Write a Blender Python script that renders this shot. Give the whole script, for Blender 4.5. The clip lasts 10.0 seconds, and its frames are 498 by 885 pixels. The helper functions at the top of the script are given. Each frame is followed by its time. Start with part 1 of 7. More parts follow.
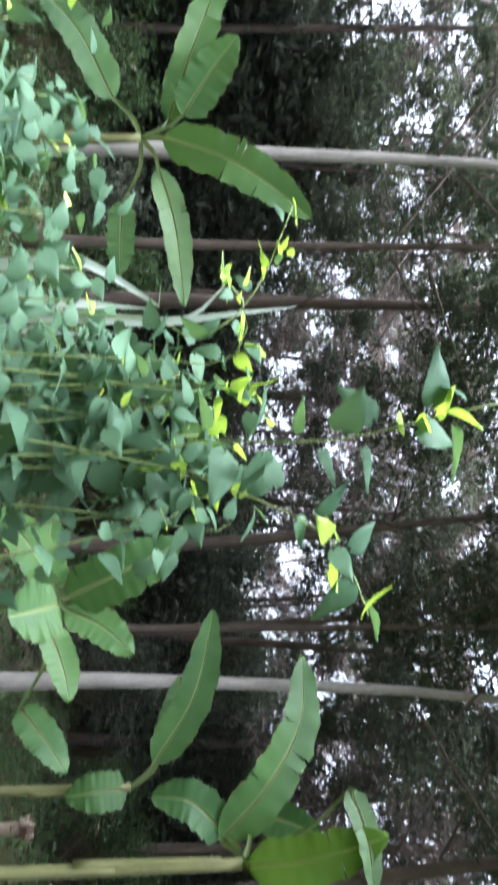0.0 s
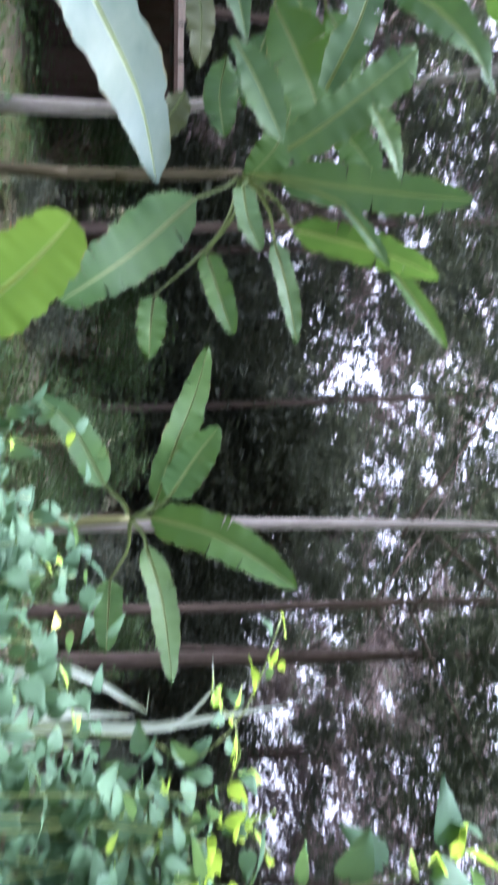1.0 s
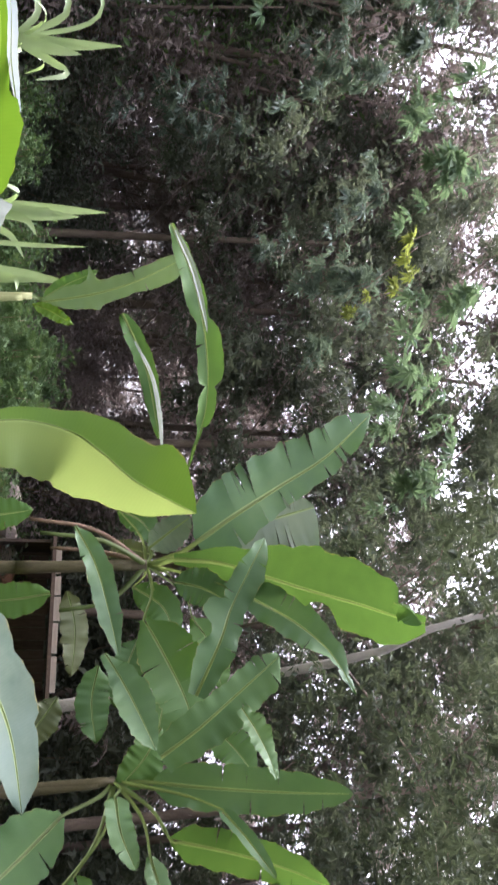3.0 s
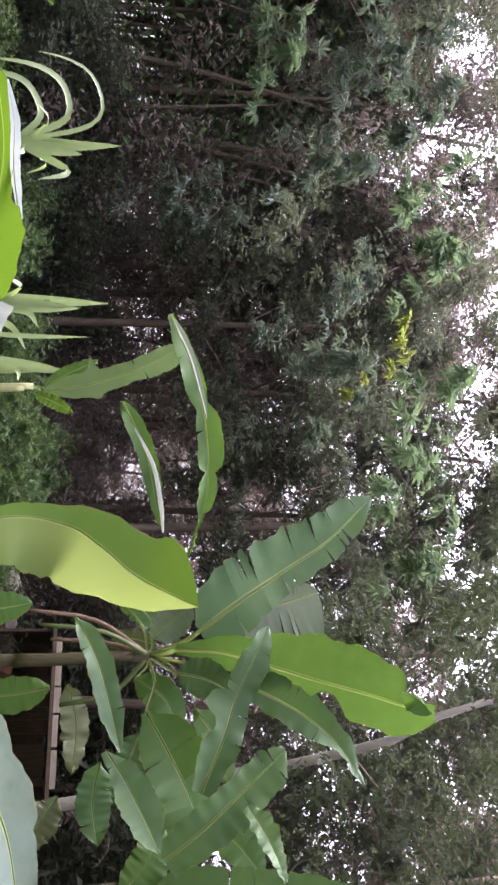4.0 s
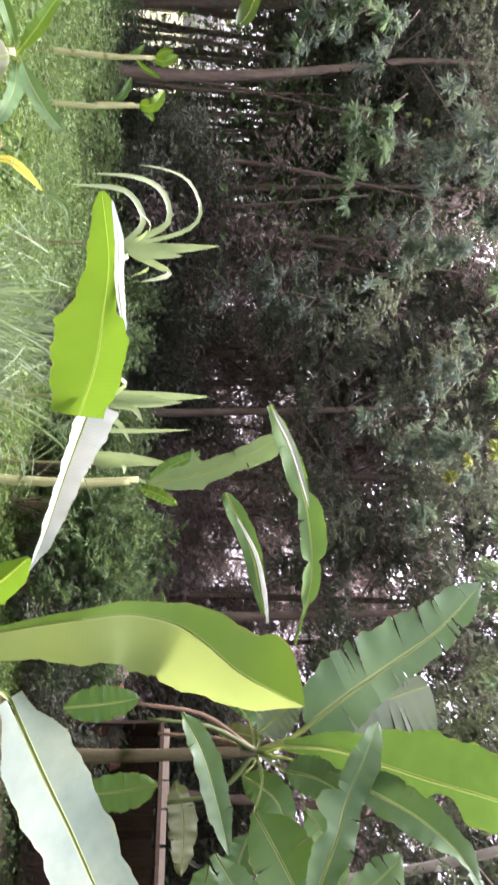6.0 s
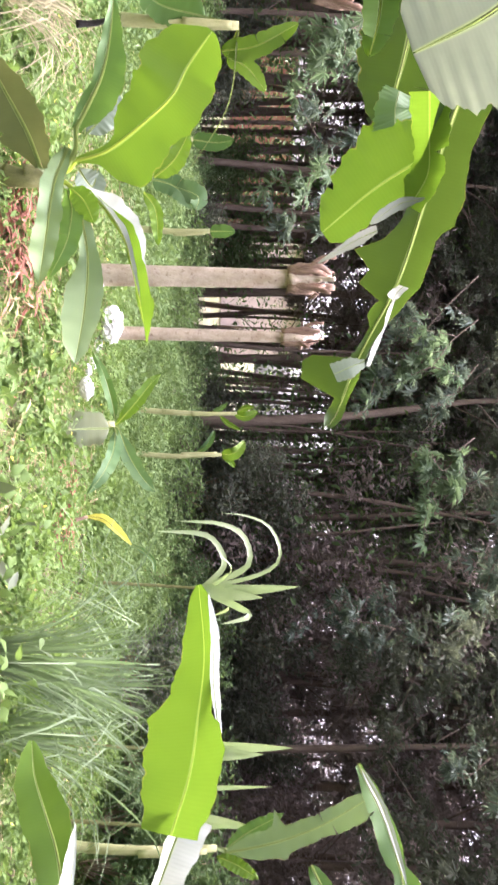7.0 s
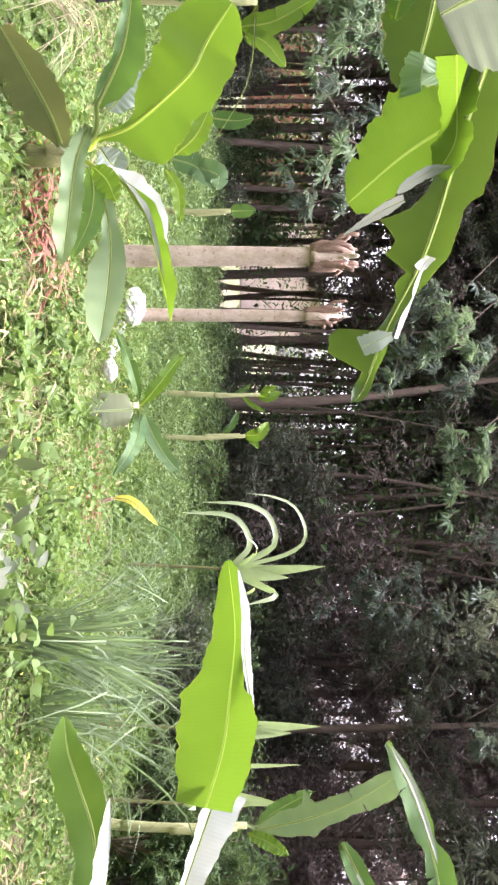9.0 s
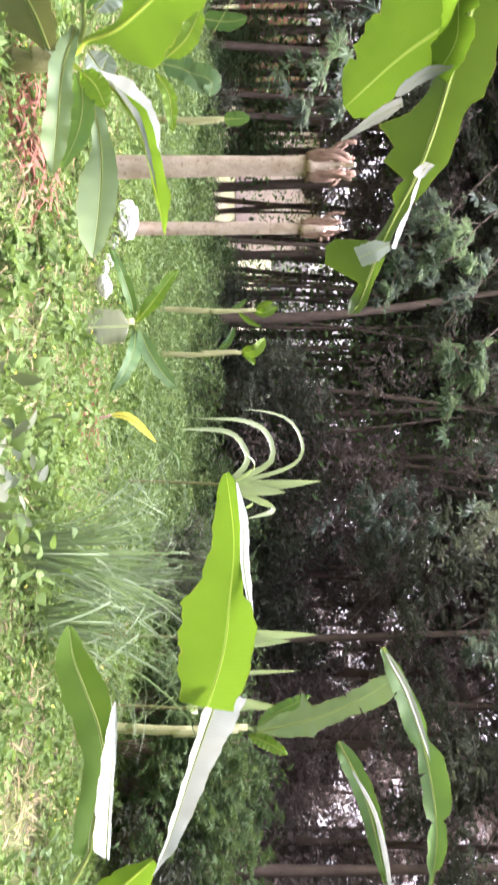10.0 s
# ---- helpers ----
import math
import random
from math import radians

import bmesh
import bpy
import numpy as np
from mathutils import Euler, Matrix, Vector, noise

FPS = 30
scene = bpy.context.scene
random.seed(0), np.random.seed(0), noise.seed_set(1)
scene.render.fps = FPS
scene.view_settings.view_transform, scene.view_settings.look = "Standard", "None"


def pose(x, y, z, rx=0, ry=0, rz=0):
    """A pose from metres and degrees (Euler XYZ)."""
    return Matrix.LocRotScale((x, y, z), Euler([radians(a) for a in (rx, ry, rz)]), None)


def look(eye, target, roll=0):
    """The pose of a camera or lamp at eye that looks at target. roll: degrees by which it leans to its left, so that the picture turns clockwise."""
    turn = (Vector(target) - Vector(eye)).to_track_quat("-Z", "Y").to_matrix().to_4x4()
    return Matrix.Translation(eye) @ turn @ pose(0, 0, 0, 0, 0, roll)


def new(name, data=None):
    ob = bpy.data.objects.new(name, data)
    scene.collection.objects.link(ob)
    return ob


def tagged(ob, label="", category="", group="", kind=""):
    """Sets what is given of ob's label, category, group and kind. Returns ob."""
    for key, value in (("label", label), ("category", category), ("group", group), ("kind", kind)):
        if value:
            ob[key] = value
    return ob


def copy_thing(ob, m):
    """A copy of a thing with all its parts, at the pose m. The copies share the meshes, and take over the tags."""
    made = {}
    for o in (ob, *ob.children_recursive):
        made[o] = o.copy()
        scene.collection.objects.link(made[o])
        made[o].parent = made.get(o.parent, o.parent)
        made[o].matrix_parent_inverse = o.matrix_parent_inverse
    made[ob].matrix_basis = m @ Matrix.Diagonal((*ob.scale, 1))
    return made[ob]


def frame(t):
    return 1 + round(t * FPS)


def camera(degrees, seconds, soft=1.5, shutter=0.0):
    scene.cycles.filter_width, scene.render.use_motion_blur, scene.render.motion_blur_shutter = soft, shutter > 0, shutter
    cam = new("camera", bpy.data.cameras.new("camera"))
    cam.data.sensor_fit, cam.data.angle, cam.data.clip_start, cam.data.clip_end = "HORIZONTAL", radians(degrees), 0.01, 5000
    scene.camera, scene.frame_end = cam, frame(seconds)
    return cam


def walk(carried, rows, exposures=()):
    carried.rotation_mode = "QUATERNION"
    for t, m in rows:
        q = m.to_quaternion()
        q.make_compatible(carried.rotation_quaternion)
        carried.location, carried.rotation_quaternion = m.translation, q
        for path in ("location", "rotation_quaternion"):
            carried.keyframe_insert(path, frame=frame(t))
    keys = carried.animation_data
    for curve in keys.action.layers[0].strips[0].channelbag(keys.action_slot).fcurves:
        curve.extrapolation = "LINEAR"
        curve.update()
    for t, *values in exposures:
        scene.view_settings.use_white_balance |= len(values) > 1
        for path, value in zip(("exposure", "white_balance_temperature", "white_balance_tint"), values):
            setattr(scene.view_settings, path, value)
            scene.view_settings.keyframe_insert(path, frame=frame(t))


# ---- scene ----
cam = camera(32.95, 10.0, soft=2.3, shutter=0.38)
# seconds, eye, pan to the left, tilt upwards, turn of the picture about the view
ROWS = [
    (0, -0.025, 0.516, 1.562, 0.33, 4.89, 90.32),
    (0.5, -0.119, 0.504, 1.555, 9.78, 5.00, 90.46),
    (1, -0.247, 0.484, 1.551, 23.10, 5.74, 90.20),
    (1.5, -0.356, 0.399, 1.542, 38.05, 9.66, 90.81),
    (2, -0.395, 0.372, 1.541, 47.37, 12.15, 92.83),
    (2.5, -0.427, 0.335, 1.543, 56.18, 12.54, 93.24),
    (2.7, -0.440, 0.331, 1.543, 58.26, 12.83, 93.08),
    (3.8, -0.487, 0.300, 1.551, 65.21, 13.23, 93.67),
    (4, -0.487, 0.286, 1.545, 66.10, 12.88, 93.37),
    (4.5, -0.493, 0.281, 1.540, 67.03, 11.43, 93.48),
    (5, -0.520, 0.272, 1.519, 68.50, 8.77, 93.36),
    (5.2, -0.526, 0.265, 1.515, 68.79, 8.06, 93.46),
    (6.3, -0.484, 0.189, 1.553, 74.56, 4.64, 91.59),
    (6.5, -0.501, 0.129, 1.535, 78.79, 3.72, 91.72),
    (6.7, -0.525, 0.046, 1.495, 84.59, 1.80, 92.64),
    (6.9, -0.543, -0.022, 1.465, 90.28, 0.16, 93.23),
    (7, -0.546, -0.047, 1.447, 91.96, -0.18, 93.03),
    (7.5, -0.548, -0.043, 1.440, 92.85, -1.01, 92.55),
    (8, -0.548, -0.034, 1.433, 91.90, -1.32, 92.52),
    (8.5, -0.561, -0.020, 1.427, 91.91, -1.30, 92.11),
    (9, -0.564, -0.013, 1.426, 90.80, -1.61, 92.26),
    (9.5, -0.562, -0.016, 1.426, 89.48, -1.49, 91.80),
    (10, -0.551, 0.004, 1.426, 85.23, -1.20, 91.83),
]
EXPOSURES = [(0.0, 2.9, 5000, 18), (0.5, 2.9, 5000, 21), (1.1, 2.97, 4900, 31), (1.6, 2.95, 4850, 30), (2.5, 2.82, 5250, 26), (4.5, 2.72, 5500, 37), (6.0, 3.24, 5600, 36), (6.6, 3.4, 5600, 36), (7.5, 3.31, 5600, 36), (10.0, 3.33, 5600, 34)]
walk(cam, [(t, pose(x, y, z, 0, 0, pan) @ pose(0, 0, 0, 90 + tilt) @ pose(0, 0, 0, 0, 0, roll)) for t, x, y, z, pan, tilt, roll in ROWS], EXPOSURES)

# ---- light: bright hazy sky, soft sun high beyond the trees ----
SUN_AZ, SUN_EL = 105.0, 72.0  # degrees to the left of +y, and above the horizon
world = bpy.data.worlds.new("world")
scene.world = world
world.use_nodes = True
wn = world.node_tree.nodes
sky = wn.new("ShaderNodeTexSky")
sky.sky_type, sky.sun_disc = "NISHITA", False
sky.sun_elevation, sky.sun_rotation = radians(SUN_EL), radians(-SUN_AZ)
sky.air_density, sky.dust_density, sky.ozone_density = 1.0, 7.0, 0.4
wn["Background"].inputs["Strength"].default_value = 0.15
haze = wn.new("ShaderNodeHueSaturation")
haze.inputs["Saturation"].default_value = 0.2
world.node_tree.links.new(sky.outputs[0], haze.inputs["Color"])
warm = wn.new("ShaderNodeMix")
warm.data_type, warm.blend_type = "RGBA", "MULTIPLY"
warm.inputs[0].default_value, warm.inputs[7].default_value = 1.0, (1.0, 0.945, 0.82, 1)
world.node_tree.links.new(haze.outputs[0], warm.inputs[6])
world.node_tree.links.new(warm.outputs[2], wn["Background"].inputs["Color"])
sun = new("sun", bpy.data.lights.new("sun", "SUN"))
sun.data.energy, sun.data.angle, sun.data.color = 1.0, radians(24), (1.0, 0.95, 0.86)
sun_from = Vector((-math.sin(radians(SUN_AZ)) * math.cos(radians(SUN_EL)), math.cos(radians(SUN_AZ)) * math.cos(radians(SUN_EL)), math.sin(radians(SUN_EL))))
sun.matrix_world = look(sun_from * 60, (0, 0, 0))


# ---- materials ----
def material(name):
    m = bpy.data.materials.new(name)
    m.use_nodes = True
    nt = m.node_tree
    return m, nt, nt.nodes["Principled BSDF"], nt.nodes["Material Output"]


def noise_node(nt, scale, detail=4.0, coord="Object", rough=0.6):
    tc = nt.nodes.new("ShaderNodeTexCoord")
    n = nt.nodes.new("ShaderNodeTexNoise")
    n.inputs["Scale"].default_value, n.inputs["Detail"].default_value, n.inputs["Roughness"].default_value = scale, detail, rough
    nt.links.new(tc.outputs[coord], n.inputs["Vector"])
    return n


def ramp_node(nt, source, stops):
    r = nt.nodes.new("ShaderNodeValToRGB")
    while len(r.color_ramp.elements) < len(stops):
        r.color_ramp.elements.new(0.5)
    for e, (p, c) in zip(r.color_ramp.elements, stops):
        e.position, e.color = p, (*c, 1)
    nt.links.new(source, r.inputs[0])
    return r


def mix_node(nt, kind, fac, a, b):
    n = nt.nodes.new("ShaderNodeMix")
    n.data_type, n.blend_type = "RGBA", kind
    for socket, value in ((n.inputs[0], fac), (n.inputs[6], a), (n.inputs[7], b)):
        if isinstance(value, (int, float)):
            socket.default_value = value
        elif isinstance(value, tuple):
            socket.default_value = (*value, 1)
        else:
            nt.links.new(value, socket)
    return n.outputs[2]


def bump_node(nt, height, strength, distance, bsdf):
    b = nt.nodes.new("ShaderNodeBump")
    b.inputs["Strength"].default_value, b.inputs["Distance"].default_value = strength, distance
    nt.links.new(height, b.inputs["Height"])
    nt.links.new(b.outputs[0], bsdf.inputs["Normal"])
    return b


def leaf_material(name, dark, light, glow, thin=0.4, rough=0.42, scale=6.0, per="island", veins=0.0, brown=0.0, spec=0.5):
    """A leaf: diffuse and glossy skin that lets part of the light through."""
    dark, light, glow = ((c[0] * 1.03, c[1] * 0.9, c[2] * 1.03) for c in (dark, light, glow))
    m, nt, bsdf, out = material(name)
    n = noise_node(nt, scale)
    if per == "island":
        info = nt.nodes.new("ShaderNodeNewGeometry").outputs["Random Per Island"]
    else:
        info = nt.nodes.new("ShaderNodeObjectInfo").outputs["Random"]
    add = nt.nodes.new("ShaderNodeMath")
    add.operation = "MULTIPLY_ADD"
    nt.links.new(info, add.inputs[0])
    add.inputs[1].default_value = 0.7
    nt.links.new(n.outputs["Fac"], add.inputs[2])
    col = ramp_node(nt, add.outputs[0], [(0.35, dark), (1.05, light)]).outputs[0]
    if brown:
        spots = noise_node(nt, scale * 2.3, 6.0)
        spot = ramp_node(nt, spots.outputs["Fac"], [(0.68, (0, 0, 0)), (0.78, (1, 1, 1))])
        mul = nt.nodes.new("ShaderNodeMath")
        mul.operation, mul.inputs[1].default_value = "MULTIPLY", brown
        nt.links.new(spot.outputs[0], mul.inputs[0])
        col = mix_node(nt, "MIX", mul.outputs[0], col, (0.16, 0.09, 0.03))
    if veins:
        uv = nt.nodes.new("ShaderNodeUVMap")
        w = nt.nodes.new("ShaderNodeTexWave")
        w.wave_type, w.bands_direction = "BANDS", "Y"
        w.inputs["Scale"].default_value, w.inputs["Distortion"].default_value, w.inputs["Detail"].default_value, w.inputs["Detail Scale"].default_value = veins, 1.2, 2.0, 0.6
        nt.links.new(uv.outputs[0], w.inputs["Vector"])
        wr = ramp_node(nt, w.outputs["Fac"], [(0.2, (0.86, 0.89, 0.84)), (0.9, (1.05, 1.04, 1.0))])
        col = mix_node(nt, "MULTIPLY", 0.22, col, wr.outputs[0])
        tone = ramp_node(nt, noise_node(nt, 1.7, 3.0).outputs["Fac"], [(0.3, (0.72, 0.78, 0.8)), (0.7, (1.2, 1.15, 1.0))])
        col = mix_node(nt, "MULTIPLY", 1.0, col, tone.outputs[0])
        sep = nt.nodes.new("ShaderNodeSeparateXYZ")
        nt.links.new(uv.outputs[0], sep.inputs[0])
        off = nt.nodes.new("ShaderNodeMath")
        off.operation, off.inputs[1].default_value = "SUBTRACT", 0.5
        nt.links.new(sep.outputs[0], off.inputs[0])
        rim = nt.nodes.new("ShaderNodeMath")
        rim.operation = "ABSOLUTE"
        nt.links.new(off.outputs[0], rim.inputs[0])
        worn = nt.nodes.new("ShaderNodeMath")
        worn.operation, worn.inputs[1].default_value = "MULTIPLY_ADD", 0.09
        nt.links.new(noise_node(nt, 14.0, 3.0).outputs["Fac"], worn.inputs[0])
        nt.links.new(rim.outputs[0], worn.inputs[2])
        edge = ramp_node(nt, worn.outputs[0], [(0.535, (0, 0, 0)), (0.56, (1, 1, 1))])
        col = mix_node(nt, "MIX", edge.outputs[0], col, (0.3, 0.24, 0.07))
        mid = ramp_node(nt, rim.outputs[0], [(0.0, (1, 1, 1)), (0.02, (0, 0, 0))])
        col = mix_node(nt, "MIX", mid.outputs[0], col, (0.36, 0.45, 0.16))
        bump_node(nt, w.outputs["Fac"], 0.05, 0.003, bsdf)
    nt.links.new(col, bsdf.inputs["Base Color"])
    bsdf.inputs["Roughness"].default_value, bsdf.inputs["Specular IOR Level"].default_value = rough, spec
    tr = nt.nodes.new("ShaderNodeBsdfTranslucent")
    nt.links.new(mix_node(nt, "MIX", 0.75, col, glow), tr.inputs["Color"])
    mx = nt.nodes.new("ShaderNodeMixShader")
    mx.inputs[0].default_value = thin
    nt.links.new(bsdf.outputs[0], mx.inputs[1])
    nt.links.new(tr.outputs[0], mx.inputs[2])
    nt.links.new(mx.outputs[0], out.inputs["Surface"])
    return m


def solid_material(name, dark, light, rough=0.85, scale=8.0, bump=0.4, stretch=(1, 1, 1), fine=60.0, spec=0.3, per_object=0.0):
    m, nt, bsdf, out = material(name)
    tc = nt.nodes.new("ShaderNodeTexCoord")
    mp = nt.nodes.new("ShaderNodeMapping")
    mp.inputs["Scale"].default_value = stretch
    nt.links.new(tc.outputs["Object"], mp.inputs["Vector"])
    a, b = nt.nodes.new("ShaderNodeTexNoise"), nt.nodes.new("ShaderNodeTexNoise")
    for n, s in ((a, scale), (b, fine)):
        n.inputs["Scale"].default_value, n.inputs["Detail"].default_value, n.inputs["Roughness"].default_value = s, 5.0, 0.65
        nt.links.new(mp.outputs[0], n.inputs["Vector"])
    both = mix_node(nt, "MIX", 0.4, a.outputs["Fac"], b.outputs["Fac"])
    col = ramp_node(nt, both, [(0.32, dark), (0.68, light)]).outputs[0]
    if per_object:
        info = nt.nodes.new("ShaderNodeObjectInfo")
        r = ramp_node(nt, info.outputs["Random"], [(0, (1 - per_object,) * 3), (1, (1 + per_object,) * 3)])
        col = mix_node(nt, "MULTIPLY", 1.0, col, r.outputs[0])
    nt.links.new(col, bsdf.inputs["Base Color"])
    bsdf.inputs["Roughness"].default_value, bsdf.inputs["Specular IOR Level"].default_value = rough, spec
    bump_node(nt, both, bump, 0.02, bsdf)
    return m


BANANA = leaf_material("banana_leaf", (0.035, 0.1, 0.026), (0.085, 0.19, 0.042), (0.13, 0.27, 0.025), 0.32, 0.5, 3.0, "object", 22.0, 0.5, 0.22)
BANANA_YOUNG = leaf_material("young_banana_leaf", (0.065, 0.16, 0.012), (0.12, 0.24, 0.02), (0.155, 0.315, 0.008), 0.38, 0.5, 3.0, "object", 22.0, 0.3, 0.2)
BANANA_WAXY = leaf_material("waxy_banana_leaf", (0.052, 0.125, 0.042), (0.105, 0.205, 0.068), (0.13, 0.27, 0.045), 0.25, 0.5, 3.0, "object", 22.0, 0.3, 0.25)
BANANA_PALE = leaf_material("pale_leaf_underside", (0.14, 0.19, 0.145), (0.25, 0.31, 0.235), (0.3, 0.4, 0.2), 0.22, 0.55, 3.0, "object", 26.0, 0.15, 0.3)
# yellower, more translucent copy: light from behind put into the colour
BANANA_GLOW = leaf_material("backlit_banana_leaf", (0.1, 0.19, 0.04), (0.17, 0.27, 0.07), (0.29, 0.41, 0.075), 0.5, 0.45, 3.0, "object", 22.0, 0.25, 0.3)
BANANA_BLOOM = leaf_material("grey_bloomed_banana_leaf", (0.09, 0.15, 0.1), (0.19, 0.265, 0.18), (0.16, 0.28, 0.09), 0.25, 0.55, 6.0, "object", 20.0, 0.3, 0.25)
BANANA_WARM = leaf_material("smooth_mid_green_leaf", (0.048, 0.115, 0.013), (0.088, 0.185, 0.022), (0.13, 0.26, 0.012), 0.3, 0.5, 3.0, "object", 22.0, 0.2, 0.22)
BANANA_SAGE = leaf_material("sage_banana_leaf", (0.085, 0.165, 0.06), (0.15, 0.25, 0.1), (0.19, 0.32, 0.07), 0.25, 0.55, 3.0, "object", 22.0, 0.3, 0.25)
# banana leaf darkened to olive: shade put into the colour
BANANA_SHADED = leaf_material("shaded_olive_banana_leaf", (0.022, 0.055, 0.008), (0.042, 0.09, 0.014), (0.075, 0.145, 0.008), 0.32, 0.5, 3.0, "object", 22.0, 0.3, 0.2)
# dull leaf: old leaves, and one leaf seen from its shadow side
BANANA_DULL = leaf_material("dull_banana_leaf", (0.05, 0.09, 0.03), (0.11, 0.15, 0.05), (0.2, 0.24, 0.05), 0.25, 0.6, 4.0, "object", 18.0, 1.0)
YELLOW_LEAF = leaf_material("yellowed_leaf", (0.46, 0.5, 0.05), (0.62, 0.68, 0.1), (0.66, 0.74, 0.09), 0.4, 0.5, 5.0, "object", 0.0, 0.6)
DRY_LEAF = leaf_material("dry_leaf", (0.13, 0.085, 0.04), (0.29, 0.2, 0.1), (0.3, 0.17, 0.06), 0.15, 0.85, 9.0, spec=0.1)
RED_DRY = leaf_material("red_brown_dead_leaf", (0.115, 0.06, 0.035), (0.25, 0.135, 0.08), (0.25, 0.12, 0.05), 0.15, 0.85, 9.0, spec=0.08)
MIDRIB = leaf_material("midrib", (0.085, 0.15, 0.04), (0.145, 0.215, 0.07), (0.25, 0.36, 0.07), 0.4, 0.5, 6.0, "object", spec=0.3)
# brighter midrib copy, light from behind put into its colour
MIDRIB_GLOW = leaf_material("backlit_midrib", (0.14, 0.24, 0.03), (0.2, 0.3, 0.045), (0.3, 0.46, 0.03), 0.5, 0.5, 6.0, "object", spec=0.3)
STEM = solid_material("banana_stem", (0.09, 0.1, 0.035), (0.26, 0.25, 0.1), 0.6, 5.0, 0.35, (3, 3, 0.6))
# dead brown sheaths, with the clump's shade put into the colour too
DARK_STEM = solid_material("dead_sheath_and_shade_stem", (0.05, 0.042, 0.022), (0.15, 0.125, 0.065), 0.7, 5.0, 0.5, (3, 3, 0.6))
CHAR = solid_material("blackened_leaf", (0.012, 0.011, 0.01), (0.04, 0.034, 0.03), 0.8, 8.0, 0.5)
PALE_STEM = solid_material("pale_sucker_stem", (0.26, 0.28, 0.11), (0.48, 0.48, 0.24), 0.6, 5.0, 0.3, (3, 3, 0.6))
STUMP_SKIN = solid_material("pale_stem_skin", (0.36, 0.31, 0.24), (0.66, 0.6, 0.5), 0.75, 4.0, 0.35, (2.5, 2.5, 0.8))
STUMP_SKIN_NT = STUMP_SKIN.node_tree
stump_in = STUMP_SKIN_NT.nodes["Principled BSDF"].inputs["Base Color"]
stump_base = stump_in.links[0].from_socket
stump_spot = ramp_node(STUMP_SKIN_NT, noise_node(STUMP_SKIN_NT, 26.0, 5.0, rough=0.7).outputs["Fac"], [(0.56, (1, 1, 1)), (0.68, (0.42, 0.33, 0.27))])
stump_stain = ramp_node(STUMP_SKIN_NT, noise_node(STUMP_SKIN_NT, 4.5, 4.0).outputs["Fac"], [(0.35, (0.72, 0.64, 0.55)), (0.62, (1.05, 1.0, 0.97))])
STUMP_SKIN_NT.links.new(mix_node(STUMP_SKIN_NT, "MULTIPLY", 1.0, mix_node(STUMP_SKIN_NT, "MULTIPLY", 0.8, stump_base, stump_spot.outputs[0]), stump_stain.outputs[0]), stump_in)
STUMP_TORN = solid_material("torn_fibre", (0.11, 0.065, 0.045), (0.36, 0.25, 0.175), 0.9, 12.0, 0.8, (3, 3, 0.5))
BARK = solid_material("bark", (0.075, 0.055, 0.042), (0.2, 0.155, 0.12), 0.92, 7.0, 0.8, (2, 2, 0.5))
BARK_PALE = solid_material("pale_bark", (0.24, 0.22, 0.19), (0.5, 0.46, 0.4), 0.9, 7.0, 0.6, (2, 2, 0.6))
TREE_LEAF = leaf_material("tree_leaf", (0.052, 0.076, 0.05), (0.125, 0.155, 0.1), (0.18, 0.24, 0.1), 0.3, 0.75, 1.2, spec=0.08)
# copy of the tree leaf with shade put into its colour
TREE_SHADED = leaf_material("shaded_tree_leaf", (0.032, 0.048, 0.03), (0.08, 0.105, 0.062), (0.12, 0.17, 0.06), 0.24, 0.75, 1.2, spec=0.08)
# brown, lightened leaf: the wood's brown haze put into the colour
HAZE_BROWN_LEAF = leaf_material("haze_brown_leaf", (0.145, 0.138, 0.105), (0.28, 0.262, 0.205), (0.25, 0.25, 0.17), 0.28, 0.8, 1.2, spec=0.08)
# duller bough leaf, the wood's shade put into its colour
BOUGH_SHADED = leaf_material("shaded_bough_leaf", (0.058, 0.1, 0.068), (0.125, 0.175, 0.125), (0.14, 0.21, 0.09), 0.3, 0.7, 1.2, spec=0.12)
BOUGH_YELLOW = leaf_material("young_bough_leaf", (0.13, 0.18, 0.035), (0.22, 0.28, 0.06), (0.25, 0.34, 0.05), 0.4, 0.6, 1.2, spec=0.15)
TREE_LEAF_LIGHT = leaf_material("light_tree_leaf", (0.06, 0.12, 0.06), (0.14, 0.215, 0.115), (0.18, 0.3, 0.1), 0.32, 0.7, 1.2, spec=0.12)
BUSH_LEAF = leaf_material("bush_leaf", (0.04, 0.085, 0.033), (0.095, 0.17, 0.06), (0.16, 0.27, 0.05), 0.3, 0.65, 2.0, spec=0.18)
VINE_LEAF = leaf_material("vine_leaf", (0.038, 0.09, 0.042), (0.085, 0.172, 0.078), (0.16, 0.31, 0.06), 0.3, 0.6, 4.0, spec=0.16)
GREY_WEED = leaf_material("grey_weed_leaf", (0.045, 0.08, 0.035), (0.12, 0.16, 0.085), (0.18, 0.27, 0.07), 0.28, 0.6, 4.0, spec=0.25)
VINE_TIP = leaf_material("young_vine_leaf", (0.2, 0.4, 0.03), (0.36, 0.58, 0.06), (0.45, 0.7, 0.05), 0.45, 0.4, 4.0)
WEED_LEAF = leaf_material("weed_leaf", (0.05, 0.1, 0.024), (0.105, 0.19, 0.042), (0.17, 0.3, 0.045), 0.35, 0.6, 1.0, spec=0.12)
BANK_LEAF = leaf_material("weed_bank_leaf", (0.06, 0.13, 0.04), (0.15, 0.25, 0.08), (0.2, 0.34, 0.06), 0.35, 0.6, 1.0, spec=0.2)
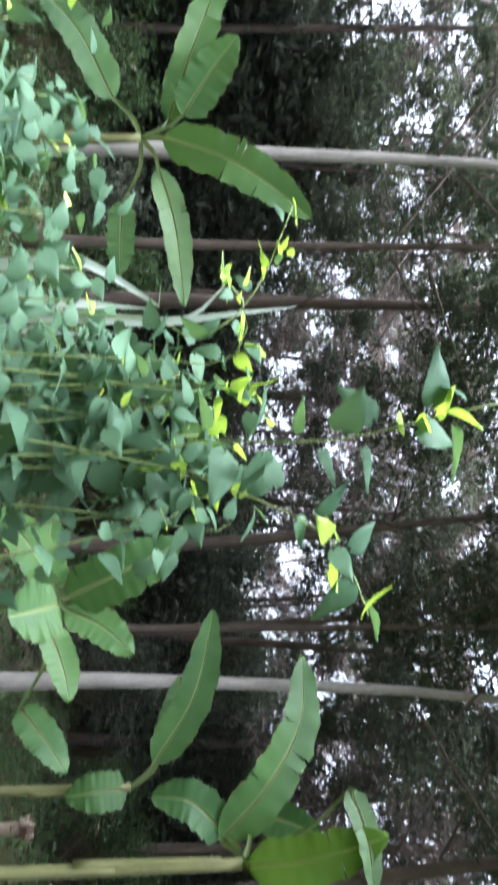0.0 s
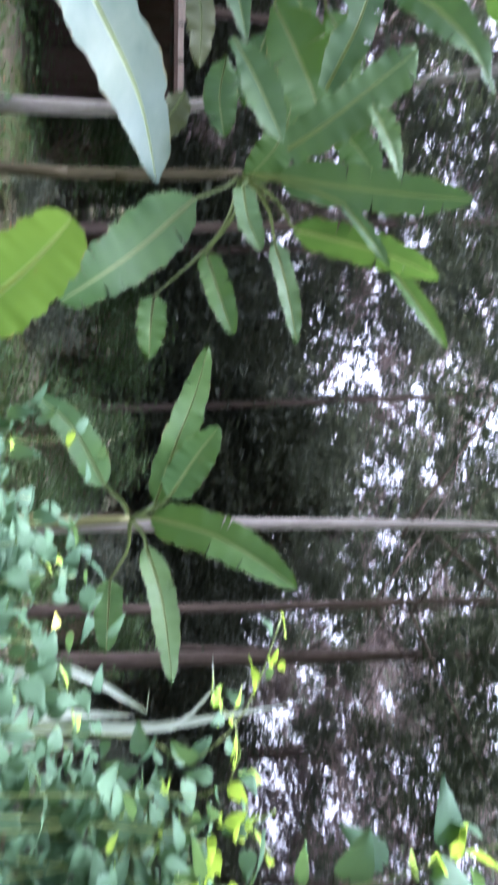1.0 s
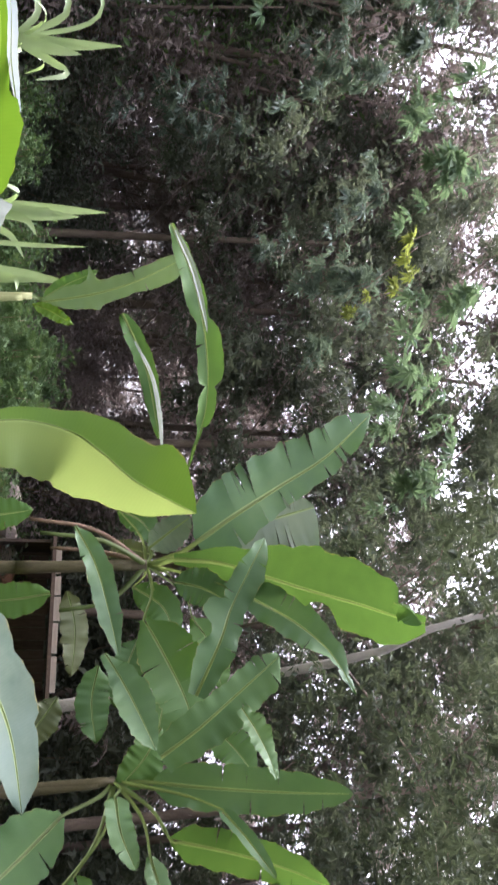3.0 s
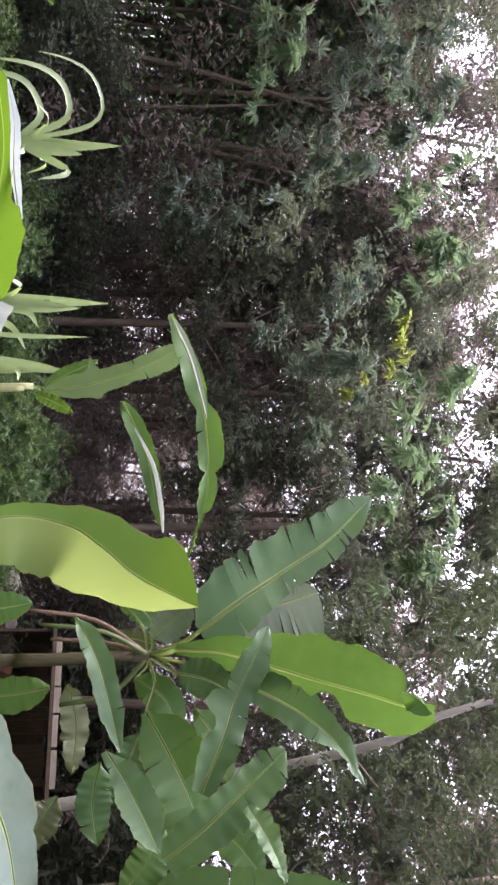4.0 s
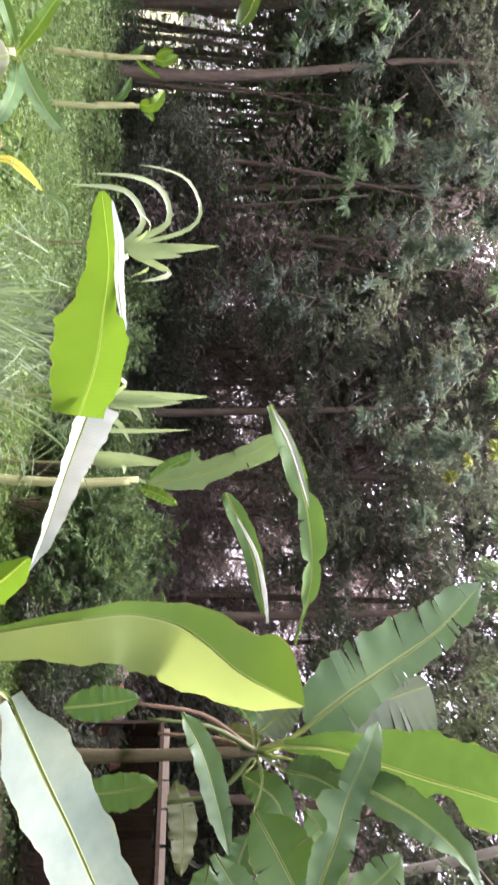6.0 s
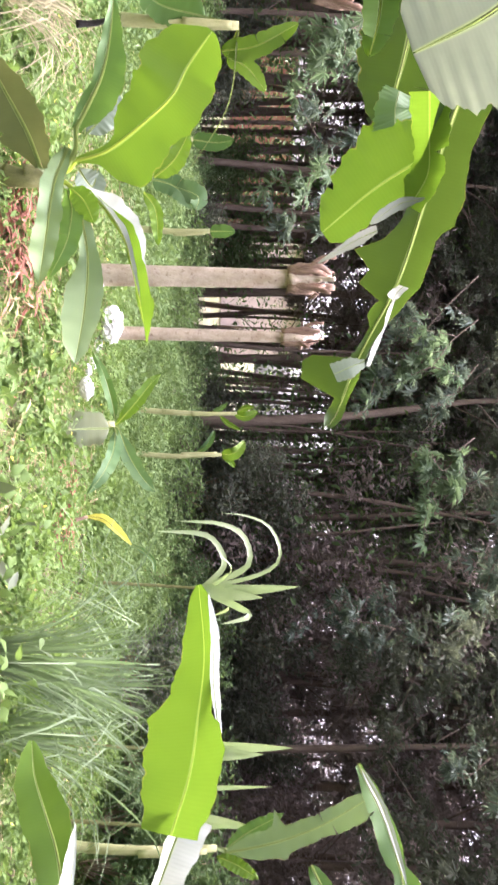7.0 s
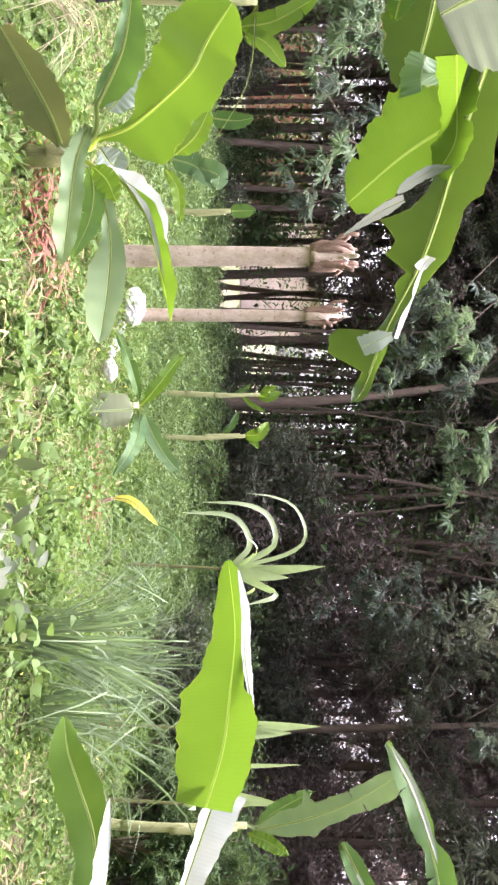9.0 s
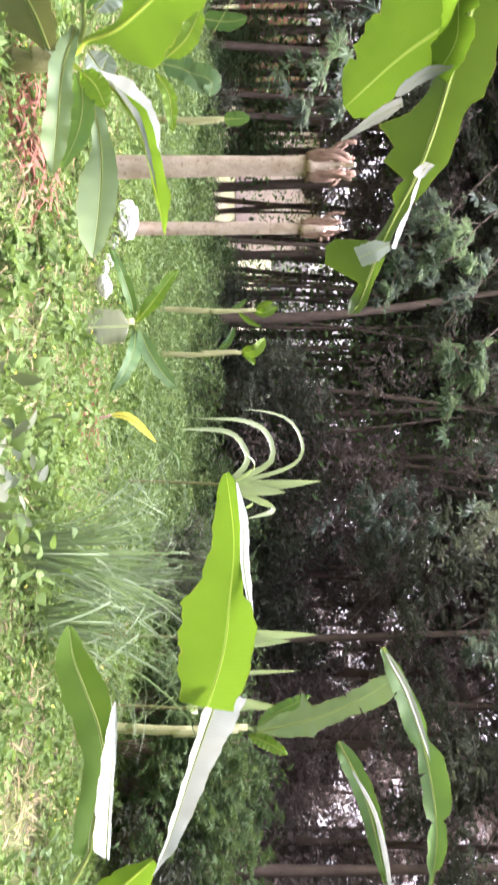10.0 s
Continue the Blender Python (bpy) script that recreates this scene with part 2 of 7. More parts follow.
GRASS = leaf_material("grass_blade", (0.07, 0.13, 0.035), (0.2, 0.27, 0.09), (0.24, 0.34, 0.08), 0.35, 0.6, 0.8, spec=0.25)
STRAW = leaf_material("dry_straw", (0.13, 0.125, 0.05), (0.27, 0.25, 0.12), (0.26, 0.25, 0.1), 0.2, 0.8, 1.0, spec=0.1)
PALE_GRASS = leaf_material("dry_pale_grass_blade", (0.14, 0.15, 0.065), (0.27, 0.28, 0.15), (0.28, 0.3, 0.14), 0.25, 0.8, 1.0, spec=0.1)
LEMON_GRASS = leaf_material("long_grass_blade", (0.05, 0.105, 0.045), (0.13, 0.2, 0.09), (0.16, 0.28, 0.08), 0.3, 0.65, 1.0, spec=0.15)
CANE_BLADE = leaf_material("cane_blade", (0.16, 0.28, 0.09), (0.36, 0.5, 0.24), (0.35, 0.55, 0.12), 0.35, 0.38, 3.0)
REED = leaf_material("pale_reed_blade", (0.24, 0.36, 0.22), (0.42, 0.54, 0.38), (0.35, 0.5, 0.2), 0.25, 0.4, 3.0)
TWIG = solid_material("twig", (0.12, 0.09, 0.05), (0.28, 0.22, 0.13), 0.85, 20.0, 0.4)
GREEN_TWIG = solid_material("green_twig", (0.14, 0.2, 0.06), (0.28, 0.34, 0.12), 0.6, 20.0, 0.2)
SOIL = solid_material("soil", (0.06, 0.048, 0.032), (0.155, 0.125, 0.078), 0.95, 0.9, 0.9, (1, 1, 1), 14.0)
moss_tree = SOIL.node_tree
moss_mask = ramp_node(moss_tree, noise_node(moss_tree, 0.8, 6.0).outputs["Fac"], [(0.38, (0, 0, 0)), (0.55, (1, 1, 1))])
soil_skin = moss_tree.nodes["Principled BSDF"].inputs["Base Color"]
soil_colour = soil_skin.links[0].from_socket
moss_tree.links.new(mix_node(moss_tree, "MIX", moss_mask.outputs[0], soil_colour, mix_node(moss_tree, "MULTIPLY", 1.0, soil_colour, (0.55, 0.8, 0.3))), soil_skin)
BRICK = solid_material("brick", (0.2, 0.09, 0.06), (0.4, 0.2, 0.14), 0.9, 5.0, 0.5, per_object=0.25)
PLANK = solid_material("weathered_plank", (0.06, 0.04, 0.03), (0.17, 0.12, 0.09), 0.9, 5.0, 0.5, (6, 6, 1), per_object=0.3)
BEAM = solid_material("pale_timber", (0.45, 0.37, 0.27), (0.72, 0.62, 0.48), 0.8, 6.0, 0.4, (1, 6, 6))
STONE = solid_material("rubble_stone", (0.16, 0.13, 0.11), (0.36, 0.3, 0.25), 0.9, 5.0, 0.7, per_object=0.3)
PLASTER = solid_material("pink_plaster", (0.5, 0.4, 0.35), (0.72, 0.6, 0.54), 0.9, 2.0, 0.3)
PLASTIC = solid_material("white_plastic", (0.62, 0.62, 0.6), (0.85, 0.85, 0.84), 0.45, 6.0, 0.5, spec=0.5)


# ---- mesh helpers ----
def build(name, verts, faces, mat, parent=None, label="", uv=None, smooth=True):
    me = bpy.data.meshes.new(name)
    me.from_pydata([tuple(v) for v in verts], [], faces)
    me.materials.append(mat)
    if uv is not None:
        layer = me.uv_layers.new(name="UVMap")
        idx = np.empty(len(me.loops), dtype=np.int32)
        me.loops.foreach_get("vertex_index", idx)
        layer.data.foreach_set("uv", np.asarray(uv, dtype=np.float32)[idx].ravel())
    if smooth:
        me.polygons.foreach_set("use_smooth", [True] * len(me.polygons))
    ob = new(name, me)
    if parent:
        ob.parent = parent
    if label:
        tagged(ob, label)
    return ob


def thing(name, place, label, category, group="", kind=""):
    ob = new(name)
    ob.empty_display_size = 0.2
    ob.location = place
    return tagged(ob, label, category, group, kind)


def local(points, parent):
    o = parent.location if parent else Vector((0, 0, 0))
    return [Vector(p) - o for p in points]


def spline(points, n):
    """n + 1 places along a smooth curve through the points, even in length."""
    p = [np.array(q, float) for q in points]
    if len(p) == 2:
        dense = np.array([p[0] + (p[1] - p[0]) * k / 40 for k in range(41)])
    else:
        e = [2 * p[0] - p[1]] + p + [2 * p[-1] - p[-2]]
        dense = []
        for i in range(1, len(e) - 2):
            a, b, c, d = e[i - 1:i + 3]
            for k in range(20):
                t = k / 20
                dense.append(0.5 * (2 * b + (c - a) * t + (2 * a - 5 * b + 4 * c - d) * t * t + (3 * b - a - 3 * c + d) * t ** 3))
        dense.append(p[-1])
        dense = np.array(dense)
    run = np.concatenate([[0], np.cumsum(np.linalg.norm(np.diff(dense, axis=0), axis=1))])
    want = np.linspace(0, run[-1], n + 1)
    return np.stack([np.interp(want, run, dense[:, k]) for k in range(3)], 1), run[-1]


def tube(points, radii, sides=8, n=None, seed=0, rough=0.0, flare=0.0):
    """Vertices and faces of a tapered tube along a curve; radii: at its start and end."""
    rng = np.random.default_rng(seed)
    n = n or max(4, 3 * len(points))
    c, length = spline(points, n)
    tan = np.gradient(c, axis=0)
    tan /= np.linalg.norm(tan, axis=1)[:, None] + 1e-9
    ref = np.array([0, 0, 1.0]) if abs(tan[:, 2]).mean() < 0.8 else np.array([1.0, 0, 0])
    a = np.cross(tan, ref)
    a /= np.linalg.norm(a, axis=1)[:, None]
    b = np.cross(tan, a)
    verts, faces = [], []
    for i in range(n + 1):
        s = i / n
        r = radii[0] + (radii[1] - radii[0]) * s + flare * radii[0] * math.exp(-s * 14)
        for k in range(sides):
            w = 2 * math.pi * k / sides
            q = r * (1 + rough * (rng.random() - 0.5))
            verts.append(c[i] + q * (math.cos(w) * a[i] + math.sin(w) * b[i]))
    for i in range(n):
        for k in range(sides):
            k2 = (k + 1) % sides
            faces.append((i * sides + k, i * sides + k2, (i + 1) * sides + k2, (i + 1) * sides + k))
    faces.append(tuple(range(sides))[::-1])
    faces.append(tuple(n * sides + k for k in range(sides)))
    return verts, faces


def merge(lots):
    verts, faces = [], []
    for v, f in lots:
        o = len(verts)
        verts += list(v)
        faces += [tuple(i + o for i in q) for q in f]
    return verts, faces


def smooth_step(x, xs, ys):
    """A smooth curve through the values, with no overshoot."""
    k = min(max(int(np.searchsorted(xs, x)) - 1, 0), len(xs) - 2)

    def slope(i):
        if i <= 0 or i >= len(xs) - 1:
            return 0.0 if i <= 0 else (ys[-1] - ys[-2]) / (xs[-1] - xs[-2])
        a, b = (ys[i] - ys[i - 1]) / (xs[i] - xs[i - 1]), (ys[i + 1] - ys[i]) / (xs[i + 1] - xs[i])
        return 2 * a * b / (a + b) if a * b > 0 else 0.0

    h = xs[k + 1] - xs[k]
    t = min(max((x - xs[k]) / h, 0.0), 1.0)
    a, b = slope(k) * h, slope(k + 1) * h
    return ys[k] + t * a + t * t * (3 * (ys[k + 1] - ys[k]) - 2 * a - b) + t ** 3 * (2 * (ys[k] - ys[k + 1]) + a + b)


LEAF_SEED = [100]


def banana_leaf(plant, points, width, face, mat=None, fold=18.0, tears=3, wave=0.035, curl=0.0, stalk=None, rib=0.014, blunt=0.82, one_side=0.0, tip=0.85, profile=None, label=""):
    """A banana leaf under its plant: midrib through the points, half blades to both sides, torn between the veins.
    face: the way its upper side looks. fold: degrees by which the halves rise. curl: how far the blade's outer part bends over. stalk: where its stalk leaves the stem."""
    mat = mat or BANANA
    LEAF_SEED[0] += 1
    rng = np.random.default_rng(LEAF_SEED[0])
    n, across = 46, 7
    c, length = spline(local(points, plant), n)
    tan = np.gradient(c, axis=0)
    tan /= np.linalg.norm(tan, axis=1)[:, None] + 1e-9
    face = np.array(face, float)
    side = np.cross(tan, face)
    side /= np.linalg.norm(side, axis=1)[:, None] + 1e-9
    nor = np.cross(side, tan)
    verts, faces, uv = [], [], []

    def half_width(s, sgn):
        if profile:
            return smooth_step(s, [q[0] for q in profile], [q[1 if sgn < 0 else 2] for q in profile])
        base = min(1.0, (s / 0.12 + 0.02)) ** 0.6
        end = max(0.0, 1 - max(0.0, (s - 0.35) / 0.65) ** 3.0) ** (0.72 * tip)
        return 0.5 * width * base * (blunt + (1 - blunt) * math.sin(math.pi * s)) * end

    phase = rng.random() * 6
    for sgn in (-1, 1):
        cuts = sorted(rng.uniform(0.12, 0.93, tears))
        edges = [0.0] + list(cuts) + [1.0]
        for a, b in zip(edges[:-1], edges[1:]):
            if b - a < 0.012:
                continue
            steps = max(2, int(round((b - a) * n)))
            sway, drop = rng.normal(0, 6.0 if tears > 2 else 2.0), rng.uniform(0, 0.02) if tears else 0
            start = len(verts)
            depth_a, depth_b = (rng.uniform(0.3, 0.98), rng.uniform(0.3, 0.98))
            for i in range(steps + 1):
                s0 = a + (b - a) * i / steps
                for j in range(across + 1):
                    u = j / across
                    gap = 0.007 * max(0.0, u - 0.25)
                    s = min(max(s0, a + (gap if a > 0 else 0)), b - (gap if b < 1 else 0))
                    x = s * n
                    k = min(int(x), n - 1)
                    f = x - k
                    p = c[k] * (1 - f) + c[k + 1] * f
                    S, N = side[k] * (1 - f) + side[k + 1] * f, nor[k] * (1 - f) + nor[k + 1] * f
                    w = half_width(s, sgn) * (1 - one_side * sgn * 0.5)
                    ragged = 1 + 0.05 * math.sin(s * 37 + phase) * u + 0.03 * math.sin(s * 91 + sgn) * u
                    ang = radians(fold + sway * u) - curl * u * u * 2.2
                    rip = wave * math.sin(s * 17 + 3 * math.sin(s * 5 + phase) + phase + sgn) * u * u + 0.4 * wave * math.sin(s * 57 + 2 * phase) * u
                    q = p + sgn * S * 0.8 * rib * (1 - 0.85 * s ** 0.8) + sgn * S * w * u * ragged * math.cos(ang) + N * (w * u * math.sin(ang) + rip * width * 0.9 - drop * u)
                    verts.append(q)
                    uv.append((0.5 + 0.5 * sgn * u, s * length))
            for i in range(steps):
                for j in range(across):
                    o = start + i * (across + 1) + j
                    quad = (o, o + 1, o + across + 2, o + across + 1)
                    faces.append(quad if sgn < 0 else quad[::-1])
    leaf = build("leaf", verts, faces, mat, plant, label, uv)
    rib_line = list(c[::3])
    lead = 0
    if stalk is not None:
        root = np.array(local([stalk], plant)[0])
        hang = (root + c[0]) / 2 + np.array([0, 0, 0.12 * np.linalg.norm(root - c[0])])
        rib_line = [root, hang] + rib_line
        lead = 2
    build("midrib", *channel(rib_line, rib, face, lead / (len(rib_line) - 1)), MIDRIB_GLOW if mat in (BANANA_YOUNG, BANANA_GLOW) else MIDRIB, leaf)
    return leaf


def channel(points, r, face, lead=0.0):
    """An open half-round rib along the points, thicker along its lead, its hollow towards face."""
    n = 3 * len(points)
    c, _ = spline(points, n)
    tan = np.gradient(c, axis=0)
    tan /= np.linalg.norm(tan, axis=1)[:, None] + 1e-9
    side = np.cross(tan, np.array(face, float))
    side /= np.linalg.norm(side, axis=1)[:, None] + 1e-9
    nor = np.cross(side, tan)
    verts, faces, m = [], [], 6
    for i in range(n + 1):
        t = i / n
        w = r * (1.1 if t < lead else 1.0 - 0.85 * ((t - lead) / (1.001 - lead)) ** 0.8)
        for k in range(m):
            a = math.pi * k / (m - 1)
            verts.append(c[i] + w * (math.cos(a) * side[i] - 0.9 * math.sin(a) * nor[i]) + 0.15 * w * nor[i])
    for i in range(n):
        for k in range(m - 1):
            o = i * m + k
            faces.append((o, o + 1, o + m + 1, o + m))
    return verts, faces


def pseudostem(plant, points, r0, r1, mat=None, seed=1):
    """A banana stem of wrapped leaf sheaths."""
    pts = local(points, plant)
    v, f = tube(pts, (r0, r1), 12, 14, seed, 0.06, 0.25)
    lots = [(v, f)]
    rng = np.random.default_rng(seed)
    for k in range(3):
        a, b = 0.1 + 0.25 * k, 0.45 + 0.27 * k
        c, _ = spline(pts, 20)
        off = np.array([rng.normal(), rng.normal(), 0]) * r0 * 0.25
        seg = [c[int(a * 20)] + off, c[int((a + b) / 2 * 20)] + off * 1.2, c[min(20, int(b * 20))] + off]
        lots.append(tube(seg, (r0 * 0.85, r0 * 0.55), 10, 8, seed + k, 0.08))
    v, f = merge(lots)
    return build("stem", v, f, mat or STEM, plant)


def turns(rng, n, upright=0.0, droop=0.0):
    """Random turns, as n matrices whose columns are a leaf's side, length and normal."""
    d = rng.normal(size=(n, 3))
    d[:, 2] = d[:, 2] * 0.6 + upright - droop
    d /= np.linalg.norm(d, axis=1)[:, None]
    u = rng.normal(size=(n, 3)) * 0.55
    u[:, 2] += 1.0
    s = np.cross(d, u)
    s /= np.linalg.norm(s, axis=1)[:, None] + 1e-9
    return np.stack([s, d, np.cross(s, d)], 2)


def leaf_shape(kind):
    """Outline of one leaf of length 1 that starts at the origin along y."""
    if kind == "heart":
        v, f = [], []
        for r, (y, w) in enumerate(((-0.06, 0.11), (0.08, 0.27), (0.26, 0.32), (0.46, 0.28), (0.74, 0.16), (1.0, 0.01))):
            for k in (-1, -0.55, 0, 0.55, 1):
                v.append((k * w, y + (0.1 if r == 0 and k == 0 else 0) - (0.05 * abs(k) if r > 1 else 0), 0.26 * w * abs(k) ** 0.9 - 0.22 * y * y - 0.05 * k * k))
        for r in range(5):
            for k in range(4):
                f.append((r * 5 + k, r * 5 + k + 1, r * 5 + k + 6, r * 5 + k + 5))
    elif kind == "oval":
        v = [(0, 0, 0), (-0.22, 0.35, 0.06), (-0.16, 0.72, 0.03), (0, 1, -0.07), (0.16, 0.72, 0.03), (0.22, 0.35, 0.06), (0, 0.5, 0)]
        f = [(0, 1, 6, 5), (1, 2, 3, 6), (6, 3, 4, 5)]
    elif kind == "small":
        v = [(0, 0, 0), (-0.21, 0.45, 0.05), (0, 1, -0.1), (0.21, 0.45, 0.05)]
        f = [(0, 1, 2), (0, 2, 3)]
    elif kind == "round":
        v = [(0, 0, 0), (-0.31, 0.5, 0.06), (0, 1, -0.08), (0.31, 0.5, 0.06)]
        f = [(0, 1, 2), (0, 2, 3)]
    elif kind == "palm":
        # five to seven drooping leaflets that spread from one stalk
        v, f = [], []
        for a, l in ((-118, 0.6), (-72, 0.85), (-34, 1.0), (4, 1.05), (38, 0.95), (80, 0.8), (124, 0.55)):
            o, sa, ca = len(v), math.sin(radians(a)), math.cos(radians(a))
            for x, y, z in ((0, 0.02, 0), (-0.15, 0.5, -0.02), (0, 1, -0.38), (0.15, 0.5, -0.02)):
                v.append(((x * ca + y * sa) * l, (y * ca - x * sa) * l, z * l))
            f += [(o, o + 1, o + 2), (o, o + 2, o + 3)]
    else:
        v = [(0, 0, 0), (-0.032, 0.4, 0.03), (0, 1, -0.12), (0.032, 0.4, 0.03)]
        f = [(0, 1, 2, 3)]
    return np.array(v, float), f


def leaf_lot(rng, places, sizes, kind="oval", upright=0.0, droop=0.0, frames=None):
    """One lot of many small leaves at the places."""
    v, f = leaf_shape(kind)
    m = turns(rng, len(places), upright, droop) if frames is None else frames
    out = np.einsum("nij,kj->nki", m, v) * np.asarray(sizes)[:, None, None] + np.asarray(places)[:, None, :]
    k = len(v)
    return out.reshape(-1, 3), [tuple(i * k + j for j in q) for i in range(len(places)) for q in f]


def ground_height(x, y):
    return 0.05 * noise.noise((x * 0.35, y * 0.35, 3.1)) + 0.02 * noise.noise((x * 1.7, y * 1.7, 7.7))


def at_angle(az, r, z=0.0):
    """A place r metres from the middle, az degrees to the left of +y."""
    return Vector((-math.sin(radians(az)) * r, math.cos(radians(az)) * r, z))


def inward(p, lift=0.3):
    """The way from p towards the middle of the garden, raised by lift."""
    v = Vector((-p[0], -p[1], 0)).normalized()
    return (v.x, v.y, lift)


def outward(p, lift=0.3):
    v = Vector((p[0], p[1], 0)).normalized()
    return (v.x, v.y, lift)


# ---- ground ----
def make_ground():
    ring = [0.0]
    while ring[-1] < 14:
        ring.append(ring[-1] + 0.25)
    while ring[-1] < 900:
        ring.append(ring[-1] * 1.25)
    spokes, verts, faces = 120, [(0, 0, ground_height(0, 0))], []
    for r in ring[1:]:
        for k in range(spokes):
            p = at_angle(360 * k / spokes, r)
            verts.append((p.x, p.y, ground_height(p.x, p.y) if r < 60 else 0.0))
    for k in range(spokes):
        faces.append((0, 1 + k, 1 + (k + 1) % spokes))
    for i in range(len(ring) - 2):
        a, b = 1 + i * spokes, 1 + (i + 1) * spokes
        for k in range(spokes):
            k2 = (k + 1) % spokes
            faces.append((a + k, b + k, b + k2, a + k2))
    tagged(build("ground", verts, faces, SOIL), "dark soil ground scattered with dead leaves", "ground", kind="structure")


make_ground()


def scatter(rng, n, az0, az1, r0, r1, power=0.6):
    az = rng.uniform(az0, az1, n)
    r = r0 + (r1 - r0) * rng.random(n) ** power
    x, y = -np.sin(np.radians(az)) * r, np.cos(np.radians(az)) * r
    return x, y


def patchy(x, y, scale, seed):
    return np.array([noise.noise((a * scale, b * scale, seed)) for a, b in zip(x, y)])


def ground_cover():
    rng = np.random.default_rng(5)
    # low broad-leaved weeds
    x, y = scatter(rng, 190000, 55, 140, 1.6, 15.0, 0.8)
    keep = patchy(x, y, 0.6, 1.3) > -0.45
    x, y = x[keep], y[keep]
    h = np.array([ground_height(a, b) for a, b in zip(x, y)]) + rng.random(len(x)) ** 2 * 0.16 * (1 + patchy(x, y, 0.5, 9.0))
    v, f = leaf_lot(rng, np.stack([x, y, h], 1), rng.uniform(0.03, 0.06, len(x)), "round", 0.1)
    tagged(build("low_weeds", v, f, WEED_LEAF, smooth=False), "low carpet of yellow-green broad-leaved weeds", "weeds", kind="stuff")
    x, y = scatter(rng, 30000, 130, 415, 0.2, 9.0, 0.7)
    h = np.array([ground_height(a, c) for a, c in zip(x, y)]) + rng.random(len(x)) ** 2 * 0.12
    v, f = leaf_lot(rng, np.stack([x, y, h], 1), rng.uniform(0.03, 0.07, len(x)), "small", 0.2)
    tagged(build("trodden_weeds", v, f, WEED_LEAF, smooth=False), "sparse low weeds on trodden garden soil", "weeds", kind="stuff")
    # uneven tufts of weeds
    x, y = scatter(rng, 900, 58, 132, 2.0, 17.0, 0.75)
    lots_p, lots_s = [], []
    for a, c in zip(x, y):
        m = 70
        rad, hi = rng.uniform(0.12, 0.34), rng.uniform(0.06, 0.26)
        w, q = rng.random(m) * 6.283, np.sqrt(rng.random(m))
        lots_p.append(np.stack([a + rad * q * np.cos(w), c + rad * q * np.sin(w), ground_height(a, c) + hi * (1 - 0.8 * q * q) * rng.uniform(0.5, 1.0, m)], 1))
        lots_s.append(rng.uniform(0.04, 0.1, m))
    v, f = leaf_lot(rng, np.concatenate(lots_p), np.concatenate(lots_s), "round", 0.1)
    tagged(build("weed_tufts", v, f, WEED_LEAF, smooth=False), "uneven tufts of green weeds on the garden floor", "weeds", kind="stuff")
    # the bank of taller weeds where the clearing meets the wood
    x, y = scatter(rng, 60000, 79, 134, 8.2, 13.4, 0.75)
    top = np.clip((np.hypot(x, y) - 8.0) / 4.5, 0.05, 1.0) * (0.62 + 0.3 * patchy(x, y, 0.7, 2.2) + 0.25 * patchy(x, y, 2.1, 6.2))
    h = np.array([ground_height(a, c) for a, c in zip(x, y)]) + top * rng.random(len(x)) ** 0.7
    v, f = leaf_lot(rng, np.stack([x, y, h], 1), rng.uniform(0.04, 0.095, len(x)), "small", 0.25)
    tagged(build("weed_bank", v, f, BANK_LEAF, smooth=False), "bank of knee-high green weeds before the wood", "weeds", kind="stuff")
    # tiny yellow flowers
    x, y = scatter(rng, 160, 62, 120, 2.2, 8.0, 0.7)
    h = np.array([ground_height(a, c) for a, c in zip(x, y)]) + rng.uniform(0.08, 0.25, len(x))
    v, f = leaf_lot(rng, np.stack([x, y, h], 1), rng.uniform(0.02, 0.035, len(x)), "heart", 0.2)
    tagged(build("yellow_flowers", v, f, YELLOW_LEAF, smooth=False), "tiny yellow flowers scattered in the weeds", "flowers", kind="stuff")
    # grass blades
    x, y = scatter(rng, 36000, 55, 140, 2.2, 18.0, 0.8)
    keep = patchy(x, y, 0.45, 4.4) > -0.25
    x, y = x[keep], y[keep]
    h = np.array([ground_height(a, b) for a, b in zip(x, y)])
    v, f = leaf_lot(rng, np.stack([x, y, h], 1), rng.uniform(0.06, 0.22, len(x)), "blade", 1.0)
    tagged(build("grass", v, f, GRASS, smooth=False), "straggling pale green grass on the garden floor", "grass", kind="stuff")
    # dry straw lying among the weeds
    x, y = scatter(rng, 9000, 62, 134, 3.0, 9.5, 0.8)
    keep = patchy(x, y, 0.5, 8.1) > -0.1
    x, y = x[keep], y[keep]
    h = np.array([ground_height(a, c) for a, c in zip(x, y)]) + rng.random(len(x)) * 0.1
    m = turns(rng, len(x))
    m[:, 2, 1] *= 0.35
    v, f = leaf_lot(rng, np.stack([x, y, h], 1), rng.uniform(0.08, 0.26, len(x)), "blade", frames=m)
    tagged(build("straw", v, f, STRAW, smooth=False), "dry tan straw lying among the weeds", "straw", kind="stuff")
    # dead leaves
    x, y = scatter(rng, 2600, -45, 140, 1.6, 15.0, 0.7)
    h = np.array([ground_height(a, b) for a, b in zip(x, y)]) + 0.012
    m = turns(rng, len(x))
    m[:, 2, 1] *= 0.25
    v, f = leaf_lot(rng, np.stack([x, y, h], 1), rng.uniform(0.04, 0.12, len(x)), "oval", frames=m)
    tagged(build("leaf_litter", v, f, DRY_LEAF, smooth=False), "brown dead leaves scattered over the soil", "leaf litter", kind="stuff")
    # shaded weeds towards the wood
    x, y = scatter(rng, 34000, -45, 62, 2.2, 13.0, 0.8)
    keep = patchy(x, y, 0.6, 2.3) > -0.25
    x, y = x[keep], y[keep]
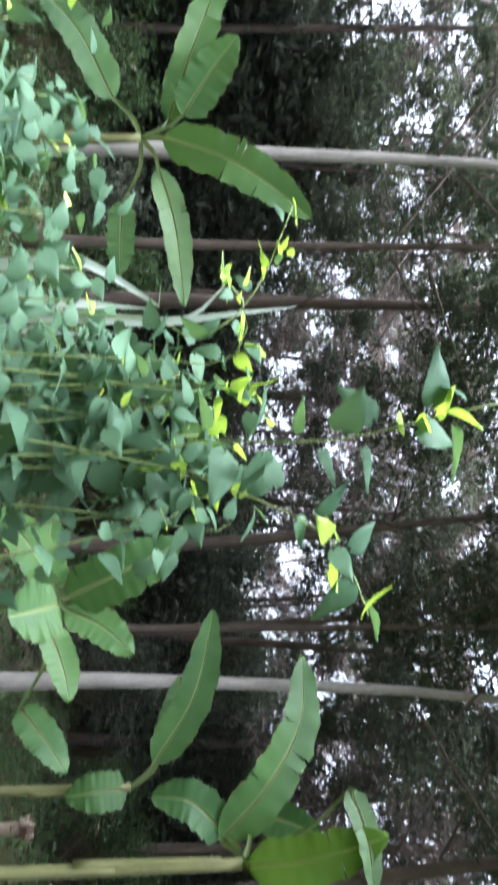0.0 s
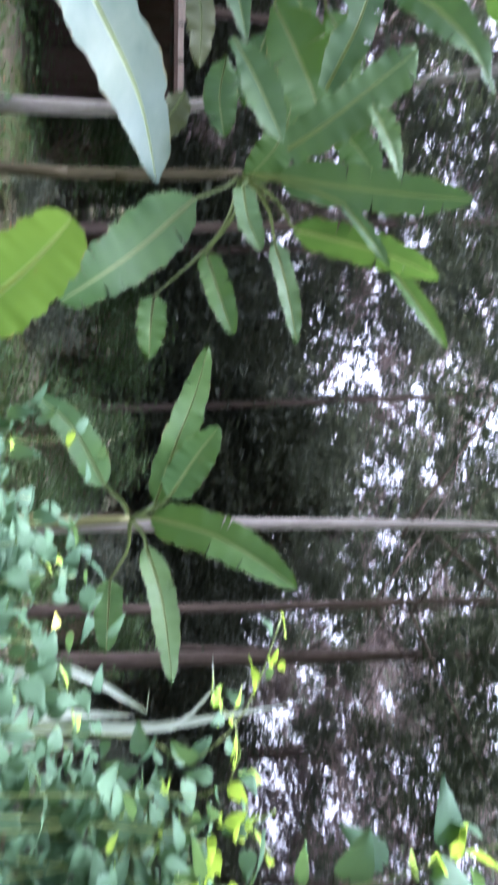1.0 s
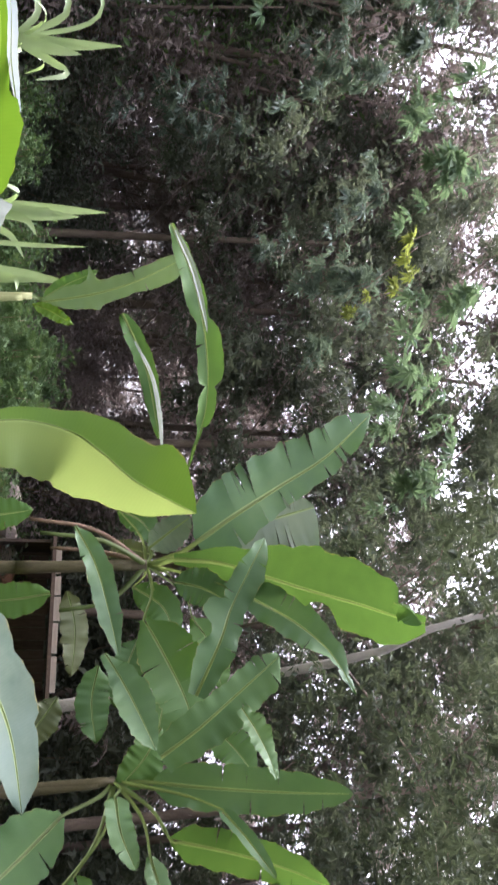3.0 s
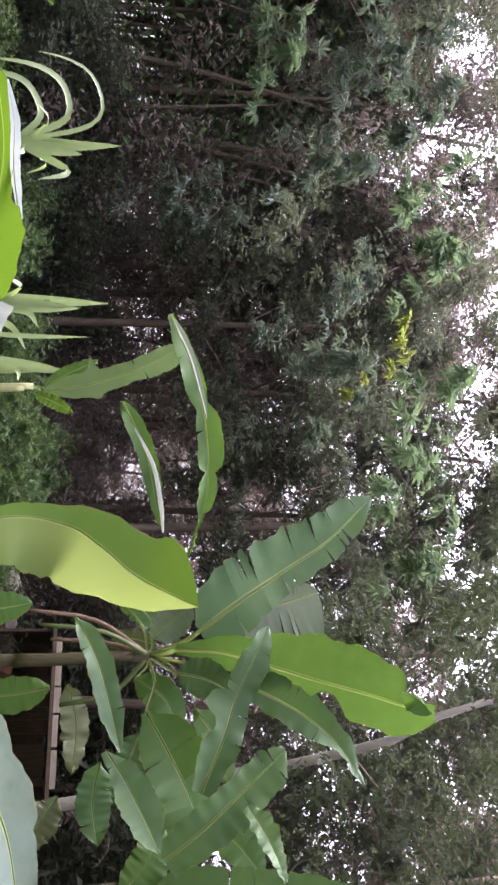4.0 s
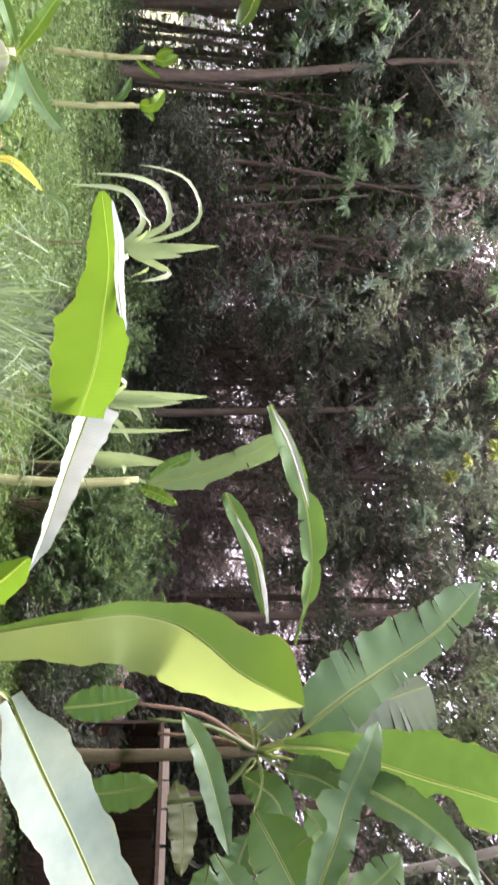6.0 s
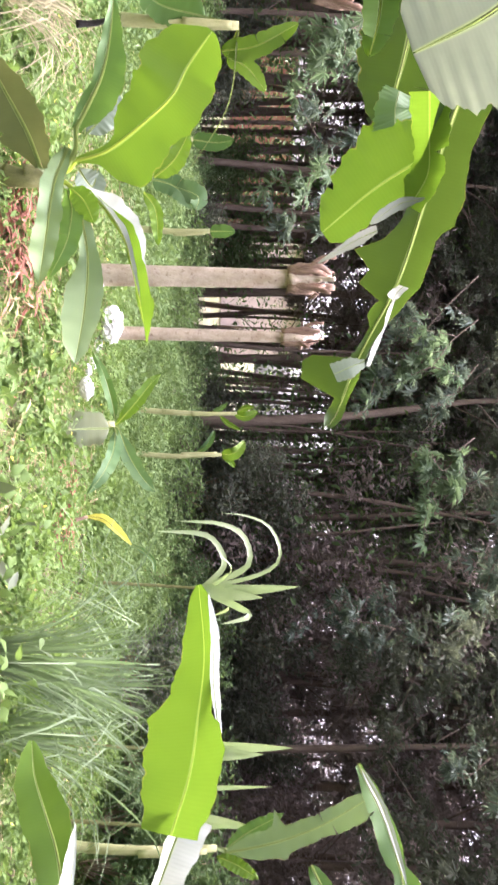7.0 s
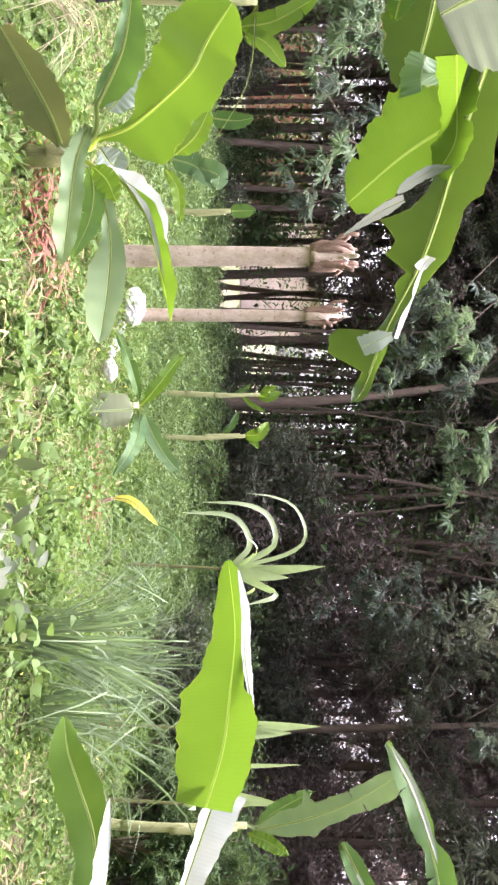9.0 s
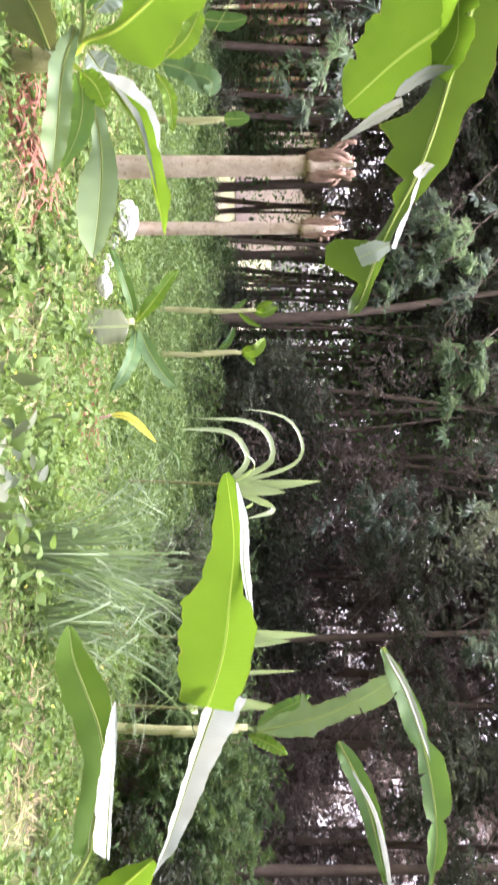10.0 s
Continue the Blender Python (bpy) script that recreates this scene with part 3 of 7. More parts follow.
    h = np.array([ground_height(a, b) for a, b in zip(x, y)]) + rng.random(len(x)) ** 1.6 * 0.45 * np.clip(0.6 + patchy(x, y, 0.8, 5.1), 0.1, 1.2)
    v, f = leaf_lot(rng, np.stack([x, y, h], 1), rng.uniform(0.04, 0.1, len(x)), "oval", 0.2)
    tagged(build("shade_weeds", v, f, BUSH_LEAF, smooth=False), "dark green weeds in the shade of the trees", "weeds", kind="stuff")


ground_cover()


def dead_leaf_heap(place, n, reach, seed):
    rng = np.random.default_rng(seed)
    p = rng.normal(0, 1, (n, 3)) * [reach, reach, 0.0] + Vector(place)
    p[:, 2] = 0.03 + np.abs(rng.normal(0, 0.04, n))
    m = turns(rng, n)
    m[:, 2, 1] *= 0.4
    v, f = leaf_lot(rng, p, rng.uniform(0.12, 0.36, n), "blade", frames=m)
    v2, f2 = leaf_lot(rng, p[::5], rng.uniform(0.05, 0.11, len(p[::5])), "small", frames=m[::5])
    v, f = merge([(v, f), (v2, f2)])
    tagged(build("dead_leaf_heap", v, f, RED_DRY, smooth=False), "heap of red-brown dead banana leaves", "leaf litter", kind="stuff")


dead_leaf_heap((-5.45, -1.41, 0.0), 520, 0.22, 3)
dead_leaf_heap((-6.98, 0.28, 0.0), 120, 0.14, 4)
dead_leaf_heap((2.72, 6.42, 0.0), 650, 0.45, 5)


# ---- trees ----
def crown_mesh(seed, height, spread, leaves, size, low, mat, droop=0.25):
    """A crown of leaf sprays round many twig ends: fans of leaflets outside, single leaves within; returns wood and leaves."""
    rng = np.random.default_rng(seed)
    wood, places, sizes, fans, fan_sizes = [], [], [], [], []
    sprays = 56
    for k in range(sprays):
        z = low + (height - low) * rng.random() ** 0.8
        t = (z - low) / (height - low)
        reach = spread * (0.5 + 0.8 * math.sin(math.pi * min(1, t * 0.85 + 0.15))) * math.sqrt(rng.random() * 0.9 + 0.1)
        w = rng.random() * 2 * math.pi
        end = np.array([math.cos(w) * reach, math.sin(w) * reach, z])
        root = np.array([0, 0, max(low * 0.6, z - 0.5 * reach - 0.3)])
        mid = (root + end) / 2 + rng.normal(0, 0.15, 3) + [0, 0, 0.12]
        if k % 5 == 0:
            wood.append(tube([root, mid + rng.normal(0, 0.12, 3), (mid + end) / 2 + rng.normal(0, 0.1, 3), end], (0.014, 0.003), 5, 8, seed + k, 0.1))
        m = 2 * leaves // sprays
        along = rng.random(m) ** 0.7
        base = mid + (end - mid) * along[:, None]
        off = rng.normal(0, 1, (m, 3)) * np.array([0.13, 0.13, 0.09]) * spread / 2.0 * rng.uniform(0.5, 1.3)
        places.append(base + off)
        sizes.append(size * 0.66 * rng.uniform(0.6, 1.25, m))
        m = leaves // sprays // 7
        along = rng.random(m) ** 0.5
        fans.append(mid + (end - mid) * along[:, None] * 1.1 + rng.normal(0, 1, (m, 3)) * np.array([0.15, 0.15, 0.09]) * spread / 2.0)
        fan_sizes.append(size * 0.85 * rng.uniform(0.7, 1.2, m))
    lots = [leaf_lot(rng, np.concatenate(places), np.concatenate(sizes), "small", 0.0, droop), leaf_lot(rng, np.concatenate(fans), np.concatenate(fan_sizes), "palm", 0.0, droop)]
    first = len(lots[0][0])
    return wood, np.concatenate([lots[0][0], lots[1][0]]), lots[0][1] + [tuple(q + first for q in f) for f in lots[1][1]]


def make_tree(name, place, trunk, radii, seed, low, height, spread, leaves, size, label, bark=None, mat=None, group="trees of the wood"):
    """trunk: places from the foot up, from the tree's own foot."""
    tree = thing(name, place, label, "tree", group)
    wood, v, f = crown_mesh(seed, height, spread, leaves, size, low, mat)
    top = np.array(trunk[-1])
    lots = [tube(trunk, radii, 9, 16, seed, 0.12, 0.3)]
    shift = np.array([top[0], top[1], 0]) * 0.8
    build("trunk", *merge(lots), bark or BARK, tree)
    v_w, f_w = merge(wood)
    build("crown_wood", [q + shift for q in v_w], f_w, BARK, tree)
    build("crown", v + shift, f, mat or TREE_LEAF, tree, smooth=False)
    return tree


WOOD_LABEL = "slender shade tree with thin bark and small drooping leaves"
kinds, brown_kinds = [], []
for k in range(6):
    r = random.Random(40 + k)
    lean = (r.uniform(-0.7, 0.7), r.uniform(-0.7, 0.7))
    h = r.uniform(8.0, 11.0)
    kinds.append(make_tree("tree", at_angle(150 + 9 * k, 17 + k), [(0, 0, -0.1), (lean[0] * 0.4, lean[1] * 0.4, h * 0.35), (lean[0], lean[1], h * 0.8)], (0.075, 0.03), 60 + k, 3.2 + 0.35 * (k % 3), h, r.uniform(1.9, 2.6), 5200, 0.165, WOOD_LABEL))
# trees for the deep wood, haze put into their leaf colour
for k in range(3):
    r = random.Random(50 + k)
    h = r.uniform(8.0, 10.5)
    brown_kinds.append(make_tree("tree", at_angle(210 + 12 * k, 19 + k), [(0, 0, -0.1), (0.2, -0.15, h * 0.35), (0.4 - 0.3 * k, 0.3, h * 0.8)], (0.07, 0.03), 75 + k, 2.2 + 0.3 * k, h, r.uniform(2.0, 2.5), 4600, 0.16, "tree deep in the wood, brown haze put into its foliage colour", None, HAZE_BROWN_LEAF))
rng_t = random.Random(9)
k_tree = 0
for r0, step, a0, a1 in ((11.5, 2.3, -62, 150), (13.8, 2.2, -66, 150), (16.5, 2.2, -70, 150), (18.2, 2.4, 56, 98), (20.0, 2.4, -72, 150), (25.0, 2.8, -75, 150), (31.0, 4.2, -75, 150), (38.0, 5.0, -75, 150), (22.5, 2.6, 58, 96), (28.0, 3.0, 58, 96), (14.0, 4.0, 150, 290), (9.0, 2.3, 165, 300)):
    az = a0
    while az < a1:
        az += math.degrees(step / r0) * rng_t.uniform(0.7, 1.3)
        r = r0 + rng_t.uniform(-0.9, 0.9) + (1.2 if az > 84 else 0.0)
        if 76 < az < 128 and r < 14.5:
            continue
        s = rng_t.uniform(0.8, 1.2)
        if (az < 56 and r0 in (31.0, 38.0)) or (az < 28 and r0 == 11.5) or (87 < az < 120 and r0 > 21):
            continue
        p = at_angle(az, r)
        m = Matrix.Translation((p.x, p.y, -0.05)) @ Matrix.Rotation(rng_t.uniform(0, 6.28), 4, "Z") @ Matrix.Diagonal((s, s, s * rng_t.uniform(0.9, 1.15), 1))
        pick = rng_t.choice(brown_kinds if (r > 15.5 and rng_t.random() < 0.75 and (not 87 < az < 120 or (r < 21 and rng_t.random() < 0.4))) or (-50 < az < 50 and rng_t.random() < 0.25) else kinds)
        if (az < 30 and r0 == 25.0 and int(az * 7) % 3 == 0) or (67 < az < 70 and r < 12):
            continue
        if 97.0 < az < 104.8 and r > 13:
            pick = kinds[k_tree % 6]
            k_tree += 1
        copy_thing(pick, m).scale = (s, s, s)


# taller crowns that close the gap over the edge of the clearing
rng_c = random.Random(77)
for az, r, s in ((74.5, 16.6, 1.15), (77.5, 17.0, 1.2), (80.0, 16.4, 1.0), (85.2, 15.8, 1.25), (86.5, 18.0, 1.3), (65.5, 15.4, 1.25), (68.6, 15.0, 1.3), (71.2, 15.6, 1.3), (89.5, 17.6, 0.95), (93.5, 17.4, 1.0), (97.2, 17.2, 1.25), (99.4, 18.8, 1.2), (101.6, 17.4, 1.25), (103.8, 18.6, 1.2), (106.0, 17.0, 1.2), (108.2, 18.2, 1.2), (110.4, 16.8, 1.15), (112.6, 18.0, 1.2), (114.8, 16.6, 1.15), (117.0, 17.8, 1.2), (119.2, 16.8, 1.2), (121.5, 17.6, 1.2), (-12.0, 12.5, 1.1), (-18.0, 13.2, 1.1), (-24.0, 12.3, 1.1), (-29.0, 13.5, 1.15)):
    p = at_angle(az, r)
    copy_thing(rng_c.choice(brown_kinds[:2] + kinds[:2]), Matrix.Translation((p.x, p.y, -0.05)) @ Matrix.Rotation(rng_c.uniform(0, 6.28), 4, "Z")).scale = (s, s, s)


# lower crowns that stand behind the stumps
for k in range(18):
    az, r, s = 93.5 + 1.65 * k, 19.0 + 1.2 * rng_c.random(), rng_c.uniform(0.8, 0.95)
    p = at_angle(az, r)
    copy_thing(rng_c.choice(brown_kinds), Matrix.Translation((p.x, p.y, -0.05)) @ Matrix.Rotation(rng_c.uniform(0, 6.28), 4, "Z")).scale = (s, s, s)


def bush(place, seed, height, spread, leaves, size, mat, label, kind="small"):
    rng = np.random.default_rng(seed)
    b = thing("bush", place, label, "bush", "bushes of the undergrowth")
    wood, places = [], []
    stems = 14
    for k in range(stems):
        w, t = rng.random() * 6.28, rng.random() ** 0.6
        end = np.array([math.cos(w) * spread * t, math.sin(w) * spread * t, height * (1 - 0.6 * t * t) * rng.uniform(0.6, 1.05)])
        mid = end * np.array([0.35, 0.35, 0.55])
        wood.append(tube([(0, 0, -0.05), mid, end], (0.014, 0.004), 5, 6, seed + k, 0.1))
        m = 2 * leaves // stems
        a = rng.random(m) ** 0.6
        places.append(mid + (end - mid) * a[:, None] + rng.normal(0, 0.13 * spread, (m, 3)))
    build("stem", *merge(wood), TWIG, b)
    pl = np.concatenate(places)
    pl[:, 2] = np.maximum(pl[:, 2], 0.03)
    v, f = leaf_lot(rng, pl, size * 0.72 * rng.uniform(0.6, 1.3, len(pl)), kind, 0.1)
    build("foliage", v, f, mat, b, smooth=False)
    return b


BUSH_LABEL = "dense dark green leafy bush at the edge of the wood"
bushes = [bush(at_angle(52 + 5 * k, 10.6), 300 + k, 1.1 + 0.12 * k, 0.85, 1300, 0.11, BUSH_LEAF if k % 2 else TREE_LEAF, BUSH_LABEL) for k in range(4)]
for r0, step, a0, a1, big in ((13.3, 0.8, 76, 130, 0.62), (9.6, 1.0, 52, 72, 0.75), (10.6, 1.0, 54, 76, 0.75), (8.6, 1.5, -38, 34, 0.7), (11.8, 1.2, -40, 78, 1.0), (15.0, 1.2, -60, 135, 1.0), (16.5, 1.2, 72, 135, 1.2), (21.0, 2.0, -65, 135, 1.3), (29.0, 3.0, -65, 135, 1.6)):
    az = a0
    while az < a1:
        az += math.degrees(step / r0) * rng_t.uniform(0.6, 1.4)
        if (r0 > 20 and 87 < az < 120) or (r0 > 14 and 97.5 < az < 104):
            continue
        p = at_angle(az, r0 + rng_t.uniform(-0.6, 0.6))
        s = big * rng_t.uniform(0.7, 1.25)
        copy_thing(rng_t.choice(bushes), Matrix.Translation((p.x, p.y, 0)) @ Matrix.Rotation(rng_t.uniform(0, 6.28), 4, "Z")).scale = (s, s, s)


light_bush = bush((-8.54, 4.08, 0.0), 340, 1.5, 0.75, 420, 0.11, BUSH_LEAF, "green shrub with fans of small leaflets before the wood", "palm")
for p, s in (((-8.50, 3.68, 0.0), 0.9), ((-8.14, 4.22, 0.0), 0.95), ((-8.52, 4.79, 0.0), 1.1), ((-9.27, 3.64, 0.0), 0.75), ((-9.75, 4.57, 0.0), 1.2), ((-10.10, 2.16, 0.0), 0.8), ((-10.74, 2.56, 0.0), 0.9)):
    copy_thing(light_bush, Matrix.Translation(p) @ Matrix.Rotation(70 * s, 4, "Z")).scale = (s, s, s)
for p, s in (((1.67, 4.75, 0.0), 0.5), ((1.57, 5.00, 0.0), 0.4), ((1.78, 4.49, 0.0), 0.45), ((1.74, 4.07, 0.0), 0.5), ((1.41, 5.26, 0.0), 0.45)):
    copy_thing(bushes[1], Matrix.Translation(p) @ Matrix.Rotation(40 * s, 4, "Z")).scale = (s, s, s)


THICKET = "tall dark tangled thicket under the trees"
# two of the three thickets carry the haze-brown leaf colour
thickets = [bush(at_angle(20 + 13 * k, 16.5), 350 + k, 3.0 + 0.3 * k, 1.25, 2800, 0.15, HAZE_BROWN_LEAF if k else TREE_LEAF, THICKET) for k in range(3)]
for r0, step, a0, a1 in ((14.5, 1.3, -50, 86), (18.0, 1.3, -55, 85), (22.5, 1.6, -60, 86), (28.0, 2.2, -65, 135), (36.0, 2.6, -65, 135)):
    az = a0
    while az < a1:
        az += math.degrees(step / r0) * rng_t.uniform(0.6, 1.4)
        if r0 > 25 and 87 < az < 120:
            continue
        p = at_angle(az, r0 + rng_t.uniform(-0.8, 0.8))
        s = rng_t.uniform(0.75, 1.15) * (0.55 if az > 93 else 1.45 if az < 56 else 1.05) * (1.25 if r0 > 30 else 1.0)
        copy_thing(rng_t.choice(thickets) if az > 52 else thickets[0], Matrix.Translation((p.x, p.y, 0)) @ Matrix.Rotation(rng_t.uniform(0, 6.28), 4, "Z")).scale = (s, s, s)
for az, r, s in ((14, 16.2, 1.7), (18, 15.4, 1.95), (21.5, 16.8, 2.1), (25, 15.6, 1.9), (28.5, 16.6, 1.6), (32, 15.8, 1.5)):
    copy_thing(thickets[0], Matrix.Translation(at_angle(az, r)) @ Matrix.Rotation(az, 4, "Z")).scale = (s, s, s)


# saplings that stand close behind the clearing
sap = []
for k in range(3):
    s = thing("sapling", at_angle(86 + 2 * k, 17.5), "thin straight sapling in the shade of the wood", "sapling", "saplings of the wood")
    rs = np.random.default_rng(410 + k)
    line = tube([(0, 0, -0.05), (rs.normal(0, 0.08), rs.normal(0, 0.08), 2.2), (rs.normal(0, 0.2), rs.normal(0, 0.2), 5.0)], (0.035 + 0.012 * k, 0.015), 6, 10, 410 + k, 0.1)
    build("stem", *line, BARK, s)
    for q in range(5):
        z, w = rs.uniform(0.8, 4.5), rs.uniform(0, 6.28)
        build("twig", *tube([(0, 0, z), (0.3 * math.cos(w), 0.3 * math.sin(w), z + 0.25), (0.7 * math.cos(w), 0.7 * math.sin(w), z + 0.3)], (0.01, 0.003), 5, 5, q), BARK, s)
    pl = rs.normal(0, 0.45, (260, 3)) + [0, 0, 0]
    pl[:, 2] = rs.uniform(0.6, 5.2, 260)
    v, f = leaf_lot(rs, pl, rs.uniform(0.08, 0.16, 260), "oval", 0, 0.3)
    build("foliage", v, f, BUSH_LEAF, s, smooth=False)
    sap.append(s)
for k in range(170):
    az = rng_t.uniform(82, 128)
    if 97.3 < az < 104.6 and k % 6:
        continue
    p = at_angle(az, rng_t.uniform(14.5, 29))
    s = rng_t.uniform(0.8, 1.3)
    copy_thing(rng_t.choice(sap), Matrix.Translation((p.x, p.y, 0)) @ Matrix.Rotation(rng_t.uniform(0, 6.28), 4, "Z")).scale = (s, s, s)


# trees that stand out
def lone_tree(foot, points, radii, seed, label, bark, low, height, spread, leaves=3200, size=0.14, mat=None):
    f = Vector(foot)
    line = [Vector(p) - f for p in points]
    way = (line[-1] - line[-2]).normalized()
    line.append(line[-1] + 0.5 * way + Vector((0.1, 0.05, 1.6)))
    radii = (radii[0], radii[1] * 0.35)
    return make_tree("tree", f, [(0, 0, -0.1)] + [tuple(p) for p in line], radii, seed, low, height, spread, leaves, size, label, bark, mat, "trees of the wood")


# near crowns: leaf colour darkened for shade, some spread wide above the view
lone_tree((-2.34, 7.10, 0.0), [(-2.34, 7.10, 2.04), (-2.28, 6.99, 4.08)], (0.075, 0.05), 501, "straight young tree with pale grey bark", BARK_PALE, 4.5, 9.0, 3.3, 7500, 0.15, mat=TREE_SHADED)
lone_tree((-1.94, 8.47, 0.0), [(-1.94, 8.47, 2.15), (-1.94, 8.33, 4.60)], (0.06, 0.04), 502, "slender young tree with grey-brown bark", BARK, 4.5, 9.0, 3.3, 7500, 0.15, mat=TREE_SHADED)
lone_tree((-1.90, 11.33, 0.0), [(-1.90, 11.33, 2.36), (-1.85, 11.10, 5.68)], (0.12, 0.08), 503, "dark-barked shade tree deep in the wood", BARK, 4.0, 9.5, 2.4, mat=TREE_SHADED)
lone_tree((1.72, 6.87, 0.0), [(1.72, 6.87, 1.12), (1.88, 7.03, 3.28), (1.95, 6.96, 4.08)], (0.065, 0.05), 504, "straight pale-barked young tree forking above head height", BARK_PALE, 4.5, 9.0, 3.3, 7500, 0.15, mat=TREE_SHADED)
lone_tree((1.76, 8.83, 0.0), [(1.76, 8.83, 1.50), (1.77, 8.73, 4.77)], (0.05, 0.04), 505, "thin grey tree trunk in the shade", BARK, 4.5, 9.0, 3.3, 7500, 0.15, mat=TREE_SHADED)
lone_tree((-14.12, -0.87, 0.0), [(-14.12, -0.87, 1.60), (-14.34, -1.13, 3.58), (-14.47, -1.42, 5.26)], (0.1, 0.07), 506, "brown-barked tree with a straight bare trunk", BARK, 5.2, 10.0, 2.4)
lone_tree((-5.87, 6.20, 0.0), [(-5.87, 6.20, 1.39), (-5.95, 6.05, 2.50), (-5.88, 5.76, 3.76), (-5.78, 5.33, 4.79), (-5.91, 5.13, 5.33)], (0.07, 0.05), 507, "smooth grey tree that leans over the banana clump", BARK_PALE, 3.8, 8.0, 2.2, mat=TREE_SHADED)
lone_tree((-15.50, 0.93, 0.0), [(-15.52, 0.79, 1.84), (-15.45, 0.68, 3.02), (-15.28, 0.46, 5.54)], (0.08, 0.06), 508, "thin dark tree trunk in the wood", BARK, 5.0, 9.5, 2.3)

# added trees, mostly unseen, whose crowns block light from the near plants
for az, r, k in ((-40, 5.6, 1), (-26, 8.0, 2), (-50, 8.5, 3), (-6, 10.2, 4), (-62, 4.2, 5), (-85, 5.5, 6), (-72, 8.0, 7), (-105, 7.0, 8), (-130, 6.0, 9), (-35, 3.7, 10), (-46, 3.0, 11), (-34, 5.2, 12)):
    lone_tree(at_angle(az, r), [tuple(at_angle(az, r, 2.0)), tuple(at_angle(az + 2, r - 0.2, 6.0))], (0.09, 0.05), 520 + k, "broad tree added mostly out of view to shade the garden's corner", BARK, 4.2, 8.5, 2.8, 4600, 0.15, TREE_SHADED)

# leafy boughs that hang lighter before the dark wood
def bough(points, seed, leaves, size, reach, mat):
    b = thing("hanging_bough", points[0], BOUGH_LABELS[mat.name], "bough", "leafy boughs")
    rng = np.random.default_rng(seed)
    pts = local(points, b)
    c, _ = spline(pts, 20)
    build("branch", *tube(pts, (0.009, 0.004), 6, 12, seed, 0.1), BARK, b)
    ends = []
    for k in range(max(3, leaves // 8)):
        a = c[rng.integers(5, 21)]
        e = a + rng.normal(0, reach * 1.1, 3) - [0, 0, reach * 0.5]
        ends.append((a, e))
        build("twig", *tube([a, (a + e) / 2 + [0, 0, reach * 0.2], e], (0.005, 0.002), 5, 5, seed + k), BARK, b)
    which = rng.integers(0, len(ends), leaves)
    along = rng.random(leaves) ** 0.5
    places = np.array([ends[k][0] + (ends[k][1] - ends[k][0]) * t for k, t in zip(which, along)]) + rng.normal(0, reach * 0.28, (leaves, 3))
    v, f = leaf_lot(rng, places, size * rng.uniform(0.6, 1.15, leaves), "palm", 0.0, 0.35)
    build("foliage", v, f, mat, b, smooth=False)


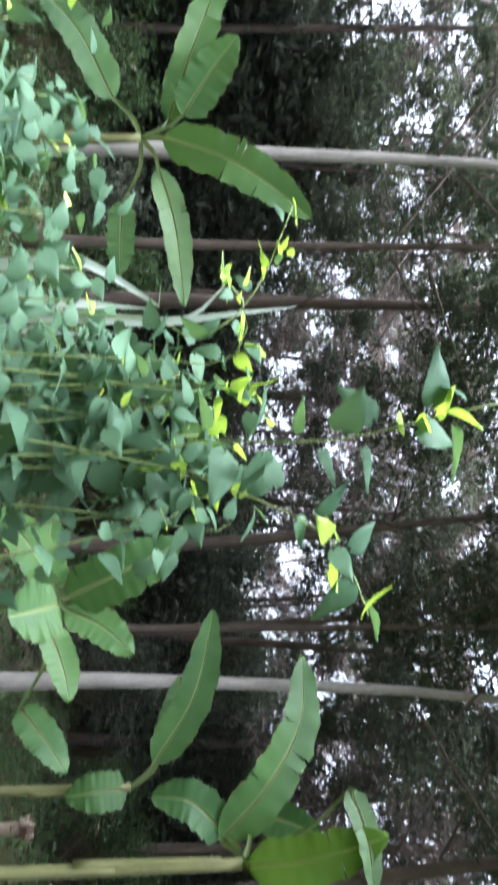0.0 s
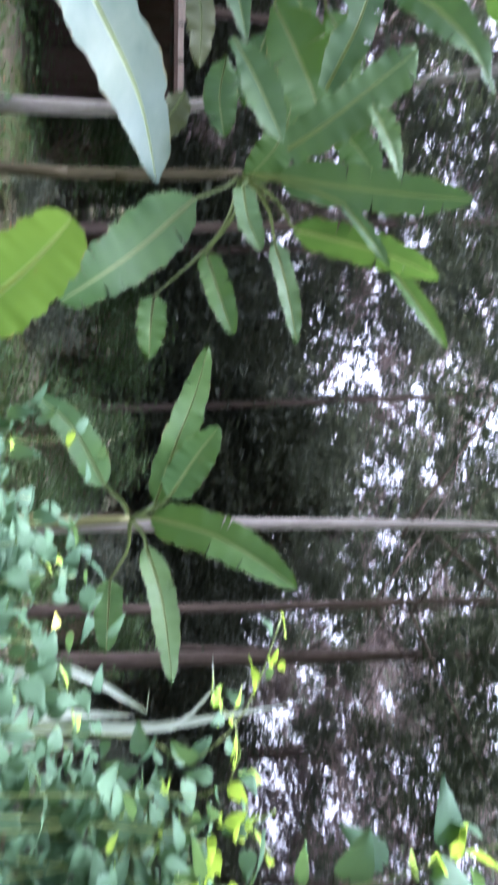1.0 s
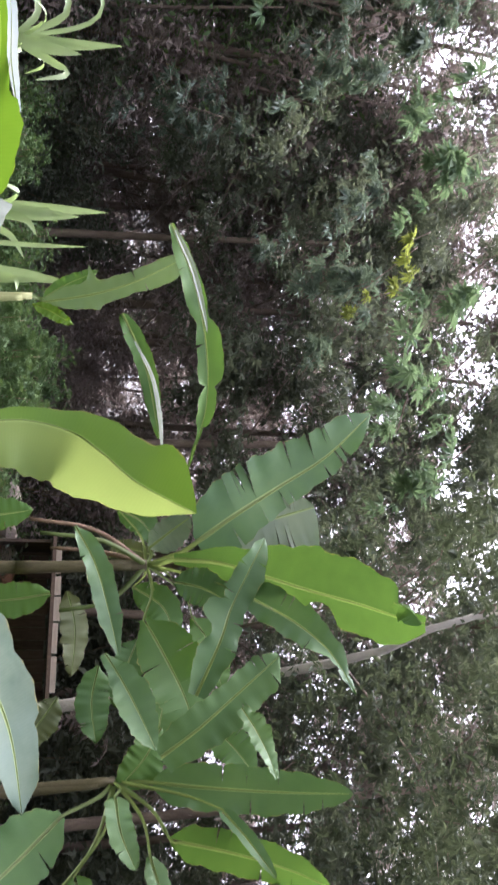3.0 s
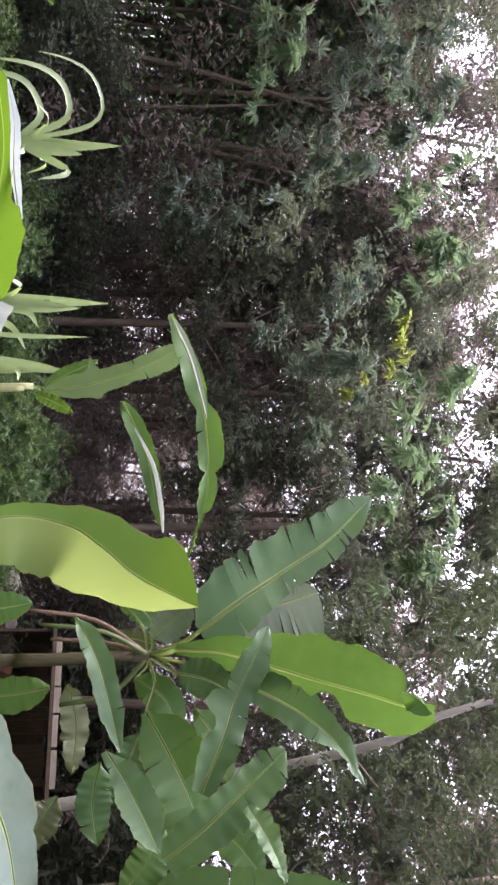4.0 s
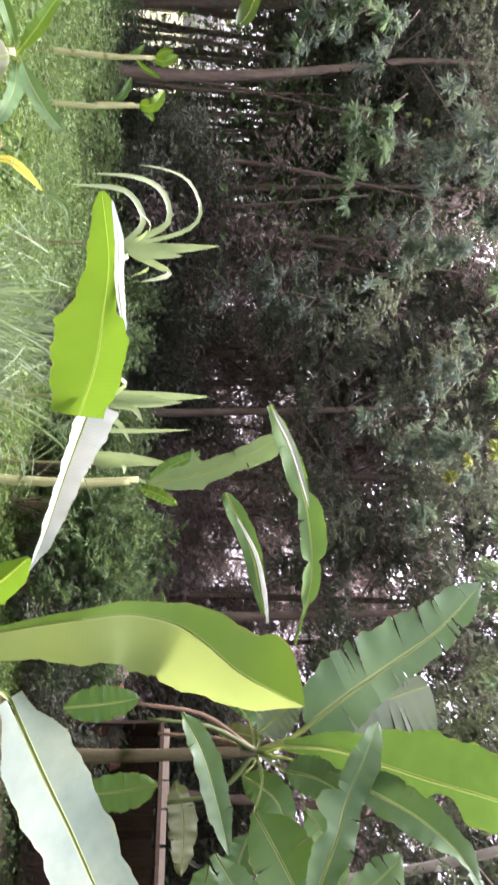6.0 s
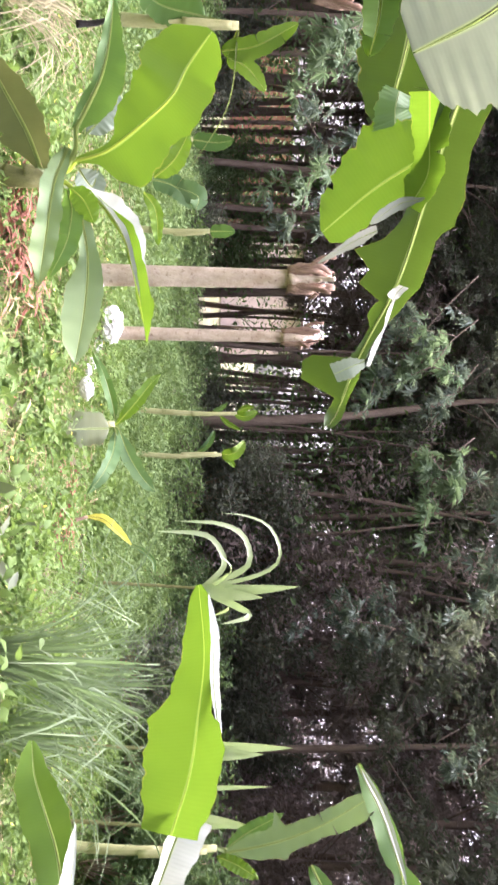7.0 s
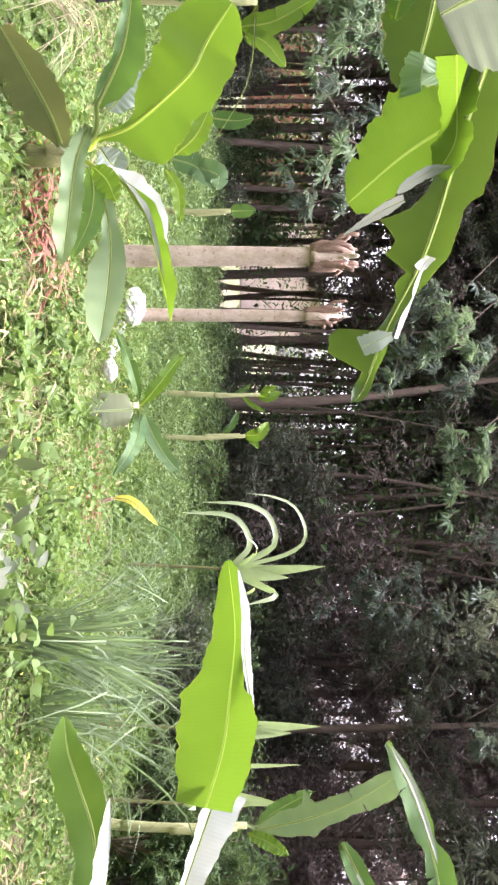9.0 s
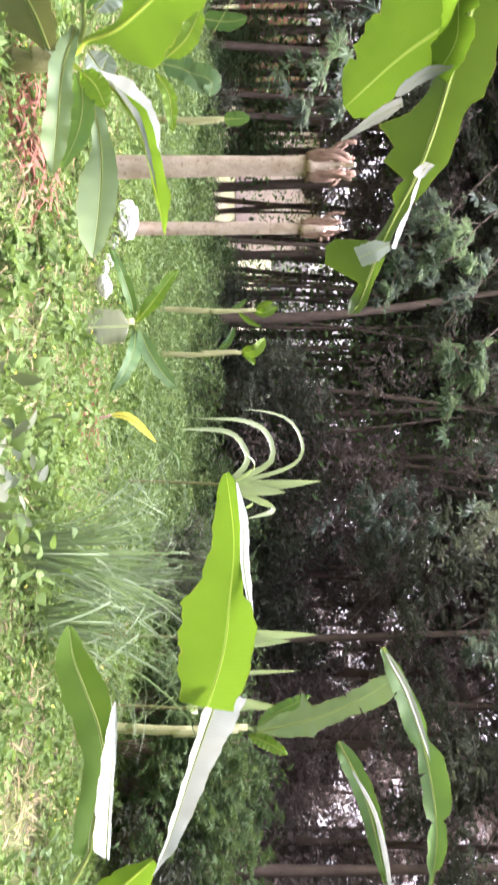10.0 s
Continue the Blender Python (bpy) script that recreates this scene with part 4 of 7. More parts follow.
BOUGH_LABELS = {"light_tree_leaf": "drooping bough with fans of light green leaflets", "shaded_bough_leaf": "drooping bough with fans of leaflets coloured dull as if shaded", "young_bough_leaf": "bough tip with fresh yellow-green leaflets"}
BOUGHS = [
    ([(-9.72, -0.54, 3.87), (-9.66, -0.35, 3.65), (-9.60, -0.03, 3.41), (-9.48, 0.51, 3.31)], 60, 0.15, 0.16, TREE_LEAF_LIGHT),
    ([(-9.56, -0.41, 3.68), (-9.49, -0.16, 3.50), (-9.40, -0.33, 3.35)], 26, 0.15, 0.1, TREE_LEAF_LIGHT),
    ([(-10.42, -2.50, 4.02), (-10.47, -2.10, 3.65), (-10.49, -1.69, 3.34), (-10.53, -1.07, 2.91)], 90, 0.15, 0.22, BOUGH_SHADED),
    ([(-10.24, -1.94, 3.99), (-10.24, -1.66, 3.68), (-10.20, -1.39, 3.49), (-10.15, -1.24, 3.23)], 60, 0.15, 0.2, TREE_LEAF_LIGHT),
    ([(-10.89, -1.51, 4.18), (-10.87, -1.15, 3.92), (-10.84, -0.79, 3.65), (-10.76, -0.60, 3.50)], 40, 0.14, 0.14, BOUGH_SHADED),
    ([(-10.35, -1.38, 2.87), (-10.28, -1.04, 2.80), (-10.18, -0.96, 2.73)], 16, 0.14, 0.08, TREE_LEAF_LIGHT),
    ([(-12.18, 2.00, 3.55), (-12.13, 1.93, 3.19), (-12.06, 1.89, 2.87), (-12.00, 1.63, 2.66)], 70, 0.14, 0.2, BOUGH_SHADED),
    ([(-12.38, 2.03, 3.58), (-12.26, 2.33, 3.22), (-12.22, 2.19, 2.82)], 40, 0.13, 0.15, BOUGH_SHADED),
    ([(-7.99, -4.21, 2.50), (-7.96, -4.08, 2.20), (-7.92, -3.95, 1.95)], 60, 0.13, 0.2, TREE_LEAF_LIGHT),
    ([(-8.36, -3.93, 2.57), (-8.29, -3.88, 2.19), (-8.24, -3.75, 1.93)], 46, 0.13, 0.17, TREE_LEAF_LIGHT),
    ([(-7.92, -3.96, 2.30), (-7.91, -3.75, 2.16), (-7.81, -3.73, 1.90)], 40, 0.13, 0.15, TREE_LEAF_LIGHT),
    ([(-8.85, -3.42, 2.22), (-8.78, -3.32, 2.00), (-8.48, -3.74, 1.63)], 40, 0.13, 0.15, BOUGH_SHADED),
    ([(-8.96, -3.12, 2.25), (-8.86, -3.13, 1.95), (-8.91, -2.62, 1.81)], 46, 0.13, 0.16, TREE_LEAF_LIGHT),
    ([(-9.31, -2.71, 2.30), (-9.23, -2.67, 1.89), (-9.14, -2.57, 1.65)], 46, 0.13, 0.16, BOUGH_SHADED),
    ([(-10.35, -0.16, 5.14), (-10.37, 0.13, 4.74), (-10.35, 0.11, 4.39)], 60, 0.15, 0.2, BOUGH_SHADED),
    ([(-10.43, 0.53, 4.91), (-10.45, 0.78, 4.42), (-10.35, 1.30, 4.21)], 60, 0.15, 0.18, BOUGH_SHADED),
    ([(-10.01, 0.65, 5.20), (-9.98, 0.99, 4.86), (-9.93, 1.17, 4.61)], 44, 0.15, 0.15, BOUGH_SHADED),
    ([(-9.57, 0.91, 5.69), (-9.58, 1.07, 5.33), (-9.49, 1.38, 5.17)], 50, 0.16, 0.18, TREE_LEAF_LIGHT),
    ([(-10.09, -0.60, 5.46), (-10.08, -0.29, 5.21), (-10.07, -0.35, 4.86)], 60, 0.16, 0.22, BOUGH_SHADED),
    ([(-9.99, 0.04, 5.78), (-10.02, 0.32, 5.40), (-9.95, 0.58, 5.23)], 60, 0.16, 0.2, BOUGH_SHADED),
    ([(-10.35, 2.17, 5.53), (-10.30, 2.41, 5.19), (-10.20, 2.61, 4.98)], 50, 0.15, 0.18, BOUGH_SHADED),
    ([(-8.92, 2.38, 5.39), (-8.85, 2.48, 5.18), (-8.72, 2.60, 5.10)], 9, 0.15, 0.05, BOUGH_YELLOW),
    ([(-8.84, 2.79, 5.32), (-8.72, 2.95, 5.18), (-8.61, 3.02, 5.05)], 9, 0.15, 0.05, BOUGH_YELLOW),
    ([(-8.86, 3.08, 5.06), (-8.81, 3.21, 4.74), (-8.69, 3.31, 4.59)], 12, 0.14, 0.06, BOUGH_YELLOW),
    ([(-9.58, 2.85, 4.15), (-9.48, 3.05, 3.83), (-9.48, 2.81, 3.59)], 40, 0.13, 0.16, BOUGH_SHADED),
    ([(-9.35, 2.93, 4.78), (-9.28, 3.22, 4.34), (-9.27, 3.17, 4.00)], 50, 0.14, 0.16, BOUGH_SHADED),
    ([(-9.12, 3.68, 4.72), (-8.98, 3.92, 4.46), (-8.81, 4.14, 4.25)], 40, 0.13, 0.14, BOUGH_SHADED),
    ([(-12.57, 2.25, 4.09), (-12.59, 1.99, 3.56), (-12.54, 1.78, 3.28)], 50, 0.13, 0.2, BOUGH_SHADED),
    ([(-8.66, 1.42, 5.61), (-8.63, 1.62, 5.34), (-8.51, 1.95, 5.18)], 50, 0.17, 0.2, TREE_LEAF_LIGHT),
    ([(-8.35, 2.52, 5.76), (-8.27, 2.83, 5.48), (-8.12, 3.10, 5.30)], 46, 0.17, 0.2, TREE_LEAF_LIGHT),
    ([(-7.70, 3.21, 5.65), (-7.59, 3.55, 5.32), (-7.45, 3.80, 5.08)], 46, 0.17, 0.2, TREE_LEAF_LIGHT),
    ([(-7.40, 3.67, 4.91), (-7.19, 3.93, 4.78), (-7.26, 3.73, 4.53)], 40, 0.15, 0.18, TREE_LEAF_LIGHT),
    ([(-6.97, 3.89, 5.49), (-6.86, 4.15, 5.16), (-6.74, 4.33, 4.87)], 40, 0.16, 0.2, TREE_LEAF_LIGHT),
    ([(-8.95, 2.56, 5.30), (-8.88, 2.92, 4.92), (-8.79, 3.16, 4.61)], 50, 0.14, 0.2, BOUGH_SHADED),
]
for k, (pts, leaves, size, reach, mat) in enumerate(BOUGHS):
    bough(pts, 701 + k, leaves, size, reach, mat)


# ---- banana plants ----
def banana(foot, label, group="banana plants of the garden"):
    return thing("banana_plant", foot, label, "banana plant", group)


# the plant nearest to the path: one curled upright leaf, one reaching to either side
G = banana((-3.29, 2.02, 0.0), "young banana plant with broad curled yellow-green leaves")
g_top = (-3.16, 1.96, 0.56)
pseudostem(G, [(G.location.x, G.location.y, -0.05), g_top], 0.075, 0.05, seed=11)
upright = [g_top, (-3.20, 1.98, 0.72), (-3.29, 1.95, 1.02), (-3.34, 1.93, 1.27), (-3.40, 1.94, 1.45), (-3.43, 2.00, 1.63), (-3.40, 2.07, 1.75), (-3.36, 2.15, 1.86), (-3.33, 2.20, 1.96), (-3.26, 2.25, 2.14)]
# one leaf in two materials: backlit half coloured yellower, inner half greener
banana_leaf(G, upright, 0.46, inward(g_top, -0.3), BANANA_GLOW, -6, 0, 0.006, 0.04, rib=0.008, profile=[(0, 0.0, 0.01), (0.1, 0.0, 0.03), (0.25, 0.0, 0.1), (0.47, 0.0, 0.18), (0.57, 0.0, 0.21), (0.66, 0.0, 0.24), (0.74, 0.0, 0.22), (0.82, 0.0, 0.165), (0.89, 0.0, 0.105), (0.95, 0.0, 0.05), (1, 0.0, 0.0)], label="outer half of a young leaf, yellow-green against the light")
banana_leaf(G, upright, 0.46, inward(g_top, 0.35), BANANA_WARM, 4, 0, 0.006, 0.03, rib=0.004, profile=[(0, 0.01, 0.0), (0.25, 0.02, 0.0), (0.47, 0.04, 0.0), (0.57, 0.055, 0.0), (0.66, 0.095, 0.0), (0.74, 0.14, 0.0), (0.82, 0.17, 0.0), (0.89, 0.2, 0.0), (0.95, 0.13, 0.0), (1, 0.0, 0.0)], label="inner half of a young leaf, smooth mid green")
banana_leaf(G, [(-3.20, 1.03, 1.30), (-3.12, 1.24, 1.23), (-3.06, 1.47, 1.16), (-3.07, 1.59, 1.11)], 0.22, inward(g_top, 1.3), BANANA_PALE, 24, 0, 0.01, rib=0.006, profile=[(0, 0.1, 0.09), (0.4, 0.065, 0.065), (0.8, 0.035, 0.045), (1, 0.005, 0.005)], label="folded part of a leaf with a pale waxy sheen")
banana_leaf(G, [g_top, (-3.06, 1.82, 0.67), (-3.11, 1.75, 0.88), (-3.10, 1.66, 1.00), (-3.09, 1.55, 1.11)], 0.2, inward(g_top, 0.6), BANANA_YOUNG, 20, 0, 0.02, rib=0.012, profile=[(0, 0.01, 0.01), (0.3, 0.02, 0.03), (0.6, 0.05, 0.06), (0.85, 0.07, 0.06), (1, 0.01, 0.02)], label="stalk end of the folded leaf")
banana_leaf(G, [(-3.07, 1.04, 1.27), (-3.18, 0.90, 1.31), (-3.33, 0.77, 1.32), (-3.53, 0.60, 1.32), (-3.66, 0.38, 1.28)], 0.27, inward(G.location, -0.4), BANANA_YOUNG, 4, 0, 0.012, 0.0, rib=0.0025, profile=[(0, 0.1, 0.09), (0.2, 0.155, 0.105), (0.4, 0.17, 0.08), (0.42, 0.17, 0.045), (0.55, 0.115, 0.04), (0.75, 0.08, 0.035), (0.95, 0.035, 0.03), (1, 0.01, 0.01)], label="bright green leaf blade hanging level from its folded rib")
banana_leaf(G, [(-3.30, 0.80, 1.39), (-3.43, 0.67, 1.36), (-3.54, 0.54, 1.35), (-3.63, 0.41, 1.32)], 0.05, inward(G.location, 0.8), BANANA_PALE, 0, 0, 0.0, rib=0.003, profile=[(0, 0.004, 0.012), (0.3, 0.012, 0.025), (0.7, 0.014, 0.024), (1, 0.004, 0.004)], label="rolled leaf edge showing its pale side")
banana_leaf(G, [(-3.28, 1.67, 0.86), (-3.40, 1.58, 0.86), (-3.51, 1.47, 0.87), (-3.61, 1.36, 0.83), (-3.74, 1.27, 0.75), (-3.87, 1.18, 0.67), (-4.00, 1.09, 0.62)], 0.3, inward(g_top, 0.3), BANANA_WARM, 10, 0, 0.012, stalk=g_top, rib=0.009, profile=[(0, 0.051, 0.009), (0.18, 0.065, 0.009), (0.35, 0.074, 0.014), (0.5, 0.088, 0.060), (0.65, 0.092, 0.078), (0.8, 0.078, 0.060), (0.93, 0.042, 0.037), (1, 0.009, 0.009)], label="low green leaf with a turned edge")
banana_leaf(G, [(-3.25, 1.65, 0.93), (-3.40, 1.53, 0.91), (-3.52, 1.41, 0.90), (-3.66, 1.27, 0.88)], 0.3, inward(g_top, 1.2), BANANA_PALE, 10, 0, 0.01, rib=0.004, profile=[(0, 0.071, 0.013), (0.3, 0.071, 0.013), (0.6, 0.058, 0.011), (0.85, 0.031, 0.009), (1, 0.002, 0.002)], label="turned-over leaf edge with a pale waxy side")
banana_leaf(G, [(-3.52, 2.42, 0.95), (-3.46, 2.71, 1.08), (-3.40, 3.14, 1.27), (-3.30, 3.53, 1.43), (-3.14, 3.93, 1.51)], 0.36, inward(g_top, 0.8), BANANA_BLOOM, 6, 0, 0.02, stalk=g_top, profile=[(0, 0.05, 0.05), (0.2, 0.17, 0.17), (0.6, 0.17, 0.17), (0.74, 0.17, 0.15), (0.76, 0.13, 0.14), (0.9, 0.11, 0.08), (1, 0.0, 0.0)], label="leaf with a pale waxy upper side")

K = banana((-1.87, 3.15, 0.0), "low young banana plant with one broad bright leaf")
k_top = (-1.79, 3.17, 0.73)
pseudostem(K, [(K.location.x, K.location.y, -0.05), k_top], 0.05, 0.03, seed=23)
banana_leaf(K, [(-1.87, 3.15, 0.85), (-1.99, 3.11, 1.00), (-2.10, 3.06, 1.12), (-2.20, 3.00, 1.22)], 0.3, inward(k_top, 0.7), BANANA_YOUNG, 8, 0, 0.008, stalk=k_top, blunt=0.95, tip=0.5)

# the tall clump
def stem_line(foot, top):
    f, t = Vector(foot), Vector(top)
    return [(f.x, f.y, -0.05), tuple((f + t) / 2 + Vector((0.02, 0.03, 0))), tuple(t)]


D = banana((-5.46, 4.24, 0.0), "tall banana plant with broad torn leaves in a clump")
d_top = (-5.46, 4.24, 2.29)
# clump stems take the stem copy with shade in its colour
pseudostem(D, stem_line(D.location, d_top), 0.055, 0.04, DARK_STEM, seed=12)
v_in = inward(d_top, 0.4)
banana_leaf(D, [(-5.45, 4.01, 2.64), (-5.61, 3.86, 2.94), (-5.83, 3.73, 3.31), (-6.04, 3.56, 3.71), (-6.28, 3.28, 4.09)], 0.3, v_in, BANANA_WAXY, 12, 9, 0.03, stalk=d_top, rib=0.02, profile=[(0, 0.044, 0.133), (0.05, 0.244, 0.266), (0.15, 0.311, 0.222), (0.35, 0.320, 0.178), (0.55, 0.302, 0.151), (0.75, 0.257, 0.142), (0.9, 0.169, 0.098), (1, 0.018, 0.018)])
banana_leaf(D, [(-5.65, 4.18, 2.86), (-5.78, 4.06, 3.17), (-5.86, 4.02, 3.41), (-5.92, 3.97, 3.66)], 0.3, v_in, BANANA_BLOOM, 10, 5, 0.03, stalk=d_top, rib=0.016, profile=[(0, 0.023, 0.045), (0.2, 0.145, 0.204), (0.5, 0.154, 0.317), (0.75, 0.136, 0.385), (0.92, 0.091, 0.317), (1, 0.014, 0.091)])
banana_leaf(D, [(-5.31, 4.07, 2.46), (-5.18, 3.99, 2.76), (-4.92, 3.89, 3.01), (-4.64, 3.79, 3.28), (-4.43, 3.72, 3.54), (-4.25, 3.66, 3.72), (-4.10, 3.58, 3.84)], 0.3, outward(d_top, 0.6), BANANA, 8, 0, 0.035, stalk=d_top, rib=0.018, profile=[(0, 0.019, 0.031), (0.15, 0.085, 0.097), (0.3, 0.108, 0.155), (0.42, 0.085, 0.240), (0.52, 0.054, 0.279), (0.56, 0.101, 0.286), (0.6, 0.050, 0.286), (0.66, 0.062, 0.279), (0.69, 0.163, 0.271), (0.8, 0.194, 0.232), (0.87, 0.186, 0.170), (0.885, 0.178, 0.031), (0.95, 0.132, 0.046), (1, 0.054, 0.039)])
banana_leaf(D, [(-4.31, 3.60, 3.71), (-4.21, 3.57, 3.78), (-4.10, 3.59, 3.82)], 0.3, v_in, BANANA, -30, 0, 0.01, rib=0.003, profile=[(0, 0.011, 0.029), (0.4, 0.029, 0.110), (0.8, 0.029, 0.095), (1, 0.011, 0.029)], label="leaf tip folded over into shade")
banana_leaf(D, [(-4.24, 4.32, 2.53), (-4.46, 4.07, 2.68), (-4.63, 3.93, 2.76), (-4.79, 3.78, 2.87), (-5.00, 3.63, 3.01)], 0.3, v_in, BANANA_WAXY, 16, 3, 0.04, profile=[(0, 0.084, 0.076), (0.2, 0.160, 0.114), (0.38, 0.114, 0.129), (0.42, 0.228, 0.114), (0.5, 0.236, 0.099), (0.56, 0.099, 0.106), (0.75, 0.099, 0.114), (0.92, 0.068, 0.076), (1, 0.008, 0.008)])
banana_leaf(D, [(-3.93, 4.51, 2.30), (-4.03, 4.38, 2.53), (-4.18, 4.24, 2.78), (-4.33, 4.07, 3.05)], 0.3, v_in, BANANA_WAXY, 14, 3, 0.04, profile=[(0, 0.111, 0.111), (0.3, 0.156, 0.149), (0.55, 0.134, 0.178), (0.8, 0.126, 0.171), (0.93, 0.097, 0.111), (1, 0.030, 0.015)])
banana_leaf(D, [(-4.08, 4.26, 2.79), (-3.97, 4.33, 2.87), (-3.85, 4.41, 2.94), (-3.73, 4.49, 2.99)], 0.3, v_in, BANANA_WAXY, 20, 1, 0.05, rib=0.006, profile=[(0, 0.037, 0.044), (0.3, 0.089, 0.081), (0.7, 0.059, 0.074), (1, 0.015, 0.015)])
banana_leaf(D, [(-4.81, 3.94, 2.82), (-4.71, 3.98, 3.02), (-4.58, 4.03, 3.23), (-4.41, 4.12, 3.43), (-4.18, 4.26, 3.58)], 0.3, v_in, BANANA_WAXY, 20, 3, 0.05, stalk=d_top, rib=0.012, profile=[(0, 0.039, 0.039), (0.15, 0.140, 0.101), (0.4, 0.156, 0.132), (0.62, 0.109, 0.117), (0.75, 0.093, 0.047), (0.85, 0.047, 0.047), (1, 0.008, 0.008)])
banana_leaf(D, [(-5.01, 3.58, 1.73), (-4.86, 3.77, 1.87), (-4.66, 4.00, 1.97), (-4.47, 4.19, 2.04)], 0.3, v_in, BANANA_WAXY, 18, 1, 0.03, rib=0.008, profile=[(0, 0.008, 0.008), (0.12, 0.068, 0.053), (0.4, 0.090, 0.090), (0.7, 0.083, 0.098), (0.9, 0.038, 0.053), (1, 0.011, 0.015)])
banana_leaf(D, [(-4.34, 4.05, 1.94), (-4.20, 4.17, 2.06), (-4.03, 4.31, 2.18), (-3.90, 4.41, 2.26)], 0.3, v_in, BANANA_WAXY, 16, 1, 0.03, rib=0.008, profile=[(0, 0.007, 0.036), (0.2, 0.087, 0.065), (0.5, 0.130, 0.123), (0.8, 0.080, 0.109), (1, 0.007, 0.007)])
banana_leaf(D, [(-5.06, 4.41, 2.26), (-4.87, 4.58, 2.41), (-4.65, 4.77, 2.56), (-4.46, 4.92, 2.63)], 0.3, v_in, BANANA, 10, 3, 0.03, stalk=d_top, rib=0.012, profile=[(0, 0.033, 0.033), (0.2, 0.208, 0.166), (0.5, 0.258, 0.233), (0.8, 0.166, 0.200), (1, 0.017, 0.017)])
banana_leaf(D, [(-5.06, 4.07, 2.44), (-5.01, 4.08, 2.63), (-4.91, 4.13, 2.83)], 0.3, v_in, BANANA_WAXY, 14, 2, 0.04, stalk=d_top, rib=0.012, profile=[(0, 0.014, 0.013), (0.15, 0.096, 0.090), (0.45, 0.137, 0.129), (0.75, 0.109, 0.103), (0.92, 0.055, 0.052), (1, 0.000, 0.000)])
banana_leaf(D, [(-5.52, 4.55, 1.73), (-5.34, 4.75, 1.80), (-5.10, 5.01, 1.79)], 0.3, v_in, BANANA_DULL, 10, 2, 0.04, rib=0.008, profile=[(0, 0.011, 0.012), (0.15, 0.074, 0.081), (0.45, 0.106, 0.115), (0.75, 0.085, 0.092), (0.92, 0.042, 0.046), (1, 0.000, 0.000)])
banana_leaf(D, [(-5.05, 4.18, 1.60), (-5.02, 4.21, 1.36), (-4.99, 4.22, 1.04)], 0.3, v_in, BANANA, 8, 1, 0.02, rib=0.01, profile=[(0, 0.012, 0.011), (0.15, 0.084, 0.079), (0.45, 0.121, 0.113), (0.75, 0.097, 0.090), (0.92, 0.048, 0.045), (1, 0.000, 0.000)])
banana_leaf(D, [(-4.52, 3.20, 1.05), (-4.55, 3.19, 1.29), (-4.58, 3.17, 1.47)], 0.3, v_in, BANANA, 10, 1, 0.02, rib=0.008, profile=[(0, 0.010, 0.009), (0.15, 0.070, 0.061), (0.45, 0.101, 0.087), (0.75, 0.080, 0.070), (0.92, 0.040, 0.035), (1, 0.000, 0.000)])
banana_leaf(D, [(-5.52, 4.50, 2.22), (-5.40, 4.60, 2.45), (-5.23, 4.77, 2.56)], 0.3, v_in, BANANA, 10, 2, 0.03, stalk=d_top, rib=0.012, profile=[(0, 0.013, 0.013), (0.15, 0.093, 0.093), (0.45, 0.133, 0.133), (0.75, 0.106, 0.106), (0.92, 0.053, 0.053), (1, 0.000, 0.000)])
banana_leaf(D, [(-5.62, 4.20, 2.32), (-5.68, 4.09, 2.47), (-5.73, 3.98, 2.62)], 0.3, v_in, BANANA_BLOOM, 10, 1, 0.03, stalk=d_top, rib=0.012, profile=[(0, 0.012, 0.015), (0.15, 0.085, 0.104), (0.45, 0.122, 0.148), (0.75, 0.098, 0.119), (0.92, 0.049, 0.059), (1, 0.000, 0.000)])
banana_leaf(D, [(-5.97, 4.10, 2.09), (-5.91, 4.16, 2.27), (-5.79, 4.29, 2.41)], 0.3, v_in, BANANA, 10, 1, 0.03, stalk=d_top, rib=0.012, profile=[(0, 0.012, 0.012), (0.15, 0.082, 0.082), (0.45, 0.117, 0.117), (0.75, 0.093, 0.093), (0.92, 0.047, 0.047), (1, 0.000, 0.000)])
banana_leaf(D, [(-5.00, 4.80, 1.97), (-4.82, 4.98, 1.93), (-4.61, 5.16, 1.97)], 0.3, v_in, BANANA, 8, 2, 0.03, rib=0.008, profile=[(0, 0.015, 0.013), (0.15, 0.102, 0.090), (0.45, 0.146, 0.129), (0.75, 0.117, 0.103), (0.92, 0.058, 0.052), (1, 0.000, 0.000)])
banana_leaf(D, [(-4.39, 4.77, 2.37), (-4.25, 4.90, 2.26), (-4.12, 5.03, 2.09)], 0.3, v_in, BANANA, 8, 2, 0.03, rib=0.008, profile=[(0, 0.016, 0.014), (0.15, 0.113, 0.096), (0.45, 0.161, 0.137), (0.75, 0.129, 0.109), (0.92, 0.064, 0.055), (1, 0.000, 0.000)])
banana_leaf(D, [(-5.55, 5.06, 2.31), (-5.38, 5.24, 2.22), (-5.19, 5.44, 2.16)], 0.3, v_in, BANANA, 10, 2, 0.03, stalk=d_top, rib=0.01, profile=[(0, 0.014, 0.015), (0.15, 0.099, 0.105), (0.45, 0.141, 0.150), (0.75, 0.113, 0.120), (0.92, 0.056, 0.060), (1, 0.000, 0.000)])
banana_leaf(D, [(-5.62, 4.89, 2.74), (-5.45, 5.04, 2.89), (-5.20, 5.26, 2.98)], 0.3, v_in, BANANA, 10, 2, 0.03, stalk=d_top, rib=0.01, profile=[(0, 0.016, 0.014), (0.15, 0.112, 0.099), (0.45, 0.160, 0.141), (0.75, 0.128, 0.113), (0.92, 0.064, 0.056), (1, 0.000, 0.000)])
